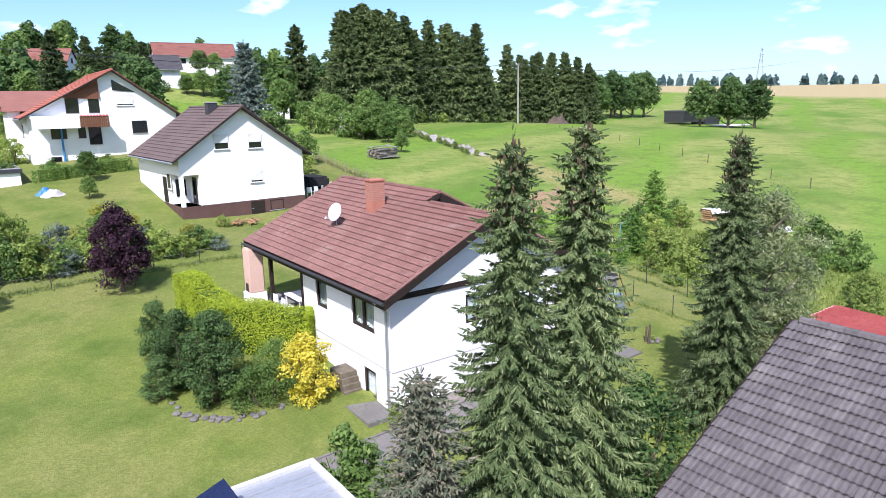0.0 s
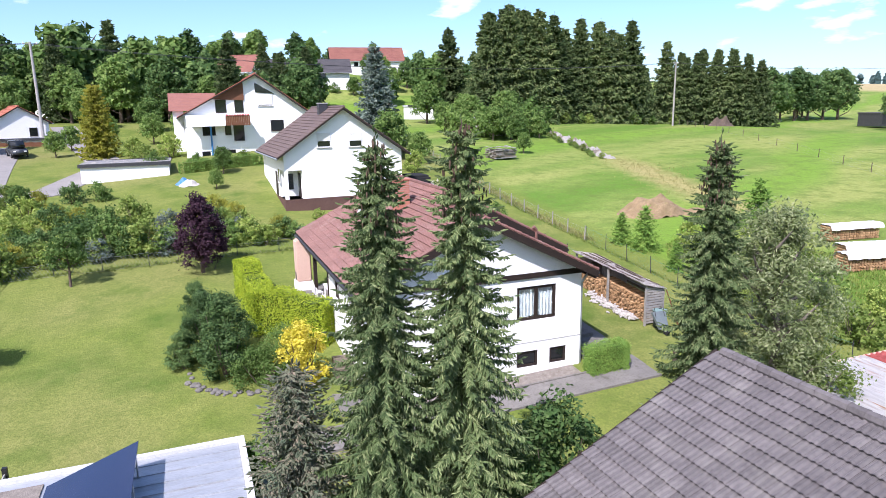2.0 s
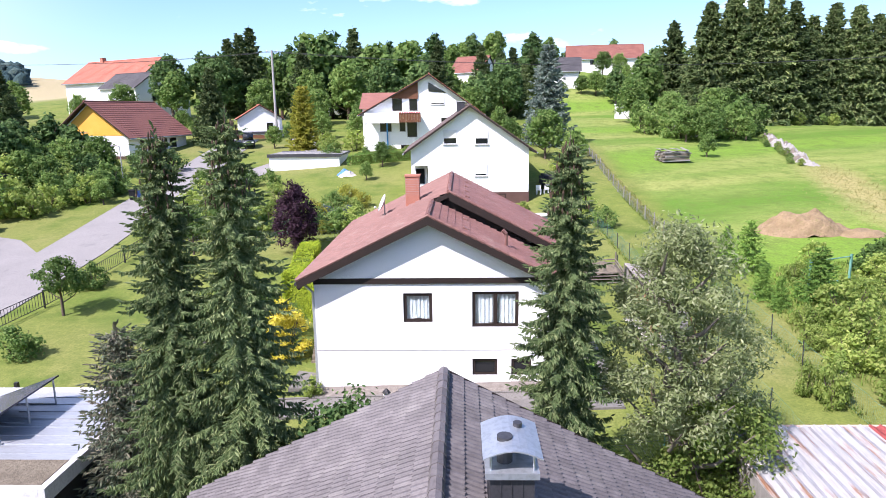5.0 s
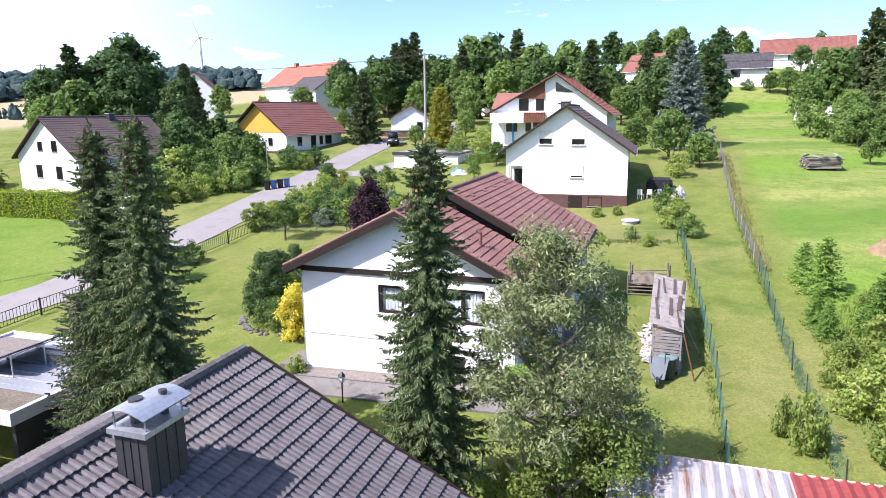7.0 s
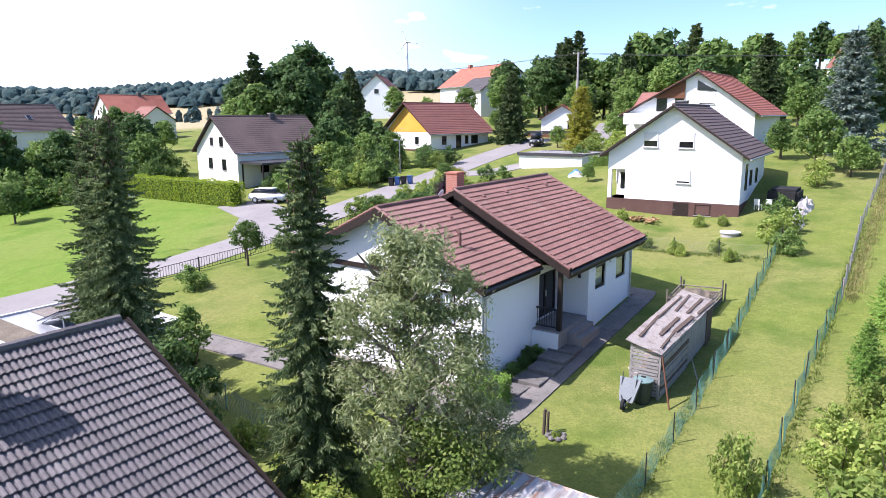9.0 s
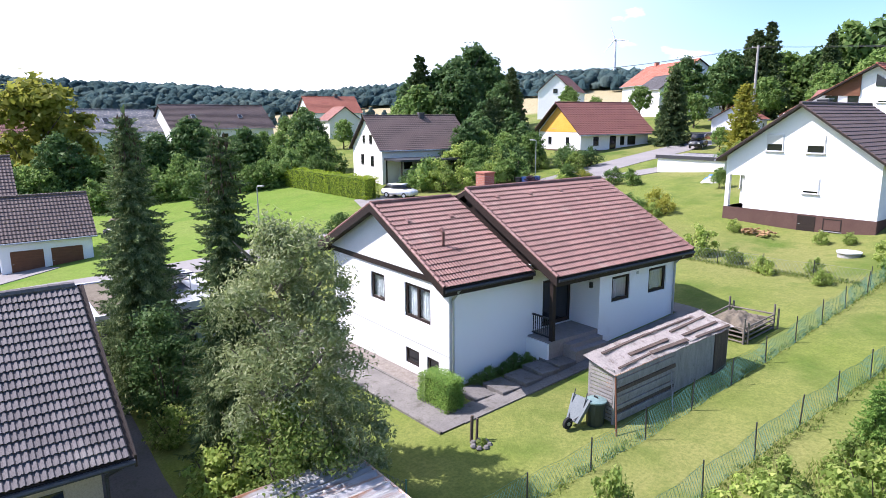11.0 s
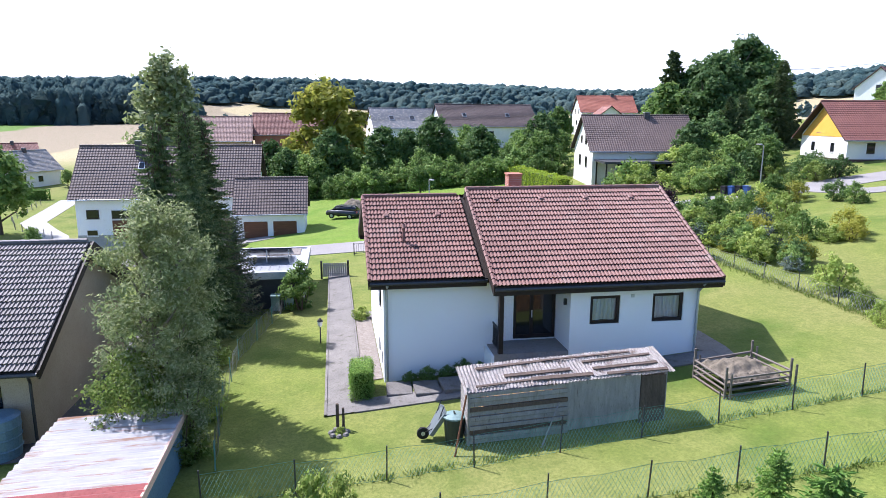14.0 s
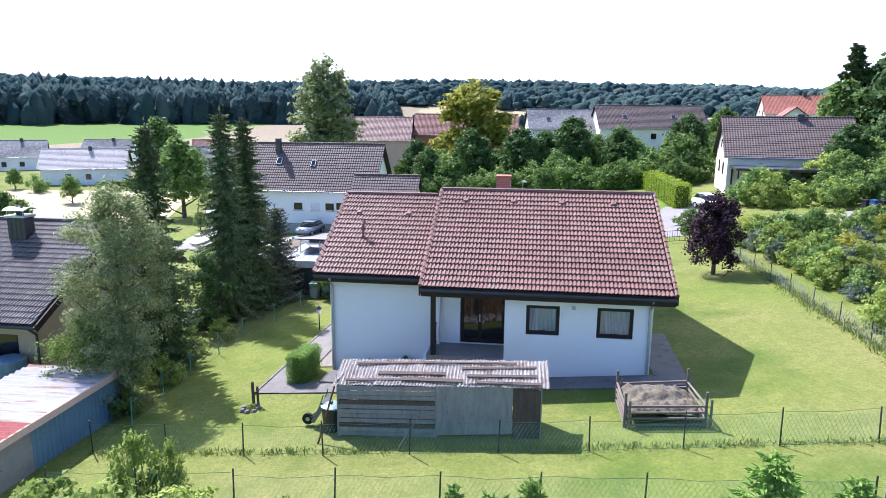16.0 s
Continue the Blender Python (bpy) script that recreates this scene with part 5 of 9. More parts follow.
# ---------------- neighbouring houses ----------------
# grey-tiled house in front of the bungalow's garden
gr = thing("house", "single-storey house with tan walls and weathered grey tiled roof", "house", (18.0, 0.0, -0.4), 0, "houses")
GA, GS, GN = (17.75, 6.05), -9.5, 8.0
GW, GE = (11.9, 3.0), (23.9, 2.75)
bm = bmesh.new()
prism(bm, [(12.7, GN - 0.7, -1.8), (23.1, GN - 0.7, -1.8), (23.1, GN - 0.7, 2.95), (17.75, GN - 0.7, 5.75), (12.7, GN - 0.7, 3.2)], (0, GS + 1.4 - GN, 0))
part("wall", bm, M["plaster_tan"], gr, "tan plaster walls", True)
bm = bmesh.new()
slab(bm, (GW[0], GN, GW[1]), (GA[0], GN, GA[1]), (GA[0], GS, GA[1]), (GW[0], GS, GW[1]), 0.2)
slab(bm, (GE[0], GS, GE[1]), (GA[0], GS, GA[1]), (GA[0], GN, GA[1]), (GE[0], GN, GE[1]), 0.2)
groof = part("roof", bm, M["dark_wood"], gr, "", True)
TG = M["tile_grey"]
lay((GE[0] + 0.03, GS, GE[1] + 0.02), (0, 1, 0), (GA[0], GS, GA[1] + 0.02), GN - GS, lambda c, r: c >= 36 and r >= 7, TG, groof)
lay((GW[0] - 0.03, GN, GW[1] + 0.02), (0, -1, 0), (GA[0], GN, GA[1] + 0.02), GN - GS, lambda c, r: c < 14 and r >= 10, TG, groof)
ridge_caps(groof, (GA[0], GS, GA[1] + 0.06), (GA[0], GN, GA[1] + 0.06), TG, 0.13)
for e in (GW, GE):
    bm = bmesh.new()
    a, b = Vector((e[0], GN, e[1])), Vector((GA[0], GN, GA[1]))
    prism(bm, [a - Vector((0, 0, 0.28)), b - Vector((0, 0, 0.28)), b + Vector((0, 0, 0.05)), a + Vector((0, 0, 0.05))], (0, 0.06, 0))
    part("verge_board", bm, M["dark_wood"], groof, "", True)
    bm = bmesh.new()
    x = e[0] + (0.06 if e is GE else -0.06)
    tube(bm, (x, GS, e[1] - 0.1), (x, GN, e[1] - 0.1), 0.08, None, 8)
    part("gutter", bm, M["dark_metal"], gr, "", True)
part("window", boxes((23.08, 5.2, 0.9, 23.13, 6.4, 2.0)), M["pane"], gr, "dark window", True)
bm = bmesh.new()
tube(bm, (23.96, 7.7, 2.6), (23.2, 7.4, 2.1), 0.055)
tube(bm, (23.2, 7.4, 2.1), (23.2, 7.4, -0.3), 0.055)
part("downpipe", bm, M["dark_metal"], gr, "", True)
gch = part("chimney", boxes((18.55, 3.1, 4.6, 19.2, 4.0, 6.42)), M["dark_metal"], gr, "chimney clad in dark metal sheets", True)
for i in range(3):
    part("seam", boxes((18.70 + i * 0.16, 3.085, 4.7, 18.715 + i * 0.16, 4.015, 6.41)), M["dark_metal"], gch, "", True)
for i in range(3):
    part("seam", boxes((18.535, 3.3 + i * 0.24, 4.7, 19.215, 3.315 + i * 0.24, 6.41)), M["dark_metal"], gch, "", True)
part("chimney_plate", boxes((18.48, 3.02, 6.422, 19.27, 4.08, 6.52)), M["zinc"], gch, "zinc cover plate", True)
bm = bmesh.new()
prev = None
for i in range(9):
    f = i / 8
    x = 18.44 + 0.87 * f
    z = 6.77 + 0.13 * math.sin(f * math.pi)
    row = [bm.verts.new(p) for p in ((x, 2.98, z), (x, 4.12, z), (x, 4.12, z - 0.02), (x, 2.98, z - 0.02))]
    if prev:
        for k in range(4):
            bm.faces.new((prev[k], prev[(k + 1) % 4], row[(k + 1) % 4], row[k]))
    prev = row
part("chimney_hood", bm, M["zinc"], gch, "arched zinc hood", True)
for x in (18.56, 19.19):
    for y in (3.12, 3.98):
        part("hood_leg", tube(bmesh.new(), (x, y, 6.52), (x, y, 6.80), 0.018, None, 5), M["zinc"], gch, "", True)
for x, y, r, top in ((18.78, 3.4, 0.12, 6.93), (19.0, 3.78, 0.07, 6.95)):
    part("flue", tube(bmesh.new(), (x, y, 6.52), (x, y, top), r, None, 12), M["dark_metal"], gch, "", True)

nb = gable_house("house", "white two-storey house with dark brown tiled saddle roof", 19.0, 58.3, 0, 10.5, 11.6, 4.5, 8.35, 12.0, M["plaster"], M["roof_brown"],
                 [("S", -1.75, 4.3, 1.2, 1.25, 0.55), ("S", 1.05, 4.25, 1.2, 1.25, 0.55), ("S", 0.98, 1.45, 1.1, 1.1, 0.8), ("S", 2.6, -1.0, 1.2, 0.85, -1), ("E", -3.6, 1.0, 0.9, 2.0, -1), ("E", -1.4, 1.2, 1.0, 1.2, -1), ("E", 1.5, 1.2, 1.0, 1.2, -1), ("W", 3.0, 1.2, 1.0, 1.3, 0)],
                 [(-0.6, -1.0, 0.8, 0.5, M["dark_metal"])], M["plinth_brown"], 0.0, 0.6, doors=[("S", 0.9, -1.25, 1.2, 1.15, M["dark_wood"]), ("W", 1.9, 0.05, 0.95, 2.1, M["dark_wood"])], porch=(1.5, 2.4, 2.45))
part("porch_post", boxes((-5.24, -5.79, 0.002, -4.94, -5.49, 2.448)), M["plaster"], nb, "white porch pillar")
pd = part("door", boxes((-3.80, -5.1, 0.05, -3.752, -4.1, 2.15)), M["dark_wood"], nb, "dark wooden front door with a glass light")
part("pane", boxes((-3.812, -4.85, 0.5, -3.802, -4.35, 1.95)), M["pane"], pd)
part("porch_window", boxes((-4.9, -3.452, 0.6, -4.1, -3.402, 2.0)), M["pane"], nb, "dark window behind the porch")
nb.matrix_basis = pose(18.75, 58.75, 4.5, 0, 0, 2.0)

h3 = gable_house("house", "large white house with red tiled roof and wooden balcony", 13.3, 82.0, 0, 14.2, 16.0, 6.4, 11.6, 16.0, M["plaster"], M["roof_red"],
                 [("S", 3.2, 3.2, 1.5, 1.3, -1), ("S", 2.0, 6.1, 1.7, 1.3, 0.85), ("S", -4.5, 2.9, 1.4, 1.3, -1), ("S", -2.4, 2.9, 0.7, 1.4, -1), ("S", -1.2, 2.2, 1.2, 2.1, -1), ("S", -5.0, 0.2, 0.9, 0.9, -1), ("S", -2.2, 0.3, 0.9, 0.9, -1), ("S", -1.0, 5.4, 1.0, 1.7, -1), ("S", -3.0, 5.4, 1.2, 1.5, -1), ("W", 2.0, 3.0, 1.1, 1.3, -1), ("W", -3.0, 3.0, 1.1, 1.3, -1), ("W", 0.0, 0.2, 0.9, 0.9, -1)],
                 [], None, 0, 0.7, ridge_x=1.0)
part("balcony_slab", boxes((6.4, 72.4, 11.35, 13.0, 74.05, 11.55)), M["plaster"], h3, "", True)
part("balcony_front", boxes((6.4, 72.35, 10.35, 10.6, 72.5, 11.6)), M["plaster"], h3, "", True)
for i in range(14):
    part("balcony_board", boxes((10.65 + i * 0.19, 72.3, 10.4, 10.82 + i * 0.19, 72.36, 11.5)), M["brown_wood"], h3, "", True)
bm = bmesh.new()
prism(bm, [(9.4, 73.85, 13.35), (12.9, 73.85, 13.2), (12.9, 73.85, 15.4)], (0, 0.1, 0))
part("gable_cladding", bm, M["brown_wood"], h3, "brown boarded gable", True)
bm = bmesh.new()
prism(bm, [(14.2, 73.92, 14.1), (16.4, 73.92, 13.9), (14.2, 73.92, 15.2)], (0, 0.05, 0))
part("gable_window", bm, M["pane"], h3, "", True)
bm = bmesh.new()
prism(bm, [(4.6, 80.0, 12.1), (4.6, 87.4, 12.1), (4.6, 83.7, 14.3)], (5.6, 0, 0))
part("wing_roof", bm, M["roof_dull"], h3, "dull red tiled cross gable", True)
part("wing_wall", boxes((5.0, 80.4, 6.0, 6.19, 87.0, 12.09)), M["plaster"], h3, "", True)
for i in range(9):
    part("geranium", lathe(bmesh.new(), [(0.05, 0.0), (0.14, 0.06), (0.1, 0.16), (0.02, 0.2)], 6, (10.8 + i * 0.29, 72.33, 11.46)), M["tin_red"], h3, "red balcony flowers", True)
bm = bmesh.new()
tube(bm, (9.0, 73.8, 6.4), (9.0, 73.8, 11.3), 0.1)
part("downpipe", bm, M["blue_pipe"], h3, "bright blue downpipe", True)
bm = bmesh.new()
prism(bm, [(16.6, 80, 13.9), (19.4, 80, 12.2), (19.4, 84, 12.2), (16.6, 84, 13.9)], (0.05, 0, 0.12))
part("solar_panel", bm, M["panel"], h3, "", True)
h3.location.y += 3.2

gable_house("house", "long white house with dark grey tiled roof", -34.3, -0.5, 0, 9.6, 19.0, -2.0, 2.9, 7.8, M["plaster"], M["roof_brown"],
            [("E", -7.8, 2.2, 1.3, 1.0, -1), ("E", -4.9, 2.2, 1.9, 0.9, -1), ("E", 0.2, 2.0, 1.2, 1.0, 0), ("E", 2.4, 2.0, 1.2, 1.0, 0.9), ("E", 5.8, 2.2, 1.5, 0.8, -1), ("E", -8.0, 0.2, 1.2, 0.8, 0), ("N", 0.0, 4.0, 1.0, 1.2, 0), ("E", 4.2, 2.0, 1.2, 1.0, 0)],
            [(1.0, -3.5, 0.6, 0.7, M["dark_metal"])], M["plinth_grey"], 0.4, 0.6, doors=[("E", -4.9, -0.1, 1.9, 2.1, M["brown_wood"]), ("E", 6.0, -0.1, 1.8, 2.1, M["brown_wood"])], skylights=[(2.2, -3.0, 1.0, 0.7), (2.4, 1.5, 1.0, 0.6)])
gable_house("garage", "low white double garage with brown doors and grey tiled roof", -29.0, 11.0, 0, 6.4, 7.2, -2.1, 1.2, 4.4, M["plaster"], M["roof_brown"], [], [], None, 0, 0.4, doors=[("E", -1.6, 0, 2.5, 2.2, M["brown_wood"]), ("E", 1.5, 0, 2.5, 2.2, M["brown_wood"])], group="")

h5 = gable_house("house", "cream house with dark brown tiled saddle roof", -37.5, 58.0, -8, 10.5, 13.5, 3.4, 7.4, 11.5, M["plaster_cream"], M["roof_brown"],
            [("S", -1.0, 4.6, 0.8, 1.0, -1), ("S", 1.5, 4.5, 0.9, 1.2, -1), ("S", -1.6, 1.6, 1.0, 1.4, -1), ("S", 1.9, 1.5, 1.0, 1.4, -1), ("E", -3.0, 1.2, 1.2, 1.3, -1), ("E", 2.0, 1.2, 1.2, 1.3, -1)],
            [(0.3, 1.5, 0.7, 0.5, M["dark_metal"])], None, 0, 0.5)
part("carport_roof", boxes((4.9, -6.5, 2.5, 10.4, 3.0, 2.75)), M["dark_metal"], h5, "flat dark carport roof")
for p in ((10.1, -6.2), (10.1, 2.7), (5.4, -6.2)):
    part("carport_post", boxes((p[0] - 0.08, p[1] - 0.08, -1.2, p[0] + 0.08, p[1] + 0.08, 2.5)), M["dark_wood"], h5)
gable_house("house", "white house with orange boarded gable and red-brown roof", -29.8, 88.0, -9, 10.5, 13.5, 6.2, 9.3, 13.4, M["plaster"], M["roof_maroon"],
            [("S", -1.2, 3.4, 1.0, 1.3, 0), ("S", 2.2, 0.9, 1.0, 1.3, 0), ("S", -2.2, 0.9, 1.0, 1.3, 0), ("E", -3.8, 0.9, 1.0, 1.3, -1), ("E", -0.5, 0.3, 1.2, 2.0, -1), ("E", 3.3, 0.9, 1.6, 1.3, -1), ("E", 1.4, 0.9, 0.8, 1.3, -1)],
            [], M["plinth_brown"], 0.2, 0.9, gable_mat=M["plaster_yellow"])
gable_house("house", "small white bungalow with red roof", -16.5, 108.0, 20, 7, 8, 8.0, 10.9, 13.0, M["plaster"], M["roof_red"], [("S", 1.5, 1.0, 1.0, 1.2, -1), ("E", 0.0, 1.0, 1.0, 1.2, -1)], [], None, 0, 0.4)
gable_house("barn", "white barn with large orange-red roof", -63.0, 156.0, 62, 14, 27, 15.0, 19.6, 24.6, M["plaster"], M["roof_red"], [("S", 0, 5.0, 1.2, 1.2, -1)], [(0, 8, 1.0, 1.0, M["brick"])], None, 0, 0.6, group="")
gable_house("house", "grey-roofed white annex beside the barn", -53.0, 140.0, 62, 9, 12, 13.5, 17.5, 20.5, M["plaster"], M["roof_dark"], [("S", 0, 1.2, 1.2, 1.2, -1)], [], None, 0, 0.4)
gable_house("house", "far house with maroon roof", -95.0, 150.0, 30, 10, 16, 14.0, 18.5, 23.0, M["plaster"], M["roof_maroon"], [("S", 0, 4.0, 1.2, 1.2, -1)], [], None, 0, 0.4)
gable_house("house", "white farmhouse with orange-red roof", -129.0, 92.0, -6, 10, 15, 8.0, 13.0, 17.2, M["plaster"], M["roof_red"], [("S", -2, 4.5, 1.0, 1.3, -1), ("S", 2, 4.5, 1.0, 1.3, -1), ("E", -4, 1.5, 1.0, 1.3, -1), ("E", 0, 1.5, 1.0, 1.3, -1), ("S", 0, 1.5, 1.2, 1.3, -1)], [(0, 2, 0.8, 0.8, M["dark_metal"])], None, 0, 0.4)
gable_house("house", "far house with brown roof", -108.0, 84.0, 80, 8, 9, 8.0, 11.0, 14.0, M["plaster_cream"], M["roof_maroon"], [("S", 0, 1.5, 1.0, 1.3, -1)], [], None, 0, 0.4)
gable_house("barn", "long farm building with grey-brown roof", -112.0, 54.0, 8, 11, 24, 5.0, 9.5, 14.3, M["plaster_cream"], M["roof_brown"], [("E", 0, 2, 1.2, 1.2, -1)], [], None, 0, 0.4, group="", skylights=[(3, -6, 1.2, 1.0), (3, 5, 1.2, 1.0)])
gable_house("house", "farmhouse with pale roof and skylights", -114.0, 34.0, 8, 11, 15, 5.0, 9.0, 13.3, M["plaster"], M["felt"], [("E", 0, 2, 1.2, 1.2, -1)], [], None, 0, 0.4, skylights=[(3, -3, 1.5, 1.2), (3, 2, 1.5, 1.2)])
gable_house("barn", "low brick barn with maroon roof", -112.0, 12.0, 5, 10, 24, 4.0, 7.6, 12.0, M["brick"], M["roof_maroon"], [("E", 0, 2, 1.2, 1.2, -1)], [], None, 0, 0.4, group="")
gable_house("barn", "old barn with worn pale red roof", -104.0, -10.0, 4, 11, 20, 2.4, 6.4, 11.2, M["plaster_pink"], M["roof_worn"], [], [(0, -4, 0.9, 0.8, M["brick"])], None, 0, 0.4, group="")
for i, (x, y, rz, w, l, c) in enumerate(((-106, -60, 20, 10, 15, "felt"), (-91, -73, 25, 10, 17, "corrugated"), (-110, -50, 60, 9, 12, "felt"), (-132, -62, 30, 10, 12, "roof_maroon"), (-122, -88, 10, 10, 13, "felt"), (-112, -108, 35, 11, 13, "felt"), (-86, -104, 30, 10, 12, "roof_dark"))):
    g = gz(x, y)
    gable_house("house", "white village house with grey roof" if c != "roof_maroon" else "white village house with maroon roof", x, y, rz, w, l, g, g + 3.6, g + 7.4, M["plaster_cream"] if i in (0, 2) else M["plaster"], M[c], [("E", -3, 1.0, 1.1, 1.2, -1), ("E", 1, 1.0, 1.1, 1.2, -1), ("S", 0, 4.0, 1.0, 1.2, -1)], [(0.3, 1, 0.7, 0.7, M["dark_metal"])], None, 0, 0.5)
gable_house("house", "grey-roofed bungalow on the rise", 41.0, 196.0, 82, 11, 24, 19.5, 22.8, 26.4, M["plaster"], M["roof_dark"], [("W", -6, 0.8, 1.4, 1.4, -1), ("W", 4, 0.8, 2.4, 2.0, -1), ("S", 0, 0.8, 1.2, 1.2, -1)], [(0.3, 3, 0.8, 0.7, M["dark_metal"])], None, 0, 0.8, skylights=[(-2.5, 2, 1.2, 0.9)])
gable_house("house", "white house with red-brown roof behind the bungalow", 66.0, 222.0, 82, 11, 24, 24.5, 28.0, 32.3, M["plaster"], M["roof_maroon"], [("W", -4, 1.5, 1.4, 1.4, -1), ("W", 4, 1.5, 1.4, 1.4, -1)], [], None, 0, 0.6)
gable_house("house", "far white house with steep roof", 22.0, 190.0, 60, 9, 10, 19.0, 22.5, 26.8, M["plaster"], M["roof_maroon"], [("S", 0, 4.5, 1.0, 1.2, -1)], [], None, 0, 0.4)
gable_house("house", "far white house with dark solar roof", -18.0, 172.0, 40, 10, 13, 17.0, 21.5, 26.0, M["plaster"], M["roof_dark"], [("S", 0, 4.5, 1.0, 1.2, -1)], [], None, 0, 0.4)


def flat_box(name, label, category, x0, y0, x1, y1, zt, wall_mat, roof_mat, depth=3.0, over=0.15, rz=0.0, door=None):
    cx, cy = (x0 + x1) / 2, (y0 + y1) / 2
    t = thing(name, label, category, (cx, cy, zt - 2.6), rz)
    a, b = (x1 - x0) / 2, (y1 - y0) / 2
    part("wall", boxes((-a, -b, -0.8, a, b, 2.38)), wall_mat, t)
    r = part("roof", boxes((-a - over, -b - over, 2.384, a + over, b + over, 2.6)), roof_mat, t)
    for y0, y1 in ((-b - over - 0.03, -b - over - 0.002), (b + over + 0.002, b + over + 0.03)):
        part("roof_edge", boxes((-a - over - 0.03, y0, 2.3, a + over + 0.03, y1, 2.66)), M["dark_metal"], r)
    if door:
        part("door", boxes((-a + 0.3, -b - 0.05, -0.2, a - 0.3, -b - 0.005, 2.1)), door, t)
    return t


flat_box("garage", "low white flat-roofed garage block", "garage", -3.6, 68.5, 4.4, 74.5, 7.1, M["plaster"], M["felt"], rz=0)
flat_box("garage", "double garage with brown doors", "garage", -21.0, 101.5, -11.5, 107.0, 8.8, M["plaster_cream"], M["felt"], rz=0, door=M["brown_wood"])
# black front plates stand in for the shade inside the open shelter
flat_box("shed", "dark open field shelter on the pasture", "shed", 170.5, 113, 181, 119.5, 9.0, M["dark_metal"], M["roof_dark"], door=M["black_iron"])
flat_box("shed", "lower lean-to of the field shelter", "shed", 181.4, 112.5, 188.5, 117.5, 8.0, M["dark_metal"], M["roof_dark"], door=M["black_iron"])
flat_box("shed", "small white garden shed", "shed", 49, 125.5, 55, 129, 12.6, M["white_plastic"], M["white_tarp"])
flat_box("shed", "grey garden hut half covered with vines", "shed", 50.5, 92, 56, 96, 10.4, M["plinth_grey"], M["white_tarp"])

# carport with felt roof and tilted solar panel
cp = thing("carport", "flat carport with grey felt roof and pale membrane edge", "carport", (3.2, 12.6, -0.9), 0)
part("roof", boxes((-0.6, 9.9, 1.75, 6.9, 16.0, 1.95)), M["sheet_roof"], cp, "pale grey sheet roof", True)
for i in range(8):
    part("seam", boxes((3.2, 11.7 + i * 0.55, 1.951, 6.88, 11.73 + i * 0.55, 1.975)), M["sheet_roof"], cp, "", True)
bm = boxes((-0.5, 12.7, 1.951, 1.75, 15.6, 1.99))
part("gravel_bed", bm, M["gravel_brown"], cp, "brown gravel bed", True)
part("gravel_bed", boxes((-0.5, 10.0, 1.951, 6.8, 11.3, 1.99)), M["soil"], cp, "mossy brown gravel bed", True)
part("lower_roof", boxes((-1.2, 6.0, 1.5, 6.4, 9.6, 1.7)), M["white_plastic"], cp, "white flat roof over the parking bay", True)
for x, y in ((-0.9, 6.3), (6.1, 6.3), (-0.9, 9.3), (6.1, 9.3)):
    part("post", boxes((x - 0.08, y - 0.08, -1.6, x + 0.08, y + 0.08, 1.496)), M["dark_wood"], cp, "", True)
part("wall", boxes((6.72, 9.95, -1.6, 6.9, 15.74, 1.74)), M["dark_metal"], cp, "dark boarded wall", True)
for e in ((-0.8, 9.7, 1.6, -0.605, 16.2, 2.05), (6.905, 9.7, 1.6, 7.1, 16.2, 2.05), (-0.6, 16.005, 1.6, 6.9, 16.2, 2.05), (-0.6, 9.7, 1.6, 6.9, 9.895, 2.05)):
    part("roof_edge", boxes(e), M["membrane"], cp, "pale sheet-metal edge", True)
for x, y in ((-0.4, 10.1), (-0.4, 15.6)):
    part("post", boxes((x - 0.1, y - 0.1, -1.6, x + 0.1, y + 0.1, 1.745)), M["dark_wood"], cp, "", True)
part("wall", boxes((-0.5, 15.75, -1.6, 6.8, 15.95, 1.74)), M["plinth_grey"], cp, "", True)
sp = thing("solar_panel", "tilted dark solar panel on a metal stand", "solar panel", (3.4, 13.8, 1.96), 0)
bm = bmesh.new()
prism(bm, [(1.9, 12.0, 2.05), (4.25, 12.0, 2.9), (4.25, 15.2, 2.9), (1.9, 15.2, 2.05)], (0, 0, 0.06))
part("panel", bm, M["panel"], sp, "", True)
for y in (12.2, 13.6, 15.0):
    bm = tube(bmesh.new(), (4.15, y, 1.96), (4.15, y, 2.86), 0.03, None, 6)
    tube(bm, (2.0, y, 1.98), (4.15, y, 1.98), 0.025, None, 6)
    tube(bm, (2.0, y, 1.98), (4.15, y, 2.84), 0.02, None, 6)
    part("stand", bm, M["zinc"], sp, "", True)

# ---------------- roads and paths ----------------
ribbon("road", [(-30, -30), (-20, -4), (-13.5, 14), (-10.2, 27), (-10.5, 40), (-11.5, 52), (-12.5, 66), (-15, 84), (-17, 100)], 5.2, M["asphalt"], "pale grey asphalt village lane")
ribbon("road", [(-12, 36), (-18, 42), (-26, 45)], 5.0, M["asphalt"], "asphalt driveway of the cream house", lift=0.06)
ribbon("road", [(-13, 64), (-6, 66), (-2, 78), (-6, 96), (-12, 118)], 3.6, M["asphalt"], "narrow lane up to the garages", lift=0.07)
ribbon("path", [(3.0, 8.3), (9.0, 8.4), (15.0, 8.2), (20.0, 8.0), (24.6, 8.0)], 2.9, M["asphalt_dark"], "grey asphalt path along the house wall", lift=0.05)
ribbon("road", [(-17, -2), (-24, 4), (-27, 10)], 7.0, M["asphalt"], "asphalt yard before the garages", lift=0.06)
ribbon("field", [(-40, -47), (-60, -55), (-80, -61)], 38.0, M["straw_field"], "dry straw-coloured mown meadow", "field", 0.04, 2.0)
ribbon("road", [(-24, -12), (-38, -16), (-52, -21.5), (-66, -30), (-90, -33)], 3.6, M["kerb"], "pale farm track beside the meadow", lift=0.06)
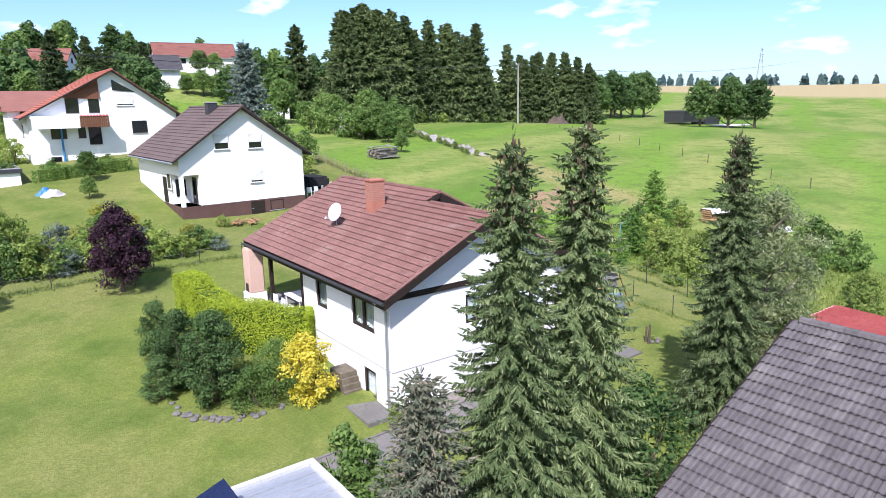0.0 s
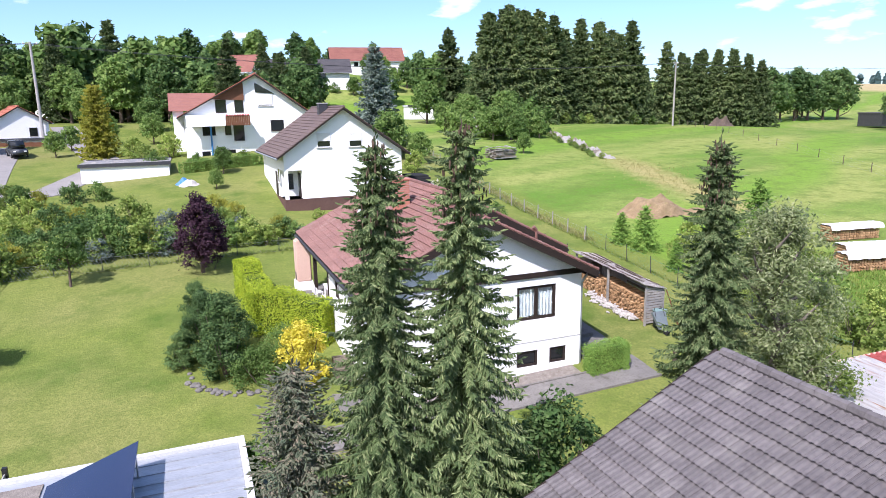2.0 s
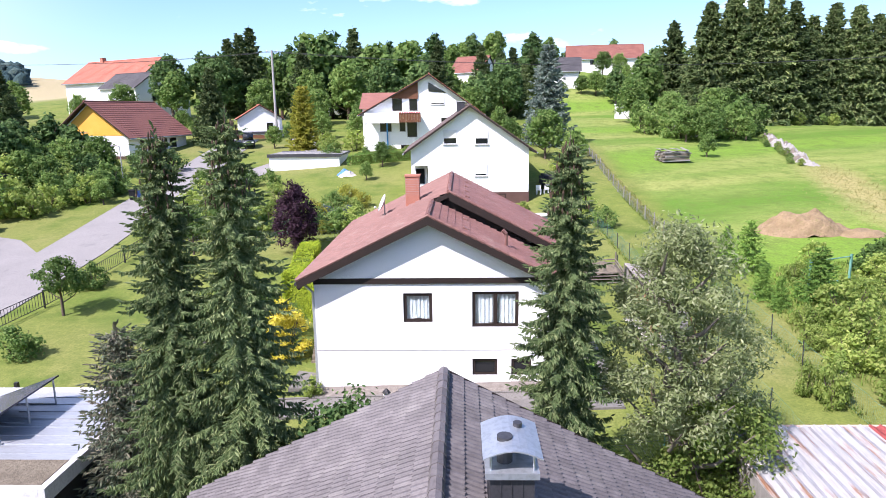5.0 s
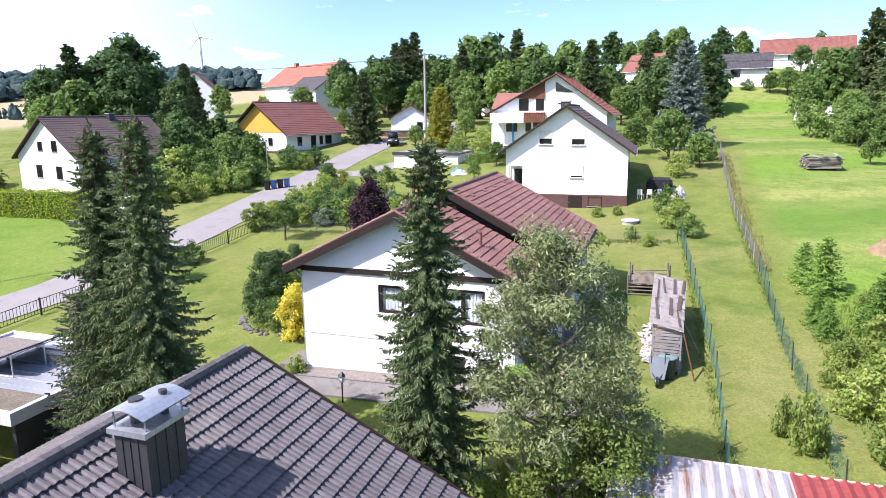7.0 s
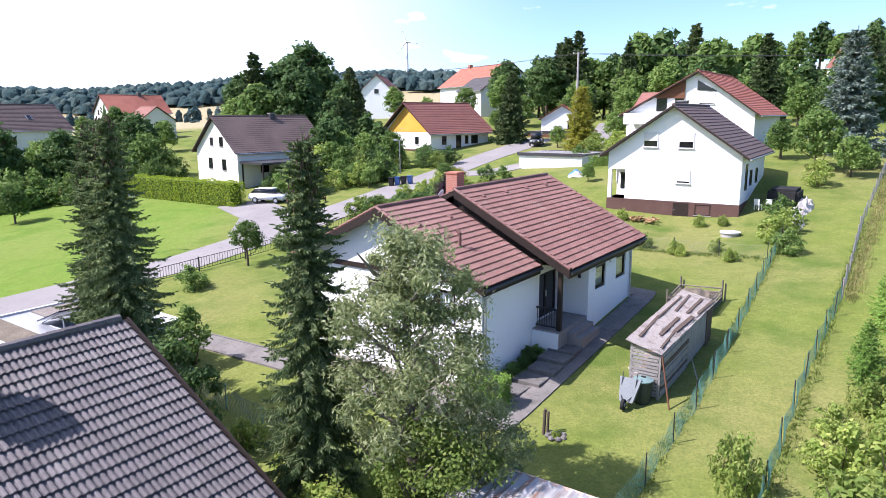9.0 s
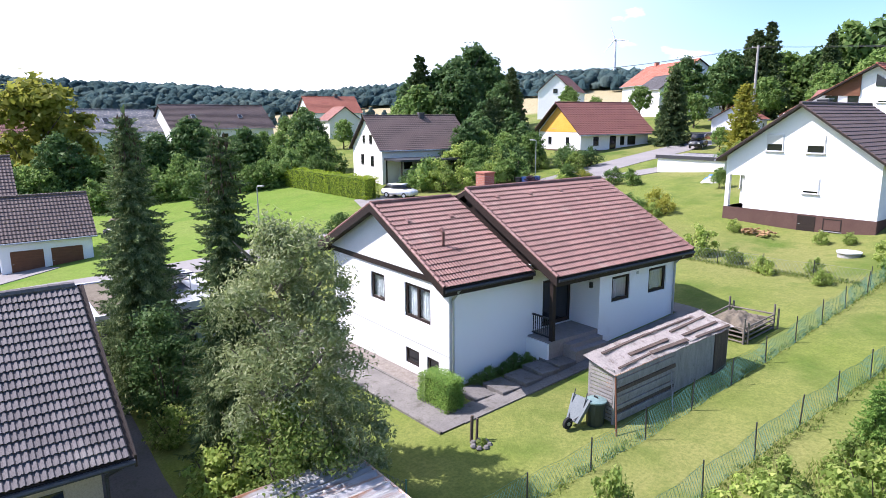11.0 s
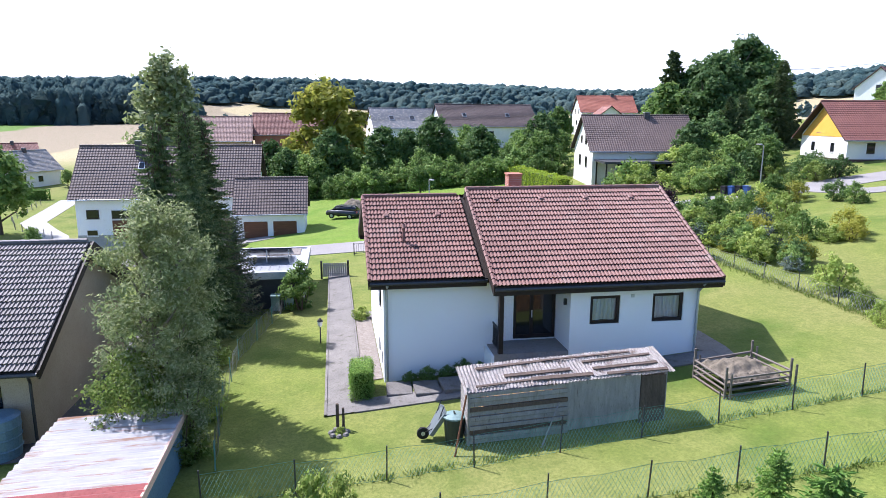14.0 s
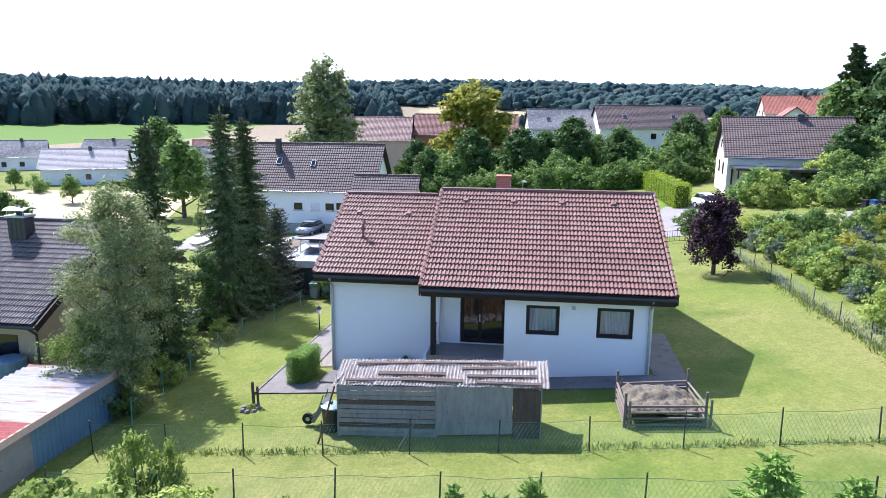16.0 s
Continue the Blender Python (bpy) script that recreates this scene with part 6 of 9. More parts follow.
ribbon("pavement", [(-3.0, 18.1), (4.5, 18.2), (24.3, 18.27)], 1.34, M["paving"], "weathered concrete slab garden path", "path", 0.05, 0.6)
ribbon("pavement", [(23.75, 18.6), (23.75, 24.0), (23.75, 33.4), (18.0, 33.6)], 1.15, M["paving"], "concrete slab path along the house", "path", 0.054, 0.6)

# ---------------- trees and shrubs ----------------
spA = spruce("tall dark green spruce with drooping boughs", 11, 12.1, 1.75, M["needle_dark"], 64, 9, 34, twig=0.30, width=0.056, power=0.66, wild=0.42, hang=1.0, lift=0.06, cones=130, group="garden spruces")
stand(spA, 10.3, 11.2, -0.6)
spB = spruce("tall dark green spruce with cone-laden top", 12, 12.45, 1.75, M["needle_dark"], 64, 9, 34, twig=0.30, width=0.056, power=0.66, wild=0.42, hang=1.0, lift=0.06, cones=130, group="garden spruces")
stand(spB, 12.3, 10.8, -0.6)
spC = spruce("tall slim dark green spruce", 13, 11.4, 1.4, M["needle_dark"], 60, 9, 30, twig=0.30, width=0.056, power=0.62, wild=0.42, hang=1.0, lift=0.06, cones=130, group="garden spruces")
stand(spC, 21.0, 11.7, -0.2)
will = broad_tree("grey-green willow with narrow leaves and bare inner twigs", 21, 8.9, 2.35, 0.1, 34000, 120, M["grey_leaf"], 0.145, 0.34, 0.12, inner=0.35, radius=0.5, limbs=26, bark=M["old_pole"])
stand(will, 24.3, 12.1)
und = shrub("light green leafy shrub under the willow", 22, 3.6, 2.2, 1.8, 14000, 70, M["leaf_light"], 0.115, 0.6)
stand(und, 25.4, 11.6)
wlow = shrub("low grey-green willow shrub beside the taller one", 121, 4.6, 1.5, 1.4, 9000, 60, M["grey_leaf"], 0.13, 0.34, radius=0.4, inner=0.3)
stand(wlow, 26.0, 13.0)
jun = spruce("brownish green columnar juniper", 23, 6.4, 1.5, M["juniper"], 60, 9, 9, name="juniper", twig=0.3, width=0.06, power=0.5, low=0.0)
stand(jun, 8.2, 12.1, -0.5)
rb = shrub("round dark green broadleaf shrub", 24, 3.0, 1.3, 1.2, 4200, 45, M["leaf_mid"], 0.17, 0.6)
stand(rb, 8.1, 15.9, -0.2)
ivy = shrub("dense dark green laurel shrub", 25, 4.4, 1.6, 1.6, 6500, 60, M["leaf_dark"], 0.16, 0.6)
stand(ivy, 15.0, 10.9, -0.2)
pur = broad_tree("small copper-leaved tree with purple crown", 26, 5.2, 1.75, -0.03, 13000, 95, M["purple"], 0.15, 0.6, 0.12, inner=0.35, limbs=6)
stand(pur, 6.5, 39.2)
gold = shrub("bright golden yellow rounded shrub", 27, 2.7, 1.25, 1.15, 6500, 60, M["gold"], 0.12, 0.6)
stand(gold, 10.0, 22.8)
yewA = shrub("dark green upright yew", 28, 3.7, 1.3, 1.25, 15000, 80, M["yew"], 0.13, 0.4, pinch=0.35, inner=0.6)
stand(yewA, 7.0, 24.8)
put(yewA, 6.3, 27.0, 0.85, 1.0, 40)
put(yewA, 6.0, 29.4, 0.66, 1.15, 120)
put(yewA, 5.3, 26.2, 0.6, 0.8, 200)
lowb = shrub("low spreading green shrub", 29, 1.7, 1.5, 1.2, 5000, 50, M["leaf_mid"], 0.10, 0.5)
stand(lowb, 8.4, 23.4)
put(lowb, 9.4, 24.8, 0.9, 1.2, 60)
put(lowb, 7.4, 26.8, 1.0, 1.2, 60)
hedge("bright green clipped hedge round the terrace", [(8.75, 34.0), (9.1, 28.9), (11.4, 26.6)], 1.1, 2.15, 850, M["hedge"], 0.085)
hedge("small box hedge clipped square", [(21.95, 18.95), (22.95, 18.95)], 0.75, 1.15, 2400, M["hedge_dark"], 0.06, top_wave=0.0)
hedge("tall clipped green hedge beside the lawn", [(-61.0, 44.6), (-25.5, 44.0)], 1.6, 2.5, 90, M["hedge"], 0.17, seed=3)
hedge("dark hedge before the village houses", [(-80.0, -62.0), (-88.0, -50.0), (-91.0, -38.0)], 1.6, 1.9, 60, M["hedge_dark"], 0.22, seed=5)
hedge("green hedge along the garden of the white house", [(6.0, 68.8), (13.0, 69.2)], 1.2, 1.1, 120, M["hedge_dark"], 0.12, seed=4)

# templates of trees and shrubs for the gardens beyond
T1 = broad_tree("spreading green garden tree", 31, 8.0, 3.2, 0.1, 3200, 130, M["leaf_mid"], 0.5, 0.75, inner=0.3, radius=0.75, tri=True)
T1.matrix_basis = Matrix.LocRotScale((27.5, 68.0, gz(27.5, 68)), None, (0.7, 0.7, 0.7))
T2 = broad_tree("large dark green deciduous tree", 32, 16.0, 5.6, 0.08, 5200, 190, M["leaf_dark"], 0.82, 0.75, 0.22, inner=0.3, radius=1.2, tri=True)
stand(T2, -55, 80)
T3 = broad_tree("tall pale birch with hanging twigs", 33, 18.0, 3.9, 0.1, 6600, 170, M["grey_leaf"], 0.66, 0.65, 0.2, bark=M["kerb"], inner=0.3, radius=0.95, tri=True)
T3.matrix_basis = Matrix.LocRotScale((-65.0, -8.0, gz(-65, -8)), None, (1.6, 1.6, 1.5))
T4 = broad_tree("yellowish green rounded tree", 34, 13.0, 5.2, 0.1, 5600, 80, M["leaf_yellow"], 0.8, 0.7, inner=0.3, radius=1.4, tri=True)
T4.matrix_basis = Matrix.LocRotScale((-80.0, 17.0, gz(-80, 17)), None, (1.65, 1.65, 1.5))
T5 = broad_tree("tall light green deciduous tree", 35, 15.0, 4.6, 0.06, 5000, 170, M["leaf_mid"], 0.8, 0.75, 0.25, inner=0.3, radius=1.1, tri=True)
T5.matrix_basis = Matrix.LocRotScale((-4.0, 126.0, gz(-4, 126)), None, (0.85, 0.85, 0.8))
T6 = broad_tree("large dark green tree on the rise", 36, 16.0, 5.4, 0.06, 2500, 130, M["leaf_dark"], 1.25, 0.8, 0.2, inner=0.3, radius=1.25, tri=True, limbs=5)
T6.matrix_basis = Matrix.LocRotScale((-30.0, 160.0, gz(-30, 160)), None, (0.9, 0.9, 0.9))
T7 = broad_tree("tall light green tree on the rise", 37, 15.0, 4.6, 0.06, 2300, 120, M["leaf_mid"], 1.2, 0.8, 0.25, inner=0.3, radius=1.1, tri=True, limbs=5)
T7.matrix_basis = Matrix.LocRotScale((2.0, 168.0, gz(2, 168)), None, (0.9, 0.9, 0.9))
B1 = shrub("leafy green garden shrub", 41, 2.4, 1.6, 1.5, 1900, 40, M["leaf_light"], 0.24, 0.7, tri=True)
stand(B1, 3.0, 44.2)
B2 = shrub("light green flowering garden shrub", 42, 2.0, 1.5, 1.4, 1900, 40, M["leaf_light"], 0.22, 0.7, tri=True)
stand(B2, 9.5, 46.0)
B3 = shrub("dense green garden shrub", 43, 2.6, 1.7, 1.6, 1900, 40, M["leaf_mid"], 0.26, 0.7, tri=True)
stand(B3, 1.0, 45.5)
B4 = shrub("dark green rounded garden shrub", 44, 2.2, 1.5, 1.5, 2300, 46, M["leaf_dark"], 0.2, 0.7, tri=True)
stand(B4, -1.5, 47.5)
B5 = shrub("yellow-green bushy garden shrub", 45, 1.8, 1.4, 1.3, 2200, 44, M["leaf_yellow"], 0.18, 0.6, tri=True)
stand(B5, 6.0, 47.0)
B6 = shrub("grey-green feathery garden shrub", 46, 1.9, 1.3, 1.2, 2200, 40, M["needle_blue"], 0.2, 0.4, tri=True)
stand(B6, 4.5, 48.0)
S1 = spruce("dark green forest spruce", 51, 22.5, 6.2, M["needle_far"], 32, 9, 9, twig=1.5, width=0.6, power=0.9, tri=True, wild=0.25, hang=0.6)
stand(S1, 64.5, 111)
S2 = spruce("dark green forest spruce", 52, 19.0, 5.4, M["needle_far"], 30, 9, 9, twig=1.5, width=0.6, power=0.85, tri=True, wild=0.25, hang=0.6)
stand(S2, 92.5, 116)

# garden shrubs and trees beyond the fences
rs = random.Random(7)
for i in range(26):
    put((B1, B4, B5, B3, B6, B2, B3)[i % 7], -3.0 + 17.0 * (i / 25) + rs.uniform(-0.5, 0.5), 43.6 + rs.uniform(0, 2.2), rs.uniform(0.5, 0.9), rs.uniform(0.8, 1.1), rs.uniform(0, 360))
for i in range(14):
    put((B4, B2, B3, B5, B6)[i % 5], rs.uniform(-5.5, 11.0), rs.uniform(46.5, 52.5), rs.uniform(0.45, 0.95), rs.uniform(0.7, 1.2), rs.uniform(0, 360))
for i in range(22):
    put((B2, B4, B3, B1, B5)[i % 5], rs.uniform(-6.6, -0.5), rs.uniform(43.0, 62.0), rs.uniform(0.55, 0.95), rs.uniform(0.8, 1.2), rs.uniform(0, 360))
for i in range(22):
    put((B1, B4, B3, B2, B4)[i % 5], rs.uniform(-30.0, -15.5), rs.uniform(50.0, 72.0), rs.uniform(0.8, 1.6), rs.uniform(0.8, 1.2), rs.uniform(0, 360))
for x, y, s in ((-6.5, 57, 0.5), (9.5, 66.5, 0.5), (-26.5, 60, 0.85), (-24.5, 64.5, 0.95), (-28.5, 64, 1.0), (-22.5, 67.5, 0.9), (-16.0, 55.5, 0.45), (-17.5, 58.5, 0.5), (49, 86, 0.9), (51, 82, 0.8), (47.0, 72.5, 0.5), (52.5, 87.0, 1.0), (-9, 90, 0.6), (-24, 60, 0.75), (-28, 66, 0.7), (-22, 68, 0.55), (24.0, 72, 0.7), (30.5, 66, 0.65), (8.5, 60.8, 0.35)):
    put(T1, x, y, s, 1.0, rs.uniform(0, 360))
for x, y, s in ((2, 76, 0.9), (4.5, 79, 1.1), (0.5, 82, 1.0), (7, 70.8, 0.6), (10, 71, 0.6), (12, 71.5, 0.5), (3, 71, 0.8), (27.5, 51, 0.8), (28.2, 48.5, 0.7), (28, 46, 0.75), (28.5, 62, 0.9), (31, 70, 1.0), (29, 43.5, 0.6)):
    put((B1, B3)[int(x) % 2], x, y, s, 1.0, rs.uniform(0, 360))
for x, y, k, s in ((-29.5, 62, T2, 0.46), (-31, 66, T2, 0.45), (-34, 68, T2, 0.5), (-23.5, 50.5, B3, 1.5), (-20.6, 51, B1, 1.2), (-20.3, 53.6, B2, 1.2), (-17.9, 56.2, B1, 1.1), (-17.5, 59.5, B3, 1.3), (-21.5, 56.5, T1, 0.55), (-25.5, 54, T1, 0.6), (-28, 52.5, T1, 0.5),
                   (-4.8, 33.1, B3, 0.62), (-5.2, 42.2, B1, 0.95), (-2.1, 43.6, B2, 0.9), (-6.6, 46, B2, 0.7), (-6.4, 50, B1, 0.75), (-7, 54, B2, 0.75), (-8, 60, B1, 0.9)):
    put(k, x, y, s, 1.0, rs.uniform(0, 360))
# dark thicket between the white house and the orange-gabled one
for x, y, k, s in ((-36.0, 70.0, T6, 0.52), (-32.5, 66.5, T6, 0.47), (-29.8, 71.0, T6, 0.5), (-26.2, 69.5, T6, 0.42), (-27.0, 65.5, B4, 1.9), (-24.5, 61.5, B4, 1.6), (-30.0, 61.0, B4, 1.8), (-22.0, 64.0, B4, 1.5)):
    put(k, x, y, s, 1.0, rs.uniform(0, 360))
# small plants on the lawns
for x, y, s in ((22.8, 41.6, 0.42), (26.3, 40.9, 0.38), (17.7, 43.4, 0.85), (25.1, 42.9, 0.4), (23.3, 41.2, 0.3), (20.5, 42.6, 0.45), (12.0, 19.3, 0.35), (16.0, 50.4, 0.4), (22.0, 50.6, 0.4), (23.6, 50.9, 0.35)):
    put(B2, x, y, s, 1.1, rs.uniform(0, 360))
round_tree = broad_tree("small round-headed tree by the railing", 61, 3.4, 1.35, 0.3, 3500, 45, M["leaf_mid"], 0.16, 0.6)
stand(round_tree, -4.1, 28.8)
put(round_tree, -0.9, 39.4, 0.95, 1.0, 50)
put(B3, -3.2, 23.6, 0.7, 0.9, 10)

# belt of trees along the meadow to the west
for i in range(30):
    f = i / 29
    k = (T1, T2, T1, T5)[i % 4]
    s = {0: rs.uniform(0.95, 1.35), 1: rs.uniform(0.52, 0.74), 2: rs.uniform(0.95, 1.3), 3: rs.uniform(0.58, 0.8)}[i % 4]
    put(k, -72 + 17 * f + rs.uniform(-3, 4), 4 + 46 * f + rs.uniform(-3, 3), s, 1.0, rs.uniform(0, 360))
for i in range(34):
    put(B3, -68 + 19 * (i / 33) + rs.uniform(-1, 3), 5 + 46 * (i / 33), rs.uniform(1.2, 1.9), 1.0, rs.uniform(0, 360))
for x, y, k, s in ((-46, 30, T1, 0.8), (-57, 78, T6, 1.02), (-54.5, 71.5, T7, 0.9), (-61, 84, T6, 1.1), (-50, 50, T1, 0.9), (-52, 62, T1, 1.0), (-44, 67, T1, 0.9), (-50, 76, T2, 0.85), (-62, 90, T2, 1.15), (-68, 97, T5, 1.35), (-47, 84, T2, 0.7), (-42, 76, T2, 0.55), (-64, 74, T5, 0.8), (-74, 84, T2, 0.85),
                   (-86, 64, T5, 0.8), (-80, 70, T1, 1.1), (-88, 56, T1, 1.0), (-76, 60, T1, 1.0), (-82, 44, T1, 1.0), (-90, 20, T1, 1.0), (-84, 8, T1, 0.9), (-95, 36, T1, 1.1), (-104, 72, T1, 1.0), (-118, 74, T1, 1.1),
                   (-70, -8, T1, 0.9), (-90, -6, T1, 0.85), (-88, 1, T1, 0.8), (-92, -16, T1, 0.75), (-58, -4, T1, 0.8), (-55.5, -30, T5, 1.15), (-64, -57, T1, 0.95), (-76, -79, T1, 0.8), (-95, -57, T5, 1.3), (-74, -72, B3, 1.4), (-108, -40, T1, 0.7), (-108, -62, T1, 1.0), (-100, -80, T1, 0.9), (-40, -50, T1, 0.9), (-36, -44, T1, 0.8), (-78, -24, T1, 0.7), (-100, -28, T1, 0.9), (-130, -60, T1, 1.1), (-42, -20, T1, 0.5)):
    put(k, x, y, s, 1.0, rs.uniform(0, 360))
# trees up the slope to the north
for x, y, k, s in ((-35, 118, T5, 0.75), (-28, 124, T2, 0.8), (-20, 122, T1, 1.4), (-12, 128, T5, 0.85), (4, 122, T2, 0.72), (11, 126, T5, 0.72), (17, 120, T5, 0.7), (-8, 116, T1, 1.2), (1, 112, T1, 1.0), (8, 110, T1, 1.1), (20, 112, T1, 1.2), (26, 118, T2, 0.7), (-18, 112, T1, 1.0), (-26, 110, T1, 1.1),
                   (-40, 128, T2, 0.8), (-48, 124, T1, 1.2), (48, 112, T1, 1.4), (52, 104, T1, 1.1), (56, 99, T1, 0.9), (60, 102, T1, 1.2), (46, 98, T1, 0.9), (54, 92, T1, 0.7), (58, 88, T1, 0.6), (-22, 140, T7, 0.95), (-4, 142, T7, 1.0), (10, 144, T7, 0.85), (22, 140, T6, 0.7),
                   (-72, 128, T5, 0.7), (-84, 112, T1, 1.0), (-50, 112, T1, 0.9), (-43, 104, T1, 0.8), (-38, 98, T1, 0.7), (0, 200, T6, 0.9), (16, 206, T7, 0.9), (-14, 190, T7, 1.0), (-40, 180, T6, 0.9), (84, 200, T7, 0.9), (92, 190, T6, 0.9), (104, 196, T6, 0.9), (-24, 205, T6, 1.0), (28, 215, T7, 0.9), (60, 176, T6, 0.7), (74, 190, T6, 0.9), (34, 176, T6, 0.9), (14, 170, T6, 0.9), (-6, 165, T6, 1.0), (-30, 160, T6, 1.0),
                   (168, 172, T2, 0.8), (176, 172, T2, 0.85), (184, 168, T2, 0.9), (190, 166, T5, 0.9), (198, 160, T2, 0.9), (165, 96, T2, 0.86), (160, 101, T2, 0.8), (170, 91.5, T2, 0.82), (172, 100, T2, 0.8), (158, 137, T2, 0.95), (166, 140, T5, 0.95), (175, 143, T2, 1.0), (184, 146, T2, 0.9), (194, 149, T2, 1.0), (203, 151, T2, 1.05), (190, 155, T5, 0.9), (160, 168, T5, 0.8), (150, 160, T5, 0.7), (228, 126, T2, 0.8)):
    put(k, x, y, s, 1.0, rs.uniform(0, 360))
for x, y in ((-8, 96), (-4, 100), (2, 98), (6, 102), (-24, 100), (-28, 104), (12, 98), (18, 100), (24, 96), (-6, 108)):
    put(T1, x, y, rs.uniform(0.55, 0.85), 1.0, rs.uniform(0, 360))
# dense belt on the rise behind the houses
for i in range(46):
    x, y = -70 + 4.1 * i + rs.uniform(-3, 3), 228 + rs.uniform(-10, 14)
    if i % 2 or x < 30:
        put((T6, T7, T7, T6)[i % 4], x, y, rs.uniform(0.6, 0.95), 1.0, rs.uniform(0, 360))
for x, y, k, s in ((-2, 150, T7, 0.9), (-9, 152, T6, 0.95), (3, 154, S1, 0.7), (8, 158, T7, 0.95), (15, 156, T6, 0.85), (21, 160, T7, 0.8), (28, 162, S1, 0.72), (25, 150, T6, 0.8), (-15, 150, T7, 0.95), (-22, 152, T6, 0.9), (-34, 146, T6, 0.8), (33, 150, S2, 0.7), (36, 165, S1, 0.75),
                   (52, 184, T1, 1.0), (56, 183, T1, 1.3), (60, 182, T1, 1.2), (66, 190, T1, 1.3), (72, 196, T6, 0.65), (78, 200, T6, 0.7), (62, 204, T1, 1.3), (68, 208, T1, 1.2), (33, 190, B3, 1.6), (37, 187, B3, 1.2), (42, 186.5, B1, 1.0), (47, 187, B3, 1.1), (28, 178, T6, 0.6)):
    put(k, x, y, s, 1.0, rs.uniform(0, 360))
for x, y, k, s in ((49.5, 90.5, B3, 1.9), (53.5, 89.5, B1, 1.7), (57.0, 90.5, B3, 2.0), (51.0, 98.5, T1, 1.1), (56.5, 97.5, T1, 1.25), (60.0, 94.0, B3, 2.2), (46.5, 96.0, B3, 1.6)):
    put(k, x, y, s, 1.0, rs.uniform(0, 360))
# skyline behind the white houses
for x, y, k, s in ((-35.9, 135.9, T6, 0.97), (-25.8, 128.7, S2, 0.89), (-25.1, 139.3, T7, 1.02), (-23.7, 149.9, T6, 1.05), (-15.2, 141.6, T7, 1.39), (-11.4, 147.3, T6, 1.39), (-6.8, 153.1, S1, 0.97), (-0.4, 143.7, T7, 1.26), (5.4, 152.2, T7, 1.37), (10.7, 134.4, T6, 0.93), (15.5, 129.4, T7, 0.79), (22.8, 144.1, S1, 0.75), (27.3, 148.8, S2, 0.83), (35.9, 168.0, T6, 1.21), (54.8, 128.3, T7, 0.96), (62.3, 136.4, S2, 1.10)):
    put(k, x, y, s, 1.0, rs.uniform(0, 360))
# spruce groups
for x, y, k, s in ((-19.5, 94.4, S2, 0.62), (-44.6, 84.4, S2, 0.6), (-48.6, 87.4, S2, 0.7), (-24, 130, S1, 0.82), (-30, 134, S1, 0.75), (14, 118, S1, 0.65), (28, 122, S1, 0.6), (-14, 132, S1, 0.7), (-58, 74, S2, 0.9), (-40, 66, S2, 0.45), (-35, 72, S2, 0.5), (-33, 69, S2, 0.5)):
    put(k, x, y, s, 1.0, rs.uniform(0, 360))
# dense spruce shelter along the pasture: two staggered rows, then a smaller group
for x, y, k, s in ((60.0, 109.9, S1, 0.92), (68.6, 112.8, S1, 0.97), (72.6, 114.2, S2, 1.16), (76.4, 115.2, S1, 0.96), (80.2, 116.4, S2, 0.88), (84.0, 117.2, S1, 0.90), (88.3, 116.6, S1, 0.95), (96.3, 116.9, S1, 0.98), (98.9, 119.0, S2, 0.86),
                   (62.0, 115.5, S2, 1.10), (66.5, 117.5, S1, 1.0), (70.8, 119.0, S2, 1.18), (75.0, 120.3, S1, 0.98), (79.0, 121.5, S2, 0.95), (83.0, 122.0, S2, 1.05), (87.0, 122.0, S1, 1.0), (91.0, 121.8, S2, 1.12), (95.0, 122.2, S1, 0.92),
                   (103.4, 121.0, S2, 0.66), (108.2, 119.8, S1, 0.83), (111.8, 117.6, S2, 0.80), (115.7, 116.9, S2, 0.90), (119.2, 115.8, S1, 0.77), (122.6, 114.9, S2, 0.92), (126.0, 113.8, S1, 0.74), (129.2, 113.0, S2, 0.80),
                   (113.8, 121.5, S1, 0.74), (118.0, 120.8, S2, 0.88), (122.4, 119.6, S1, 0.74), (126.8, 118.4, S2, 0.84)):
    put(k, x, y, s, 1.0, rs.uniform(0, 360))
for i in range(14):
    put((B3, B1)[i % 2], 61 + 42 * i / 13 + rs.uniform(-1.5, 1.5), 107.0 + 5.5 * min(1, i / 8) + rs.uniform(-1, 1), rs.uniform(0.45, 0.95), 1.0, rs.uniform(0, 360))
silver = spruce("tall silvery blue spruce", 53, 12.4, 3.4, M["needle_blue"], 36, 9, 9, twig=0.85, width=0.26, power=0.75)
stand(silver, 29.0, 78.0)
cedar = spruce("yellow-green columnar garden conifer", 54, 8.6, 2.2, M["leaf_yellow"], 34, 9, 8, name="conifer", twig=0.6, width=0.2, power=0.55, tri=False)
stand(cedar, -3.6, 86.0, 7.0)
young = spruce("young light green spruce", 55, 4.6, 1.7, M["hedge_dark"], 22, 8, 9, twig=0.4, width=0.1, power=0.8)
stand(young, 43.5, 31.0)
put(young, 34.1, 28.3, 0.42, 1.0, 20)
put(young, 34.2, 26.6, 0.36, 1.1, 80)
put(young, 36.6, 27.6, 0.8, 0.8, 120)
put(young, 35.2, 32.8, 0.75, 0.9, 150)
put(young, 34.6, 34.6, 0.55, 0.9, 190)
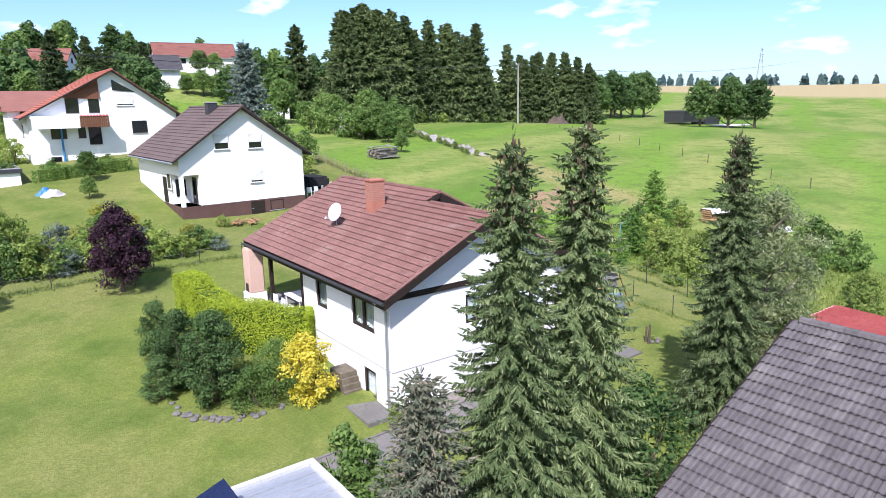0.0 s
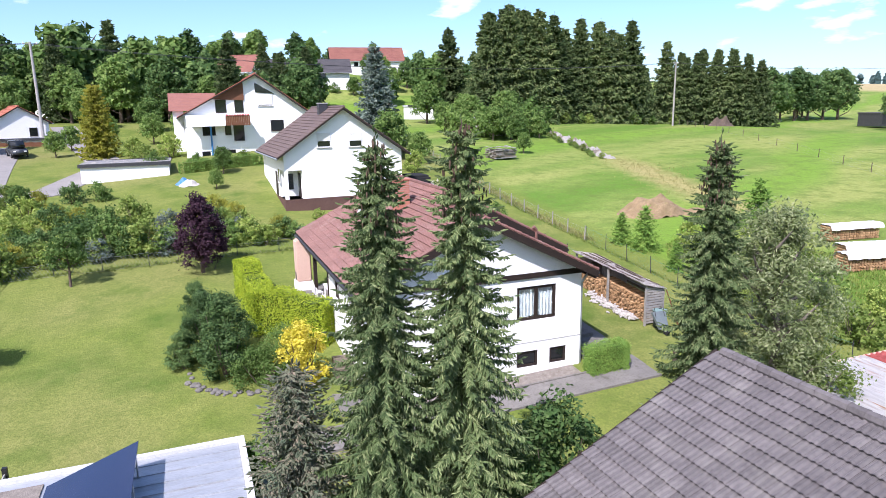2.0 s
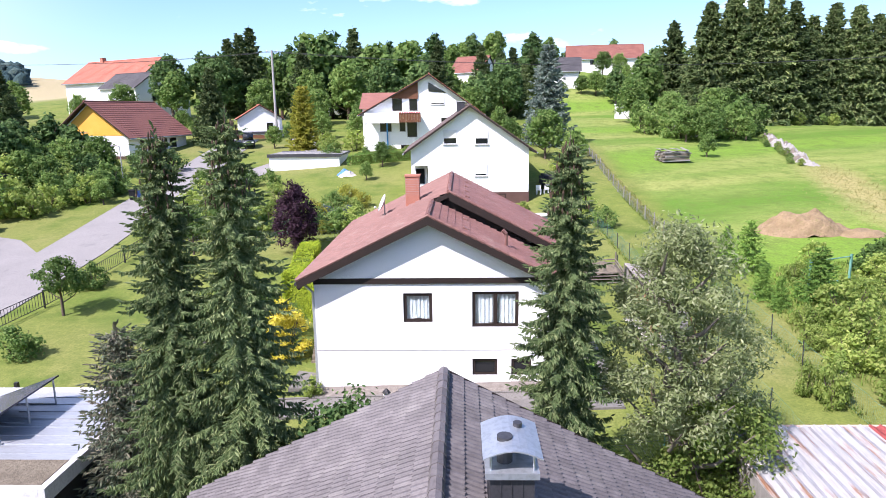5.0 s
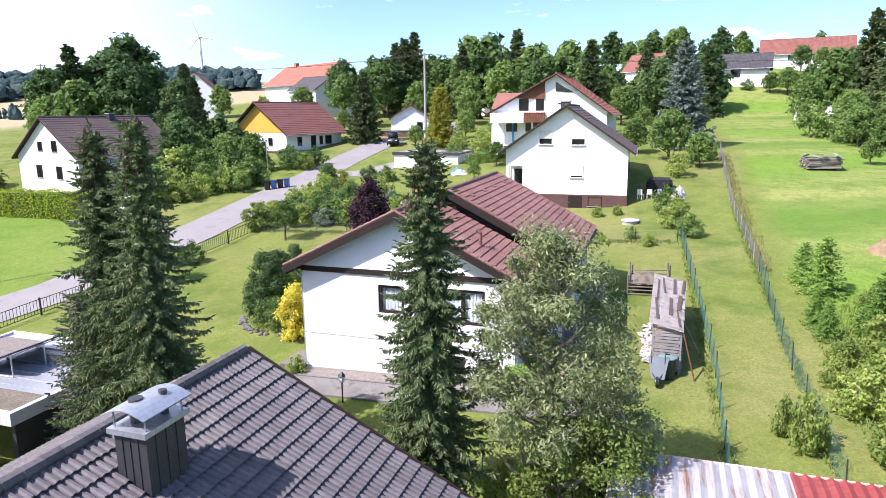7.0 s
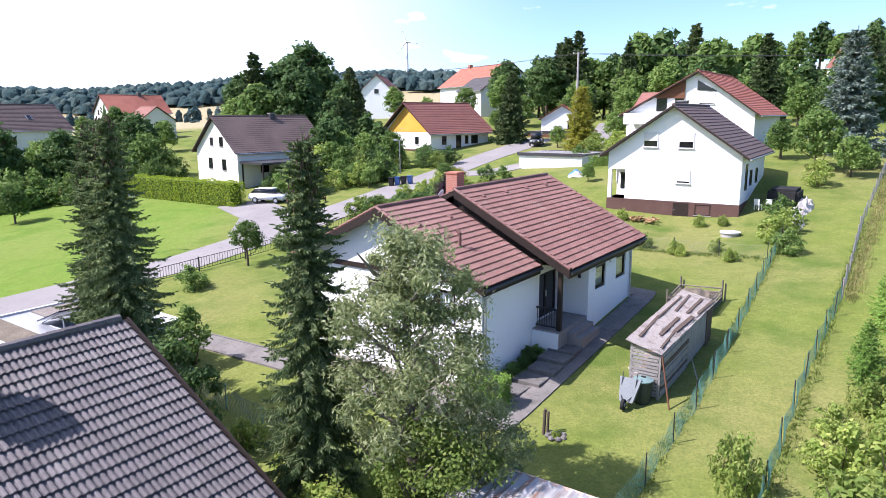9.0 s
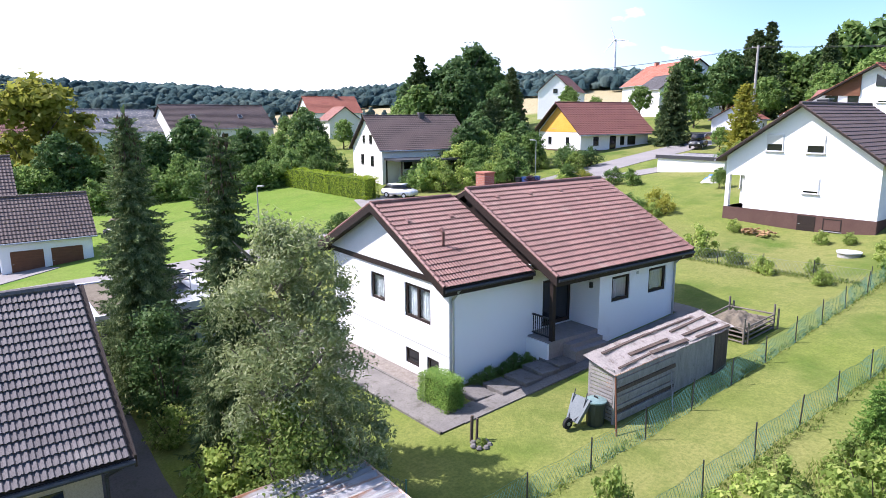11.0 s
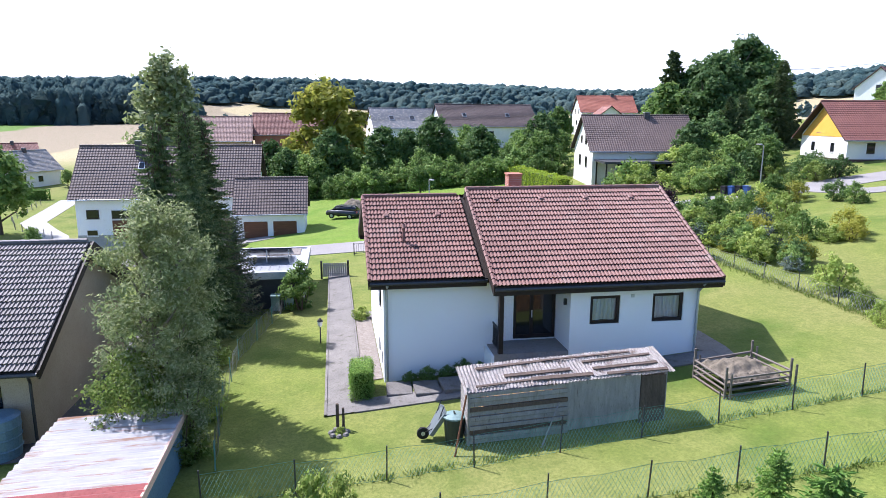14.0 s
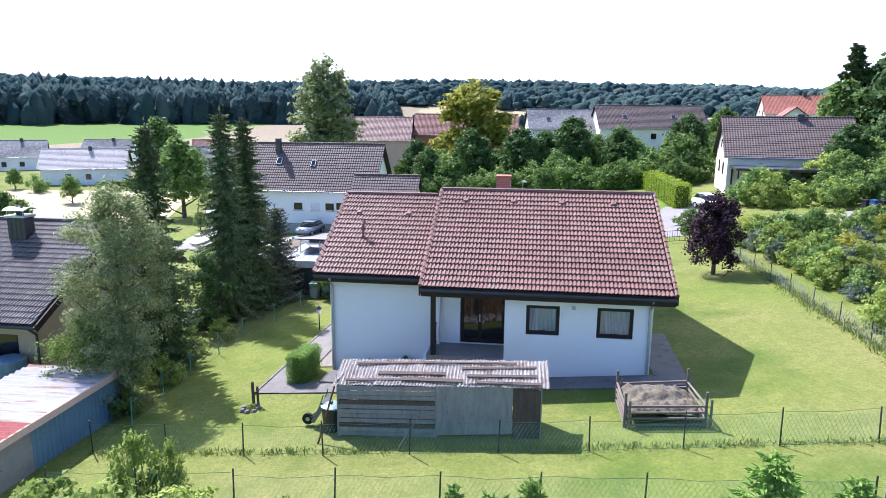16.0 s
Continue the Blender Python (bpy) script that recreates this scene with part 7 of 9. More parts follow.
# wild garden beyond the second fence
put(B2, 31.8, 17.3, 0.5, 1.9, 40)
put(B2, 31.3, 18.1, 0.35, 2.0, 140)
for x, y, k, s in ((34.0, 20.0, B2, 0.75), (34.6, 16.6, B2, 0.95), (35.5, 19.0, B1, 0.9), (35.8, 22.6, B2, 0.9), (36.6, 25.0, B1, 0.9), (34.5, 24.4, B2, 0.55), (37.5, 21.0, B3, 0.9), (38.6, 18.0, B1, 0.7), (39.2, 14.2, B1, 0.7), (42.5, 18.6, B3, 0.8), (44.8, 17.2, B3, 0.9), (43.0, 12.5, B3, 0.7), (38.0, 11.0, B2, 0.7), (36.0, 13.0, B2, 0.9), (40.5, 29.0, B1, 0.8), (41.8, 31.5, B3, 0.8), (39.0, 32.5, B1, 0.7), (45.5, 29.8, B1, 0.7), (47.0, 31.5, B3, 0.7), (37.0, 30.5, B2, 0.6), (33.6, 22.2, B2, 0.5), (41.0, 25.0, B2, 0.7), (38.8, 26.6, B1, 0.6), (48.0, 20.5, B3, 0.9), (50.5, 25.0, B1, 0.6)):
    put(k, x, y, s, 1.0, rs.uniform(0, 360))
for x, y, s in ((22.15, 20.9, 0.2), (22.1, 21.6, 0.24), (22.15, 22.4, 0.22), (22.1, 23.1, 0.26), (22.15, 23.8, 0.2)):
    put(B3, x, y, s, 1.0, rs.uniform(0, 360), "low dark ground cover along the house wall")
for x, y, s in ((-79, 30, 1.2), (-82, 40, 1.25), (-76, 46, 1.1), (-84, 24, 1.2), (-70, 52, 1.15), (-92, 46, 1.3), (-96, 26, 1.25), (-90, 10, 1.2), (-78, 4, 1.1), (-66, 58, 1.0)):
    put(T1, x, y, s, 1.05, rs.uniform(0, 360))
for x, y, s in ((16.6, 12.4, 0.55), (17.6, 10.4, 0.7), (19.2, 12.2, 0.5), (23.0, 13.0, 0.6), (26.2, 13.3, 0.5), (22.6, 10.4, 0.8)):
    put(B2, x, y, s, 1.0, rs.uniform(0, 360))


# long grass along the fences and on the rough ground
def tufts(name, label, n, place, material, tall, seed, blades=4):
    rng = np.random.default_rng(seed)
    xy = place(rng, n)
    z = height(xy[:, 0], xy[:, 1])
    base = np.repeat(np.stack([xy[:, 0], xy[:, 1], z - 0.02], -1), blades, 0)
    base[:, :2] += rng.normal(size=(n * blades, 2)) * 0.07
    az = rng.random(n * blades) * 6.28
    h = tall * (0.5 + 0.8 * rng.random(n * blades))
    lean = np.stack([np.cos(az), np.sin(az), np.zeros_like(az)], -1) * (h * 0.45)[:, None]
    side = np.stack([-np.sin(az), np.cos(az), np.zeros_like(az)], -1) * 0.022 * (1 + tall)
    top = base + lean + np.array((0, 0, 1)) * h[:, None]
    mid = base + lean * 0.35 + np.array((0, 0, 0.6)) * h[:, None]
    q = np.stack([base - side, mid - side * 0.7, top, mid + side * 0.7], 1)
    return tagged(new(name, raw_mesh(name, q, 4, material)), label, "grass", kind="stuff")


def along(x0, y0, x1, y1, spread):
    def f(rng, n):
        t = rng.random((n, 1))
        return np.array((x0, y0)) * (1 - t) + np.array((x1, y1)) * t + rng.normal(size=(n, 2)) * spread
    return f


def patch(cx, cy, rx, ry):
    def f(rng, n):
        a, r = rng.random(n) * 6.28, np.sqrt(rng.random(n))
        return np.stack([cx + rx * r * np.cos(a), cy + ry * r * np.sin(a)], -1)
    return f


tufts("fence_grass", "uncut grass under the first wire fence", 700, along(29.4, 14, 28.4, 46, 0.1), M["grass_tuft"], 0.14, 1)
tufts("fence_grass", "uncut grass under the second wire fence", 800, along(32.45, 15, 32.5, 52, 0.12), M["grass_tuft"], 0.15, 2)
tufts("dry_grass", "straw-coloured grass along the far fence", 1500, along(32.9, 36, 33.3, 74, 0.25), M["straw_tuft"], 0.2, 3)
tufts("rough_grass", "rough tall grass in the wild plot", 6000, patch(40, 22, 6.5, 12), M["grass_tuft"], 0.24, 4)
tufts("dry_grass", "pale dry grass strip beside the pasture", 1500, along(50.4, 37, 57.0, 66, 1.9), M["straw_tuft"], 0.16, 5, 3)
tufts("fence_grass", "uncut grass under the garden's north fence", 1500, along(-5, 41.8, 28, 41.9, 0.25), M["grass_tuft"], 0.16, 6)


# ---------------- fences ----------------
def wire_fence(label, pts, h, post_step, net_mat, post_mat, cell=0.16, name="wire_fence", wire=0.0045, sag=0.06, post_r=0.025):
    t = thing(name, label, "fence", (*pts[0], gz(*pts[0])))
    o = Vector(t.location)
    rg = random.Random(int(pts[0][0] * 10 + pts[0][1]))
    P = []
    for a, b in zip(pts, pts[1:]):
        k = max(1, round(math.dist(a, b) / post_step))
        P += [(a[0] + (b[0] - a[0]) * i / k, a[1] + (b[1] - a[1]) * i / k) for i in range(k)]
    P.append(pts[-1])
    Q = []
    V = [Vector((x, y, gz(x, y))) for x, y in P]
    for i, p in enumerate(V):
        tilt = Vector((rg.uniform(-0.05, 0.05), rg.uniform(-0.05, 0.05), 1))
        bm = tube(bmesh.new(), p - o - Vector((0, 0, 0.3)), p - o + tilt * (h + rg.uniform(0.02, 0.14)), post_r, post_r * 0.9, 6)
        part("post", bm, post_mat, t)
    for p, q in zip(V, V[1:]):
        d = q - p
        L = d.length
        drop = rg.uniform(0, sag)
        hh = h - rg.uniform(0, 0.12)

        def pt(u, v):
            return p - o + d * u + Vector((0, 0, v * (hh - drop * 4 * u * (1 - u)) + 0.02)) + Vector((d.y, -d.x, 0)).normalized() * (0.04 * math.sin(u * 9 + v * 3))
        n = int(L / cell)
        m = max(1, int(h / cell))
        dv = cell / h
        for j in range(n):
            for sgn in (1, -1):
                u0 = (j + 0.5) / n
                for k in range(m):
                    a = pt(min(1, max(0, u0 + (0.5 * sgn if k % 2 else 0) / n)), k * dv)
                    b = pt(min(1, max(0, u0 + (0 if k % 2 else 0.5 * sgn) / n)), (k + 1) * dv)
                    w = Vector((wire, wire, 0))
                    Q.append([a - w, b - w, b + w, a + w])
        for v in (0.02, 0.98):
            for s in range(4):
                a, b = pt(s / 4, v), pt((s + 1) / 4, v)
                w = Vector((0, 0, 0.006))
                Q.append([a - w, b - w, b + w, a + w])
    ob = new("wire_netting", raw_mesh("wire_netting", np.array([[list(v) for v in f] for f in Q]), 4, net_mat))
    ob.parent = t
    tagged(ob, "wire netting", kind="stuff")
    return t


wire_fence("green wire netting fence with thin posts", [(29.3, 14.2), (29.4, 22.0), (29.1, 30.0), (28.7, 38.0), (28.3, 46.0)], 1.05, 2.7, M["net_green"], M["dark_metal"], 0.12, wire=0.0032)
wire_fence("green and rusty wire fence along the grass strip", [(32.4, 15.0), (32.3, 26.0), (32.6, 36.0)], 1.05, 2.8, M["net_green"], M["dark_metal"], 0.13, wire=0.0034)
wire_fence("old wire fence with weathered wooden posts", [(32.6, 36.2), (32.4, 52.0), (33.0, 75.0)], 1.0, 2.4, M["wire"], M["grey_wood"], 0.24, post_r=0.045)
wire_fence("low wire fence before the shrubs", [(-4.8, 41.6), (6.0, 41.7), (28.2, 42.0)], 0.9, 2.8, M["wire"], M["dark_metal"], 0.2)
wire_fence("low wire fence between the gardens", [(7.6, 14.9), (16.3, 13.4), (22.0, 13.6), (27.2, 14.2)], 1.0, 2.9, M["wire"], M["net_green"], 0.2)
wire_fence("pasture fence with thin wooden posts", [(69.5, 31), (84, 63), (100, 98), (117, 134)], 1.0, 6.0, M["wire"], M["bark"], 0.5, post_r=0.05)
wire_fence("pale paddock fence beside the lane", [(-50.0, -21.0), (-60.0, -30.0), (-68.0, -34.0), (-84.0, -36.0)], 1.1, 2.6, M["wire"], M["grey_wood"], 0.5, post_r=0.06)

rail = thing("railing", "black iron railing along the lane", "railing", (-6.9, 20.0, gz(-6.9, 20)))
RP = [(-7.9, 19.5), (-7.4, 23.0), (-6.7, 26.5), (-5.9, 30.0), (-5.4, 34.0), (-5.2, 38.0), (-5.0, 41.3)]
for a, b in zip(RP, RP[1:]):
    za, zb = gz(*a), gz(*b)
    for hgt in (0.16, 0.98):
        part("rail", tube(bmesh.new(), (*a, za + hgt), (*b, zb + hgt), 0.022, None, 6), M["black_iron"], rail, "", True)
    part("post", boxes((a[0] - 0.04, a[1] - 0.04, za - 0.3, a[0] + 0.04, a[1] + 0.04, za + 1.08)), M["black_iron"], rail, "", True)
    k = 18
    for i in range(1, k):
        f = i / k
        x, y, z = a[0] + (b[0] - a[0]) * f, a[1] + (b[1] - a[1]) * f, za + (zb - za) * f
        part("bar", boxes((x - 0.01, y - 0.01, z + 0.16, x + 0.01, y + 0.01, z + 0.98)), M["black_iron"], rail, "", True)


# ---------------- the wood shed and what stands round it ----------------
def corrugated(bm, p, u, v, n, pitch=0.13, amp=0.022, wob=0.0, rows=3):
    """A corrugated sheet: waves along u, straight along v."""
    p, u, v = Vector(p), Vector(u), Vector(v)
    nr = u.cross(v).normalized()
    k = max(4, int(u.length / pitch) * 4)
    grid = []
    for j in range(rows + 1):
        row = []
        for i in range(k + 1):
            q = p + u * (i / k) + v * (j / rows) + nr * (amp * math.sin(i * math.pi / 2) + wob * math.sin(i * 0.21 + j * 1.4))
            row.append(bm.verts.new(q))
        grid.append(row)
    for a, b in zip(grid, grid[1:]):
        for i in range(k):
            bm.faces.new((a[i], a[i + 1], b[i + 1], b[i]))
    return bm


shed = thing("wood_shed", "weathered open wood shed with corrugated roof, half full of firewood", "shed", (27.4, 25.3, gz(27.4, 25.3)))
zs, zn = gz(27.5, 22.2), gz(27.5, 28.5)
SW, NW, SE, NE = Vector((26.75, 21.95, 3.22)), Vector((26.85, 28.7, 3.58)), Vector((28.1, 22.0, 2.86)), Vector((28.4, 28.75, 3.3))
for i in range(5):
    a, b = SW.lerp(NW, i / 5 - 0.01), SW.lerp(NW, (i + 1) / 5 + 0.01)
    c, d = SE.lerp(NE, i / 5 - 0.01), SE.lerp(NE, (i + 1) / 5 + 0.01)
    bm = corrugated(bmesh.new(), a + Vector((0, 0, 0.012 * (i % 2))), b - a, c - a, 10, 0.11, 0.02, 0.012)
    bmesh.ops.solidify(bm, geom=bm.faces[:], thickness=0.008)
    part("roof_sheet", bm, M["corrugated"], shed, "", True)
for i, (f, g, w, ln) in enumerate(((0.08, 0.2, 0.10, 2.6), (0.2, 0.55, 0.14, 2.2), (0.32, 0.75, 0.16, 2.0), (0.60, 0.35, 0.10, 2.4), (0.63, 0.62, 0.12, 2.2), (0.68, 0.85, 0.12, 2.0), (0.05, 0.85, 0.08, 1.9), (0.42, 0.15, 0.07, 3.0))):
    p = SW.lerp(NW, f).lerp(SE.lerp(NE, f), g) + Vector((0, 0, 0.045))
    d = ((NW - SW).normalized() + Vector((0.05 * (i % 3 - 1), 0, 0))).normalized() * ln
    s = (SE - SW).normalized() * w
    part("loose_plank", prism(bmesh.new(), [p, p + d, p + d + s, p + s], (0, 0, 0.03)), M["bark"], shed, "", True)
for x, y, zt in ((26.95, 22.1, 3.1), (26.95, 25.3, 3.28), (27.0, 28.5, 3.45), (28.0, 22.1, 2.78), (28.1, 25.3, 2.98), (28.2, 28.55, 3.2)):
    part("post", boxes((x - 0.05, y - 0.05, gz(x, y) - 0.2, x + 0.05, y + 0.05, zt)), M["grey_wood"], shed, "", True)
for i in range(11):
    f = i / 11
    z0 = 0.08 + f * 1.72
    part("board", prism(bmesh.new(), [(28.06, 22.12, zs + z0), (28.14, 25.28, zs + 0.19 + z0), (28.14, 25.28, zs + 0.19 + z0 + 0.132), (28.06, 22.12, zs + z0 + 0.132)], (0.02 + 0.03 * (i % 2), 0, 0)), M["bark"] if i in (2, 7) else M["grey_wood"], shed, "", True)
bm = corrugated(bmesh.new(), (28.16, 25.3, gz(28.2, 25.3) + 0.08), (0.06, 2.4, 0.25), (0, 0, 1.72), 10, 0.3, 0.006)
part("sheet_wall", bm, M["grey_wood"], shed, "weathered grey sheet wall", True)
part("board", boxes((28.16, 27.72, gz(28.2, 28) - 0.05, 28.26, 28.56, 3.14)), M["bark"], shed, "dark upright boarding", True)
for i in range(14):
    z0 = zs + 0.1 + i * 0.135
    part("slat", boxes((26.98, 22.05 - 0.012 * (i % 2), z0, 27.98, 22.09, z0 + 0.10)), M["grey_wood"], shed, "", True)
part("end_wall", boxes((27.0, 28.48, zn - 0.1, 28.15, 28.53, 3.2)), M["grey_wood"], shed, "", True)
rg = np.random.default_rng(5)
bm = bmesh.new()
for j in range(9):
    for i in range(42):
        y = 22.3 + i * 0.148 + rg.uniform(-0.02, 0.02)
        z = gz(27.4, y) + 0.08 + j * 0.135 + rg.uniform(-0.02, 0.02)
        if j > 6 and (i > 26 or i < 3):
            continue
        x = 27.12 + rg.uniform(-0.06, 0.06)
        tube(bm, (x, y, z), (x + 0.75, y, z + 0.01), 0.066 * rg.uniform(0.75, 1.1), None, 6)
logs = part("firewood", bm, M["log_wood"], shed, "stacked split firewood", True)
tagged(logs, kind="stuff")
bm = bmesh.new()
for i in range(130):
    a = rg.random() * 6.28
    p = Vector((26.75 + rg.normal() * 0.18, 22.8 + rg.random() * 4.0, 0))
    p.z = gz(p.x, p.y) + 0.06 + 0.22 * rg.random() * max(0, 1 - abs(p.x - 26.9) * 2)
    d = Vector((math.cos(a), math.sin(a), rg.uniform(-0.2, 0.4))) * 0.16
    tube(bm, p - d, p + d, 0.05, 0.045, 5)
tagged(single("firewood_heap", bm, M["gravel"], "pale split logs heaped before the shed", "firewood", kind="stuff"))
single("prop_pole", tube(bmesh.new(), (28.6, 21.55, gz(28.6, 21.6) - 0.05), (28.1, 22.0, 2.8), 0.035, 0.03, 7), M["brown_wood"], "leaning brown wooden prop pole", "pole", (28.6, 21.55, gz(28.6, 21.6)))
single("prop_pole", tube(bmesh.new(), (28.9, 24.2, gz(28.9, 24.2) - 0.05), (28.2, 25.0, 2.4), 0.025, 0.02, 7), M["grey_wood"], "thin grey pole leaning on the shed", "pole", (28.9, 24.2, gz(28.9, 24.2)))

g0 = gz(27.5, 21.2)
wb = thing("wheelbarrow", "grey-blue wheelbarrow standing upright against the bin", "wheelbarrow", (27.2, 21.0, g0), 0)
bm = bmesh.new()
prism(bm, [(26.95, 21.05, g0 + 0.18), (27.45, 21.05, g0 + 0.18), (27.6, 21.5, g0 + 0.95), (26.8, 21.5, g0 + 0.95)], (0, -0.12, 0.06))
part("tray", bm, M["barrow"], wb, "grey-blue metal tray", True)
w = part("wheel", tube(bmesh.new(), (27.13, 20.75, g0 + 0.2), (27.23, 20.75, g0 + 0.2), 0.2, None, 14), M["rubber"], wb, "", True)
part("hub", tube(bmesh.new(), (27.11, 20.75, g0 + 0.2), (27.25, 20.75, g0 + 0.2), 0.07, None, 10), M["zinc"], w, "", True)
for x in (26.92, 27.44):
    bm = tube(bmesh.new(), (27.18, 20.75, g0 + 0.2), (x, 21.15, g0 + 0.5), 0.018, None, 6)
    tube(bm, (x, 21.15, g0 + 0.5), (x, 21.4, g0 + 1.2), 0.018, None, 6)
    part("handle", bm, M["dark_metal"], wb, "", True)
rbn = thing("rain_bin", "dark grey-green plastic bin beside the shed", "bin", (27.55, 21.72, g0))
part("body", lathe(bmesh.new(), [(0.27, 0), (0.3, 0.1), (0.34, 0.85), (0.36, 0.88)], 14), M["bin_dark"], rbn, "black-green plastic body")
part("lid", lathe(bmesh.new(), [(0.37, 0.882), (0.37, 0.93), (0.2, 0.98), (0.05, 1.0)], 14), M["cart_green"], rbn)
part("handle", boxes((-0.08, -0.02, 0.99, 0.08, 0.02, 1.05)), M["rubber"], rbn)

# compost pen of rough poles
cpn = thing("compost_pen", "compost pen of weathered poles holding dry brown compost", "compost", (26.5, 32.4, gz(26.5, 32.4)))
CC = [(25.5, 31.2), (27.5, 31.2), (27.55, 33.6), (25.5, 33.5)]
for k, (a, b) in enumerate(zip(CC, CC[1:] + CC[:1])):
    za, zb = gz(*a), gz(*b)
    part("post", tube(bmesh.new(), (*a, za - 0.3), (a[0], a[1], za + 1.15), 0.05, 0.045, 7), M["old_pole"], cpn, "", True)
    part("post", tube(bmesh.new(), (a[0] + 0.13, a[1] + 0.12, za - 0.3), (a[0] + 0.13, a[1] + 0.12, za + 0.95), 0.045, 0.04, 7), M["old_pole"], cpn, "", True)
    for j in range(4):
        zz = 0.08 + j * 0.2
        part("rail", tube(bmesh.new(), (a[0], a[1], za + zz + 0.02 * (j % 2)), (b[0], b[1], zb + zz), 0.045, 0.035, 6), M["old_pole"], cpn, "", True)
bm = bmesh.new()
bmesh.ops.create_grid(bm, x_segments=30, y_segments=30, size=0.98)
for v in bm.verts:
    r = max(abs(v.co.x), abs(v.co.y))
    v.co.z = 0.45 + 0.4 * (1 - r ** 2) + 0.16 * noise.noise(v.co * 3.1) + 0.10 * noise.noise(v.co * 8.3)
    v.co.y *= 1.15
bm.transform(Matrix.Translation((26.5, 32.4, gz(26.5, 32.4))))
part("compost", bm, M["soil"], cpn, "dry brown compost heap", True, True)

# garden lamp, stump with post, slabs, gravel strip, stones
lp = thing("garden_lamp", "black garden lantern on a short post", "lamp", (15.3, 17.2, gz(15.3, 17.2)))
part("post", tube(bmesh.new(), (0, 0, -0.2), (0, 0, 0.85), 0.035, 0.03, 8), M["black_iron"], lp)
part("lantern", lathe(bmesh.new(), [(0.05, 0.85), (0.12, 0.93), (0.14, 1.12), (0.12, 1.13)], 6), M["white_plastic"], lp, "pale glass lantern")
part("cap", lathe(bmesh.new(), [(0.17, 1.132), (0.10, 1.22), (0.02, 1.3)], 6), M["black_iron"], lp)
gp = thing("garden_post", "pair of weathered wooden posts in a planted stone ring", "post", (25.4, 18.0, gz(25.4, 18)))
part("post", tube(bmesh.new(), (0, 0, -0.2), (0.05, 0, 0.95), 0.06, 0.055, 7), M["bark"], gp)
part("post", tube(bmesh.new(), (0.05, 0.2, -0.2), (0.08, 0.2, 0.8), 0.05, 0.045, 7), M["bark"], gp)
for i in range(7):
    part("stone", lathe(bmesh.new(), [(0.08, 0), (0.12, 0.06), (0.07, 0.13)], 6, (0.45 + 0.28 * math.cos(i * 0.9), 0.05 + 0.28 * math.sin(i * 0.9), 0)), M["paving"], gp)
put(B2, 25.85, 18.1, 0.13, 1.0, 0)
for i, (x, y, lift) in enumerate(((22.75, 20.4, 0.0), (23.1, 21.45, 0.03), (23.2, 22.5, 0.08), (23.15, 23.55, 0.12), (23.15, 24.5, 0.14))):
    bm = boxes((-0.62, -0.5, -0.25, 0.62, 0.5, 0.13 + lift))
    bmesh.ops.bevel(bm, geom=bm.edges[:], offset=0.02, segments=1, affect="EDGES")
    bm.transform(pose(x, y, gz(x, y), 0, 0, 3 * (i % 3 - 1)))
    tagged(single("step_slab", bm, M["paving"], "grey concrete step slab on the garden path", "slab", (x, y, gz(x, y)), "step slabs"))
ribbon("gravel_strip", [(12.0, 19.45), (17.0, 19.45), (21.3, 19.45)], 0.84, M["gravel_brown"], "brown gravel strip along the house wall", "gravel", 0.04, 0.6)
ribbon("kerb", [(-3.0, 18.82), (4.5, 18.92), (21.5, 18.98)], 0.09, M["paving"], "thin stone edging of the garden path", "kerb", 0.09, 0.6)
ribbon("kerb", [(-3.0, 17.38), (4.7, 17.5), (24.3, 17.56)], 0.09, M["paving"], "thin stone edging of the garden path", "kerb", 0.09, 0.6)
rg = random.Random(9)
bed = thing("stone_border", "border of pale stones round the shrub bed", "stones", (6.5, 24.5, gz(6.5, 24.5)))
sb = Vector(bed.location)
for i in range(44):
    a = radians(205 + 40 * rg.random() if i < 30 else 180 + 110 * rg.random())
    k = rg.uniform(0.93, 1.03)
    x, y = 8.4 + 3.1 * k * math.cos(a), 25.6 + 2.9 * k * math.sin(a)
    s = rg.uniform(0.07, 0.17)
    bm = lathe(bmesh.new(), [(s * 0.8, -0.05), (s, s * 0.3), (s * 0.6, s * 0.75)], 7)
    bm.transform(Matrix.Translation((x - sb.x, y - sb.y, gz(x, y) - sb.z)) @ Matrix.Rotation(rg.random() * 3, 4, "Z"))
    part("stone", bm, M["paving"], bed)
bst = thing("brick_steps", "low retaining steps of reddish blocks by the cellar window", "steps", (11.5, 22.6, gz(11.5, 22.6)))
for j in range(4):
    for i in range(4 - j // 2):
        part("block", boxes((11.3 - 11.5 + 0.0 + 0.02 * j, 22.2 - 22.6 + i * 0.32 + j * 0.14, -0.15 + j * 0.22, 12.1 - 11.5, 22.5 - 22.6 + i * 0.32 + j * 0.14, 0.06 + j * 0.22)), M["soil"], bst)
single("paved_corner", boxes((10.9, 19.6, gz(11.6, 20.6) - 0.3, 12.1, 22.2, gz(11.6, 20.6) + 0.06)), M["paving"], "pale concrete apron below the cellar window", "paving", (11.5, 20.9, gz(11.5, 20.9)), kind="structure")

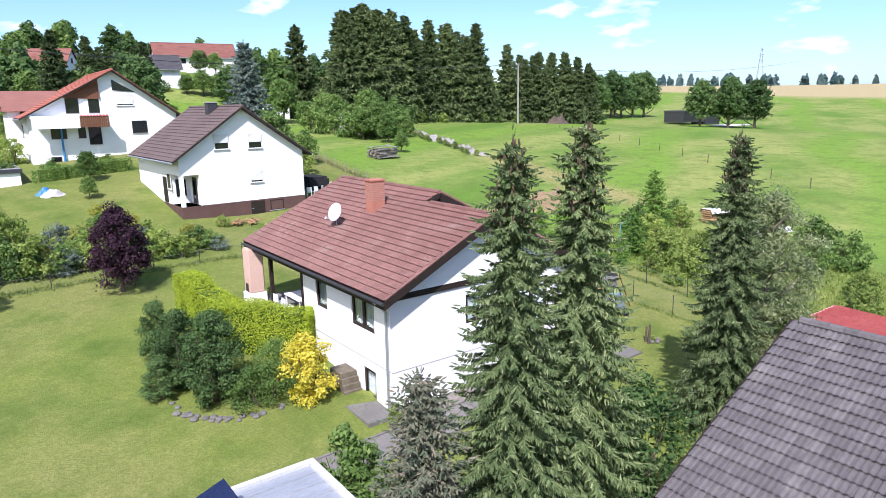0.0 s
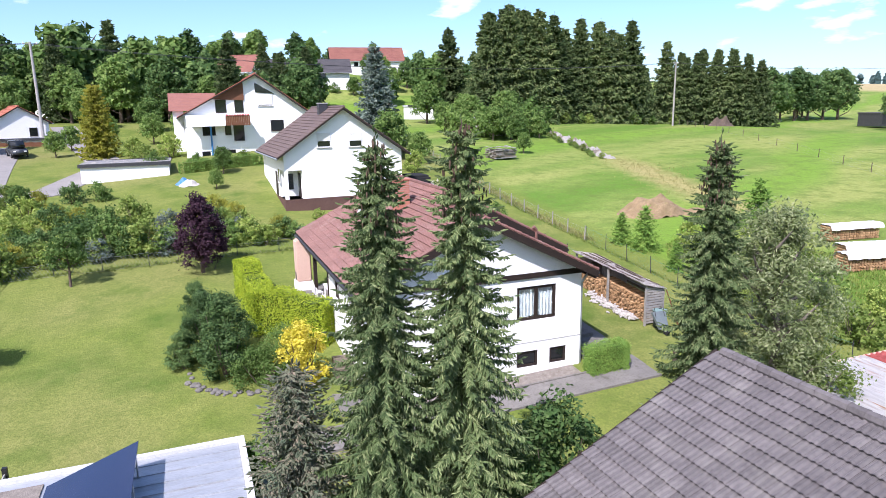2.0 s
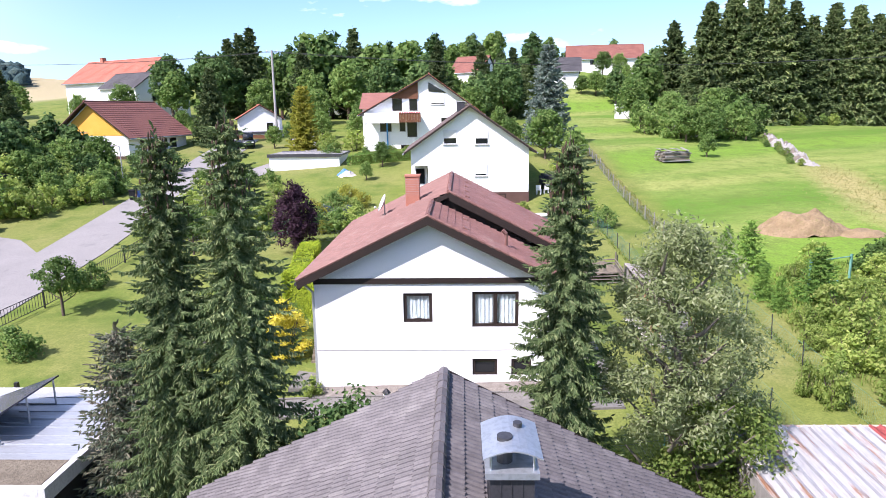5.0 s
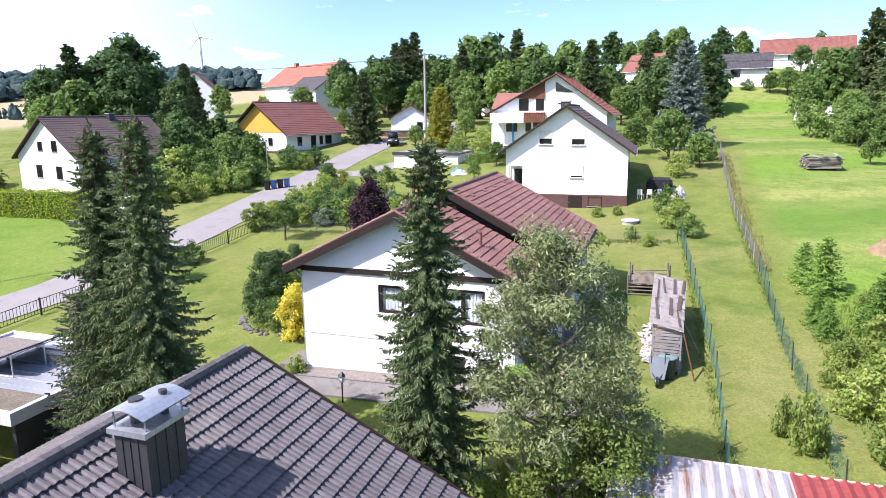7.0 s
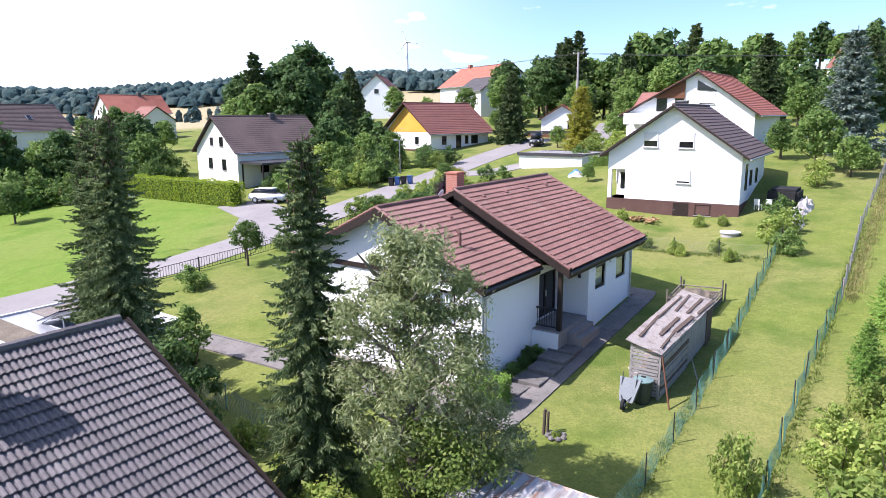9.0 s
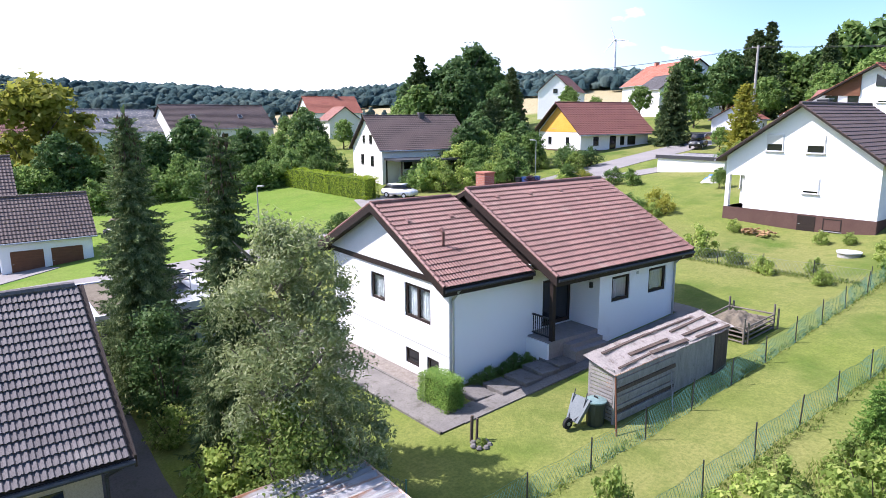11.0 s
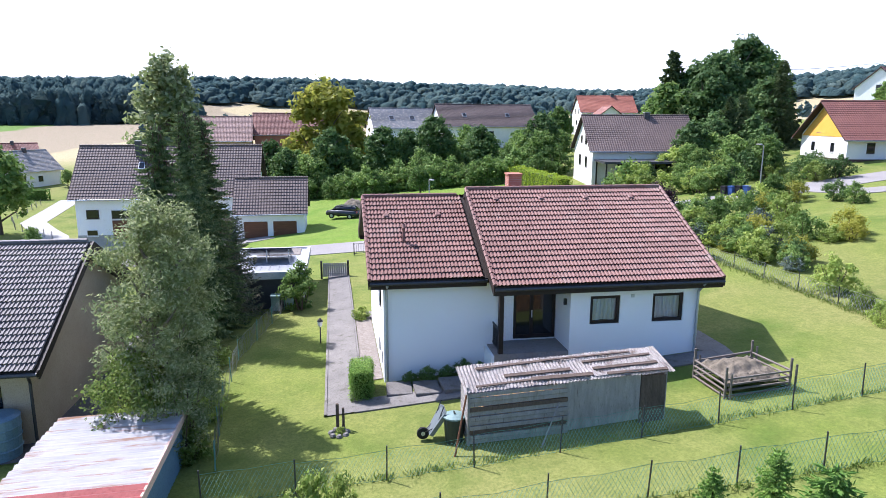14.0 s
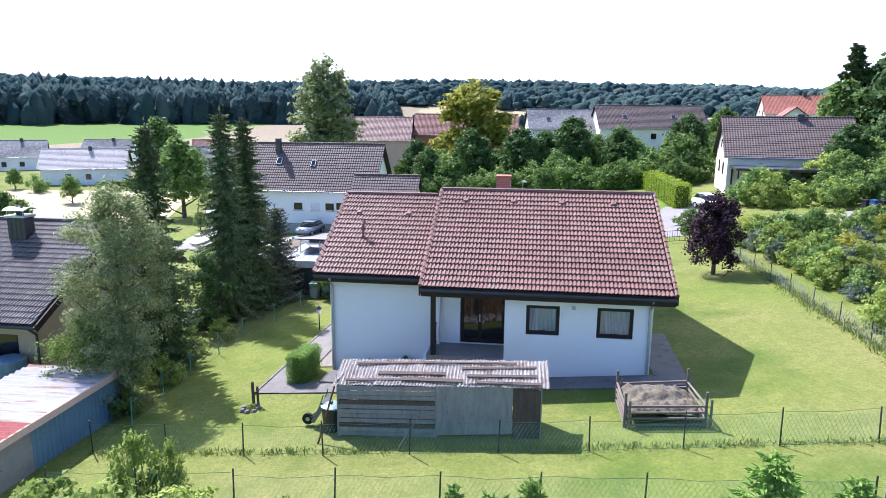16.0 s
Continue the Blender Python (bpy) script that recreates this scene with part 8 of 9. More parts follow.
# terrace: outdoor fireplace, table, chairs
fp = thing("outdoor_fireplace", "tall salmon-plastered outdoor fireplace on a white base", "fireplace", (11.75, 32.7, FLOOR - 0.05))
part("base", boxes((-0.5, -0.45, 0.0, 0.45, 0.45, 0.5)), M["plaster"], fp, "white base")
bm = bmesh.new()
prism(bm, [(-0.42, -0.4, 0.502), (0.4, -0.4, 0.502), (0.4, 0.4, 0.502), (-0.42, 0.4, 0.502)], (0.0, 0.0, 2.35))
bmesh.ops.bevel(bm, geom=bm.edges[:], offset=0.06, segments=2, affect="EDGES")
part("chimney_breast", bm, M["plaster_pink"], fp, "salmon plaster")
# flat dark plate; the shade of a hearth recess is put into its colour
part("hearth_opening", boxes((-0.425, -0.2, 0.55, -0.415, 0.2, 1.0)), M["dark_metal"], fp)
tb = thing("garden_table", "white garden table on the covered terrace", "table", (12.9, 29.6, FLOOR - 0.05))
part("tabletop", boxes((-0.5, -0.9, 0.70, 0.5, 0.9, 0.75)), M["white_plastic"], tb)
for x in (-0.42, 0.42):
    for y in (-0.8, 0.8):
        part("leg", boxes((x - 0.03, y - 0.03, 0, x + 0.03, y + 0.03, 0.70)), M["white_plastic"], tb)
chair = thing("garden_chair", "white plastic garden chair at the table", "chair", (12.05, 29.2, FLOOR - 0.05), 0, "garden chairs")
part("seat", boxes((-0.22, -0.22, 0.40, 0.22, 0.22, 0.44)), M["white_plastic"], chair)
part("backrest", boxes((-0.24, -0.22, 0.445, -0.2, 0.22, 0.88)), M["white_plastic"], chair)
for x in (-0.19, 0.19):
    for y in (-0.19, 0.19):
        part("leg", boxes((x - 0.02, y - 0.02, 0, x + 0.02, y + 0.02, 0.40)), M["white_plastic"], chair)
copy_thing(chair, pose(12.05, 30.2, FLOOR - 0.05, 0, 0, 8))
copy_thing(chair, pose(13.75, 29.8, FLOOR - 0.05, 0, 0, 180))

# satellite dish on the garden slope of the roof
zd = EAVE_W[1] + SLW * (14.2 - EAVE_W[0])
dish = thing("satellite_dish", "grey satellite dish on a roof mast", "satellite dish", (14.2, 27.8, zd))
part("mast", tube(bmesh.new(), (0, 0, -0.1), (0, 0, 0.75), 0.03, None, 8), M["zinc"], dish)
bm = lathe(bmesh.new(), [(0.02, -0.09), (0.2, -0.07), (0.36, -0.02), (0.46, 0.03), (0.465, 0.045), (0.36, 0.0), (0.2, -0.05), (0.02, -0.07)], 20)
bm.transform(Matrix.Translation((-0.1, -0.1, 0.72)) @ Matrix.Rotation(radians(-165), 4, "Z") @ Matrix.Rotation(radians(66), 4, "Y") @ Matrix.Diagonal((1.0, 0.92, 1, 1)))
part("reflector", bm, M["grey_dish"], dish, "", False, True)
part("arm", tube(bmesh.new(), (-0.1, -0.1, 0.4), (-0.55, 0.1, 0.45), 0.014, None, 6), M["zinc"], dish)
part("receiver", tube(bmesh.new(), (-0.55, 0.1, 0.43), (-0.48, 0.06, 0.52), 0.04, None, 8), M["grey_dish"], dish)

# ---------------- tin shed, tanks, bins ----------------
ts = thing("tin_shed", "low shed with rust-streaked white and red tin roof and blue side", "shed", (29.0, 11.3, gz(29, 11.3)))
for i, (xa, xb, mt) in enumerate(((26.0, 27.2, "tin_white"), (27.15, 28.9, "tin_white"), (28.85, 30.6, "tin_white"), (30.55, 33.6, "tin_red"))):
    bm = corrugated(bmesh.new(), (xb, 9.4, 1.96 + 0.004 * i), (xa - xb, 0, 0), (0, 3.85, 0.1), 10, 0.30, 0.032)
    bmesh.ops.solidify(bm, geom=bm.faces[:], thickness=0.006)
    part("roof_sheet", bm, M[mt], ts, "", True)
part("edge_board", boxes((25.6, 13.2, 1.84, 33.5, 13.26, 2.08)), M["plaster_pink"], ts, "", True)
bm = corrugated(bmesh.new(), (26.1, 13.05, -0.3), (4.6, 0, 0), (0, 0, 2.2), 10, 0.2, 0.015)
part("side_wall", bm, M["blue_barrel"], ts, "pale blue sheet wall", True)
part("side_wall", boxes((30.52, 13.0, -0.3, 33.2, 13.1, 1.88)), M["grey_wood"], ts, "grey boarded wall", True)
part("back_wall", boxes((26.0, 9.6, -0.6, 26.1, 13.0, 1.92)), M["grey_wood"], ts, "", True)
part("back_wall", boxes((26.1, 9.55, -0.6, 33.2, 9.65, 1.92)), M["grey_wood"], ts, "", True)
for x, y in ((23.95, 6.6), (23.9, 5.2)):
    tk = thing("water_tank", "round blue-grey plastic rainwater tank", "tank", (x, y, gz(x, y)), 0, "rainwater tanks")
    part("body", lathe(bmesh.new(), [(0.55, -0.1), (0.6, 0.1), (0.66, 1.2), (0.66, 1.45)], 18), M["blue_barrel"], tk)
    part("lid", lathe(bmesh.new(), [(0.67, 1.452), (0.67, 1.52), (0.5, 1.6), (0.1, 1.62)], 18), M["blue_barrel"], tk)
    for zz in (0.4, 0.8, 1.15):
        part("hoop", lathe(bmesh.new(), [(0.64 + 0.02 * zz, zz), (0.66 + 0.02 * zz, zz + 0.03), (0.64 + 0.02 * zz, zz + 0.06)], 18), M["blue_barrel"], tk)


def wheelie(x, y, rz, mat, label, group):
    t = thing("wheeled_bin", label, "bin", (x, y, gz(x, y)), rz, group)
    bm = bmesh.new()
    prism(bm, [(-0.22, -0.25, 0.06), (0.22, -0.25, 0.06), (0.27, -0.32, 0.95), (-0.27, -0.32, 0.95)], (0, 0.52, 0))
    part("body", bm, mat, t)
    part("lid", boxes((-0.29, -0.36, 0.952, 0.29, 0.27, 1.02)), mat, t)
    for s in (-0.24, 0.2):
        part("wheel", tube(bmesh.new(), (s, 0.24, 0.1), (s + 0.05, 0.24, 0.1), 0.1, None, 10), M["rubber"], t)
    return t


wheelie(7.7, 15.2, 95, M["cart_green"], "grey-green wheeled bin by the carport wall", "bins by the carport")
wheelie(7.7, 14.4, 88, M["cart_green"], "grey-green wheeled bin by the carport wall", "bins by the carport")
wheelie(-11.0, 9.0, 30, M["rubber"], "dark wheeled bin at the lane's edge", "")
for i in range(4):
    wheelie(-13.9 + 0.55 * i, 57.0 + 0.45 * i, 20, M["bin_blue"] if i % 2 else M["rubber"], "wheeled refuse bin beside the lane", "bins by the lane")


# ---------------- cars ----------------
def car(label, x, y, rz, paint, van=False, z=None):
    t = thing("car", label, "car", (x, y, (gz(x, y) if z is None else z) + 0.05), rz)
    h = 1.0 if van else 0.72
    L = 2.4 if van else 2.1
    bm = bmesh.new()
    side = [(-L, 0.35), (-L + 0.05, 0.9), (-L + 0.9, 1.02 if not van else 1.15), (L - 0.35, 1.05), (L, 0.9), (L, 0.35)]
    prism(bm, [(u, -0.88, z) for u, z in side], (0, 1.76, 0))
    bmesh.ops.bevel(bm, geom=bm.edges[:], offset=0.09, segments=2, affect="EDGES")
    part("body", bm, paint, t, "", False, True)
    top = [(-L + 0.75, 1.0), (-L + 1.35, 1.0 + h * 0.75), (L - 0.75, 1.0 + h * 0.75), (L - 0.15, 1.0)] if not van else [(-L + 0.6, 1.05), (-L + 1.2, 1.05 + h), (L - 0.1, 1.05 + h), (L - 0.02, 1.0)]
    bm = bmesh.new()
    prism(bm, [(u, -0.72, z) for u, z in top], (0, 1.44, 0))
    bmesh.ops.bevel(bm, geom=bm.edges[:], offset=0.08, segments=2, affect="EDGES")
    part("cabin_glass", bm, M["pane"], t, "dark windows", False, True)
    zr = top[1][1]
    bm = boxes((top[1][0] + 0.05, -0.68, zr - 0.03, top[2][0] - 0.05, 0.68, zr + 0.03))
    bmesh.ops.bevel(bm, geom=bm.edges[:], offset=0.02, segments=1, affect="EDGES")
    part("roof_panel", bm, paint, t)
    for u in (-L + 0.85, L - 0.85):
        for s in (-0.9, 0.72):
            w = part("wheel", tube(bmesh.new(), (u, s, 0.32), (u, s + 0.18, 0.32), 0.33, None, 16), M["rubber"], t)
            part("rim", tube(bmesh.new(), (u, s - 0.005, 0.32), (u, s + 0.185, 0.32), 0.2, None, 12), M["zinc"], w)
    for s in (-0.7, 0.4):
        part("headlight", boxes((-L - 0.005, s, 0.72, -L + 0.1, s + 0.3, 0.86)), M["white_plastic"], t)
        part("tail_light", boxes((L - 0.1, s, 0.78, L + 0.005, s + 0.3, 0.95)), M["tin_red"], t)
    return t


car("white car parked by the carport", -22.4, 46.2, 200, M["car_white"])
car("dark van parked before the garages", -13.5, 92.0, 110, M["car_dark"], True)
car("silver car parked before the long house", -26.6, 2.2, 170, M["car_grey"])
car("dark car parked on the meadow's edge", -33.6, 19.0, 60, M["car_dark"])


# ---------------- heaps and stacks ----------------
def heap(name, label, category, x, y, rx, ry, h, material, seed, rough=0.25, rz=0.0):
    bm = bmesh.new()
    bmesh.ops.create_grid(bm, x_segments=28, y_segments=28, size=1.0)
    for v in bm.verts:
        r = math.hypot(v.co.x, v.co.y)
        n1 = noise.noise(Vector((v.co.x * 2.2 + seed, v.co.y * 2.2, seed)))
        n2 = noise.noise(Vector((v.co.x * 7, v.co.y * 7 + seed, seed)))
        v.co.z = max(-0.3, (1 - r * r) * (1 + rough * 2 * n1) + 0.3 * rough * n2) * h
        v.co.x *= rx
        v.co.y *= ry
    bm.transform(pose(x, y, gz(x, y) - 0.05, 0, 0, rz))
    return single(name, bm, material, label, category, (x, y, gz(x, y)), smooth=False)


heap("hay_mound", "flat brown heap of old hay and cuttings", "heap", 42.6, 41.2, 3.4, 2.0, 1.3, M["hay"], 3, 0.4)
heap("hay_mound", "small brown heap of cuttings beside the larger one", "heap", 46.0, 39.8, 1.8, 1.1, 0.4, M["hay"], 5)
heap("rubble_mound", "heap of rubble beside the blue tarpaulin", "heap", 6.2, 63.4, 1.0, 0.8, 0.45, M["gravel"], 7, 0.5)
heap("tarpaulin", "crumpled blue tarpaulin on rubble", "tarpaulin", 5.8, 64.0, 0.9, 0.5, 0.5, M["blue_tarp"], 8, 0.4)
heap("earth_heap", "low heap of earth at the end of the meadow", "heap", -44.0, 20.5, 2.6, 1.8, 1.2, M["soil"], 11)
heap("sand_patch", "pale trampled ground before the field shelter", "sand", 184, 108, 12, 4, 0.3, M["gravel"], 13)
for i, (x, y, ln, rz) in enumerate(((45.7, 23.6, 5.0, -12), (50.3, 29.0, 4.2, -8), (46.6, 25.2, 3.4, -12))):
    t = thing("woodpile", "long pile of split logs under a white tarpaulin", "woodpile", (x, y, gz(x, y)), rz, "covered woodpiles")
    rg = np.random.default_rng(i)
    bm = bmesh.new()
    for j in range(6):
        for k in range(int(ln / 0.2)):
            u = -ln / 2 + 0.2 * k + rg.uniform(-0.03, 0.03)
            tube(bm, (u, -0.5, 0.1 + j * 0.17), (u, 0.5, 0.1 + j * 0.17), 0.09 * rg.uniform(0.7, 1.05), None, 6)
    tagged(part("log", bm, M["log_wood"], t), kind="stuff")
    bm = bmesh.new()
    bmesh.ops.create_grid(bm, x_segments=30, y_segments=10, size=1.0)
    for v in bm.verts:
        e = abs(v.co.y)
        v.co.z = 1.13 - 0.32 * max(0, e - 0.75) * 4 + 0.06 * noise.noise(Vector((v.co.x * 6, v.co.y * 3, i)))
        v.co.x *= ln / 2 + 0.15
        v.co.y *= 0.66
    part("tarpaulin", bm, M["white_tarp"], t, "white wrinkled tarpaulin", False, True)
pal = thing("timber_stack", "stack of weathered boards under a sagging sheet", "timber", (41.8, 68.6, gz(41.8, 68.6)), 12)
rg = random.Random(4)
for lay_ in range(7):
    for k in range(5):
        bm = boxes((-1.55, -0.16, 0, 1.55, 0.16, 0.12))
        bm.transform(pose(rg.uniform(-0.15, 0.15), -0.9 + 0.45 * k + rg.uniform(-0.06, 0.06), 0.1 + 0.15 * lay_, rg.uniform(-3, 3), rg.uniform(-2, 2), rg.uniform(-5, 5)))
        part("board", bm, M["old_pole"] if (lay_ + k) % 3 else M["grey_wood"], pal)
for k in range(6):
    bm = boxes((-0.14, -1.5, 0, 0.14, 1.5, 0.04))
    bm.transform(pose(-1.4 + 0.55 * k, rg.uniform(-0.2, 0.2), 1.28 + rg.uniform(0, 0.12), rg.uniform(-8, 8), rg.uniform(-6, 6), rg.uniform(-14, 14)))
    part("cover_board", bm, M["grey_wood"], pal)
rg = random.Random(8)
for i in range(15):
    f = i / 14
    x, y = 62.5 - 6.2 * f + rg.uniform(-0.3, 0.3), 91.0 - 23.5 * f
    heap("cut_timber", "low heap of weathered grey timber along the pasture", "timber", x, y, rg.uniform(0.8, 1.3), rg.uniform(1.0, 1.6), rg.uniform(0.4, 0.75) - 0.15 * f, M["grey_wood"] if i % 3 else M["old_pole"], 20 + i, 0.7)
    put((B1, B3)[i % 2], x - rg.uniform(1.1, 1.9), y - 0.6, rg.uniform(0.22, 0.42), 1.0, rg.uniform(0, 360))
heap("brush_pile", "dark brown pile of cut branches by the spruces", "brush", 116.0, 110.5, 3.6, 1.2, 1.4, M["bark"], 61, 0.6)
for i in range(10):
    heap("stone_heap", "heap of pale stones along the fence", "stones", 28.3 + 0.2 * math.sin(i), 49.5 + i * 0.75, 0.6, 0.6, 0.6, M["gravel"], 40 + i, 0.6)
nl = thing("firewood", "scattered firewood before the cellar wall", "firewood", (17.4, 50.6, gz(17.4, 50.6)))
for i in range(34):
    a = rg.random() * 6.28
    p = Vector((rg.uniform(-1.4, 1.4), rg.uniform(-0.5, 0.5), 0.06 + 0.3 * rg.random()))
    d = Vector((math.cos(a), math.sin(a), rg.uniform(-0.3, 0.5))) * 0.3
    part("log", tube(bmesh.new(), p - d, p + d, 0.06, 0.05, 6), M["log_wood"], nl)
well = thing("well_cover", "round white concrete well cover on the lawn", "cover", (24.8, 47.9, gz(24.8, 47.9)))
part("ring", lathe(bmesh.new(), [(0.62, -0.1), (0.62, 0.22)], 20), M["kerb"], well)
part("lid", lathe(bmesh.new(), [(0.7, 0.222), (0.7, 0.3), (0.1, 0.33)], 20), M["membrane"], well)
gset = thing("covered_furniture", "garden furniture under a dark cover", "furniture", (26.8, 57.0, gz(26.8, 57)))
bm = boxes((-1.1, -1.5, 0, 1.1, 1.5, 1.1))
bmesh.ops.bevel(bm, geom=bm.edges[:], offset=0.2, segments=2, affect="EDGES")
part("cover", bm, M["rubber"], gset)
for i in range(3):
    c = copy_thing(chair, pose(25.3 + 0.7 * i, 54.6 + 0.3 * i, gz(25.5, 54.8), 0, 0, 70 + 30 * i))
    c["label"] = "white garden chair on the neighbour's patio"
pg = thing("garden_gate", "pale boarded garden gate between dark posts", "gate", (0.0, 17.9, gz(0, 17.9)), 90)
for x in (-0.95, 0.95):
    part("post", boxes((x - 0.07, -0.07, -0.3, x + 0.07, 0.07, 1.25)), M["black_iron"], pg)
for i in range(11):
    part("board", boxes((-0.84 + i * 0.155, -0.02, 0.08, -0.71 + i * 0.155, 0.02, 1.08)), M["kerb"], pg)
for z in (0.25, 0.85):
    part("bar", boxes((-0.86, 0.021, z, 0.86, 0.05, z + 0.08)), M["kerb"], pg)
gt = thing("garden_gate", "green metal gate frame standing in long grass", "gate", (38.2, 29.5, gz(38.2, 29.5)), 25)
for x in (-1.6, 1.6):
    part("post", boxes((x - 0.05, -0.05, -0.2, x + 0.05, 0.05, 1.75)), M["net_green"], gt)
for z in (0.3, 1.6):
    part("bar", boxes((-1.55, -0.025, z, 1.55, 0.025, z + 0.05)), M["net_green"], gt)


# ---------------- poles and wires ----------------
def pole(label, x, y, z0, z1, r, mat, arm=True):
    t = thing("utility_pole", label, "pole", (x, y, z0), 20, "utility poles")
    part("mast", tube(bmesh.new(), (0, 0, -1.5), (0, 0, z1 - z0), r, r * 0.7, 10), mat, t)
    if arm:
        part("crossarm", boxes((-0.9, -0.06, z1 - z0 - 0.35, 0.9, 0.06, z1 - z0 - 0.22)), M["grey_wood"], t)
        for s in (-0.8, 0, 0.8):
            part("insulator", lathe(bmesh.new(), [(0.05, z1 - z0 - 0.22), (0.07, z1 - z0 - 0.1), (0.03, z1 - z0 - 0.02)], 8, (s, 0, 0)), M["white_plastic"], t)
    return t


pole("grey wooden utility pole with crossarm", 100.8, 108.0, gz(100.8, 108), 20.4, 0.2, M["grey_wood"])
pole("pale concrete utility pole by the lane", -12.6, 104.6, gz(-12.6, 104.6), 21.8, 0.24, M["kerb"])
pole("utility pole beyond the barn", -95.0, 101.0, gz(-95, 101), 22.5, 0.2, M["grey_wood"])


def street_lamp(x, y, h, rz):
    t = thing("street_lamp", "slim grey street lamp with a flat head", "lamp", (x, y, gz(x, y)), rz, "street lamps")
    part("pole", tube(bmesh.new(), (0, 0, -0.4), (0, 0, h), 0.075, 0.045, 8), M["wire"], t)
    part("arm", tube(bmesh.new(), (0, 0, h - 0.03), (0.35, 0, h + 0.06), 0.035, None, 6), M["wire"], t)
    bm = boxes((0.2, -0.14, h + 0.04, 0.85, 0.14, h + 0.15))
    bmesh.ops.bevel(bm, geom=bm.edges[:], offset=0.03, segments=1, affect="EDGES")
    head = part("lamp_head", bm, M["kerb"], t, "pale grey lamp head")
    part("diffuser", boxes((0.28, -0.1, h + 0.015, 0.78, 0.1, h + 0.038)), M["white_plastic"], head)


street_lamp(-17.0, 27.2, 4.9, 20)
street_lamp(-18.3, 64.0, 4.2, 200)


def cable(a, b, sag, r=0.03):
    a, b = Vector(a), Vector(b)
    bm = bmesh.new()
    n = 16
    pts = [a.lerp(b, i / n) - Vector((0, 0, sag * 4 * (i / n) * (1 - i / n))) for i in range(n + 1)]
    for p, q in zip(pts, pts[1:]):
        tube(bm, p, q, r, None, 4, False)
    bmesh.ops.remove_doubles(bm, verts=bm.verts[:], dist=0.02)
    single("overhead_cable", bm, M["dark_metal"], "thin dark overhead power line", "cable", tuple(a), "overhead cables")


for s in (-0.8, 0.8):
    cable((-12.6 + s, 104.6, 21.6), (100.8 + s, 108.0, 20.2), 2.2)
    cable((-12.6 + s, 104.6, 21.6), (-95.0 + s, 101.0, 22.3), 2.0)
    cable((100.8 + s, 108.0, 20.2), (230.0, 110.0, 24.0), 2.5)


def pylon(x, y, h):
    g = gz(x, y)
    t = thing("pylon", "far grey lattice power pylon", "pylon", (x, y, g - 1), 40)
    bm = bmesh.new()
    w = h * 0.09
    c = [(-w, -w), (w, -w), (w, w), (-w, w)]
    for i, (a, b) in enumerate(c):
        tube(bm, (a, b, 0), (a * 0.12, b * 0.12, h), h * 0.006, None, 4)
        a2, b2 = c[(i + 1) % 4]
        for k in range(7):
            f, g2 = 1 - 0.88 * k / 7, 1 - 0.88 * (k + 1) / 7
            tube(bm, (a * f, b * f, h * k / 7), (a2 * g2, b2 * g2, h * (k + 1) / 7), h * 0.004, None, 4)
    part("tower", bm, M["zinc"], t)
    for z, s in ((0.68, 0.2), (0.8, 0.25), (0.92, 0.16)):
        part("crossarm", tube(bmesh.new(), (-h * s, 0, h * z), (h * s, 0, h * z), h * 0.008, None, 5), M["zinc"], t)


pylon(0.881 * 640, 0.472 * 640, 34)
for x, y, h in ((26.9 - 0.615 * 900, -4.6 + 0.789 * 900, 52),):
    g = gz(x, y)
    wt = thing("wind_turbine", "far white wind turbine", "wind turbine", (x, y, g), 25)
    part("tower", tube(bmesh.new(), (0, 0, -2), (0, 0, h), 2.0, 1.1, 10), M["white_plastic"], wt)
    part("nacelle", boxes((-1.3, -4, h, 1.3, 3, h + 2.6)), M["white_plastic"], wt)
    for i in range(3):
        a = radians(90 + 120 * i + 20)
        bm = bmesh.new()
        tip = Vector((math.cos(a) * 20, -4.3, h + 1.3 + math.sin(a) * 20))
        tube(bm, (0, -4.3, h + 1.3), tip, 1.1, 0.25, 5)
        part("blade", bm, M["white_plastic"], wt)


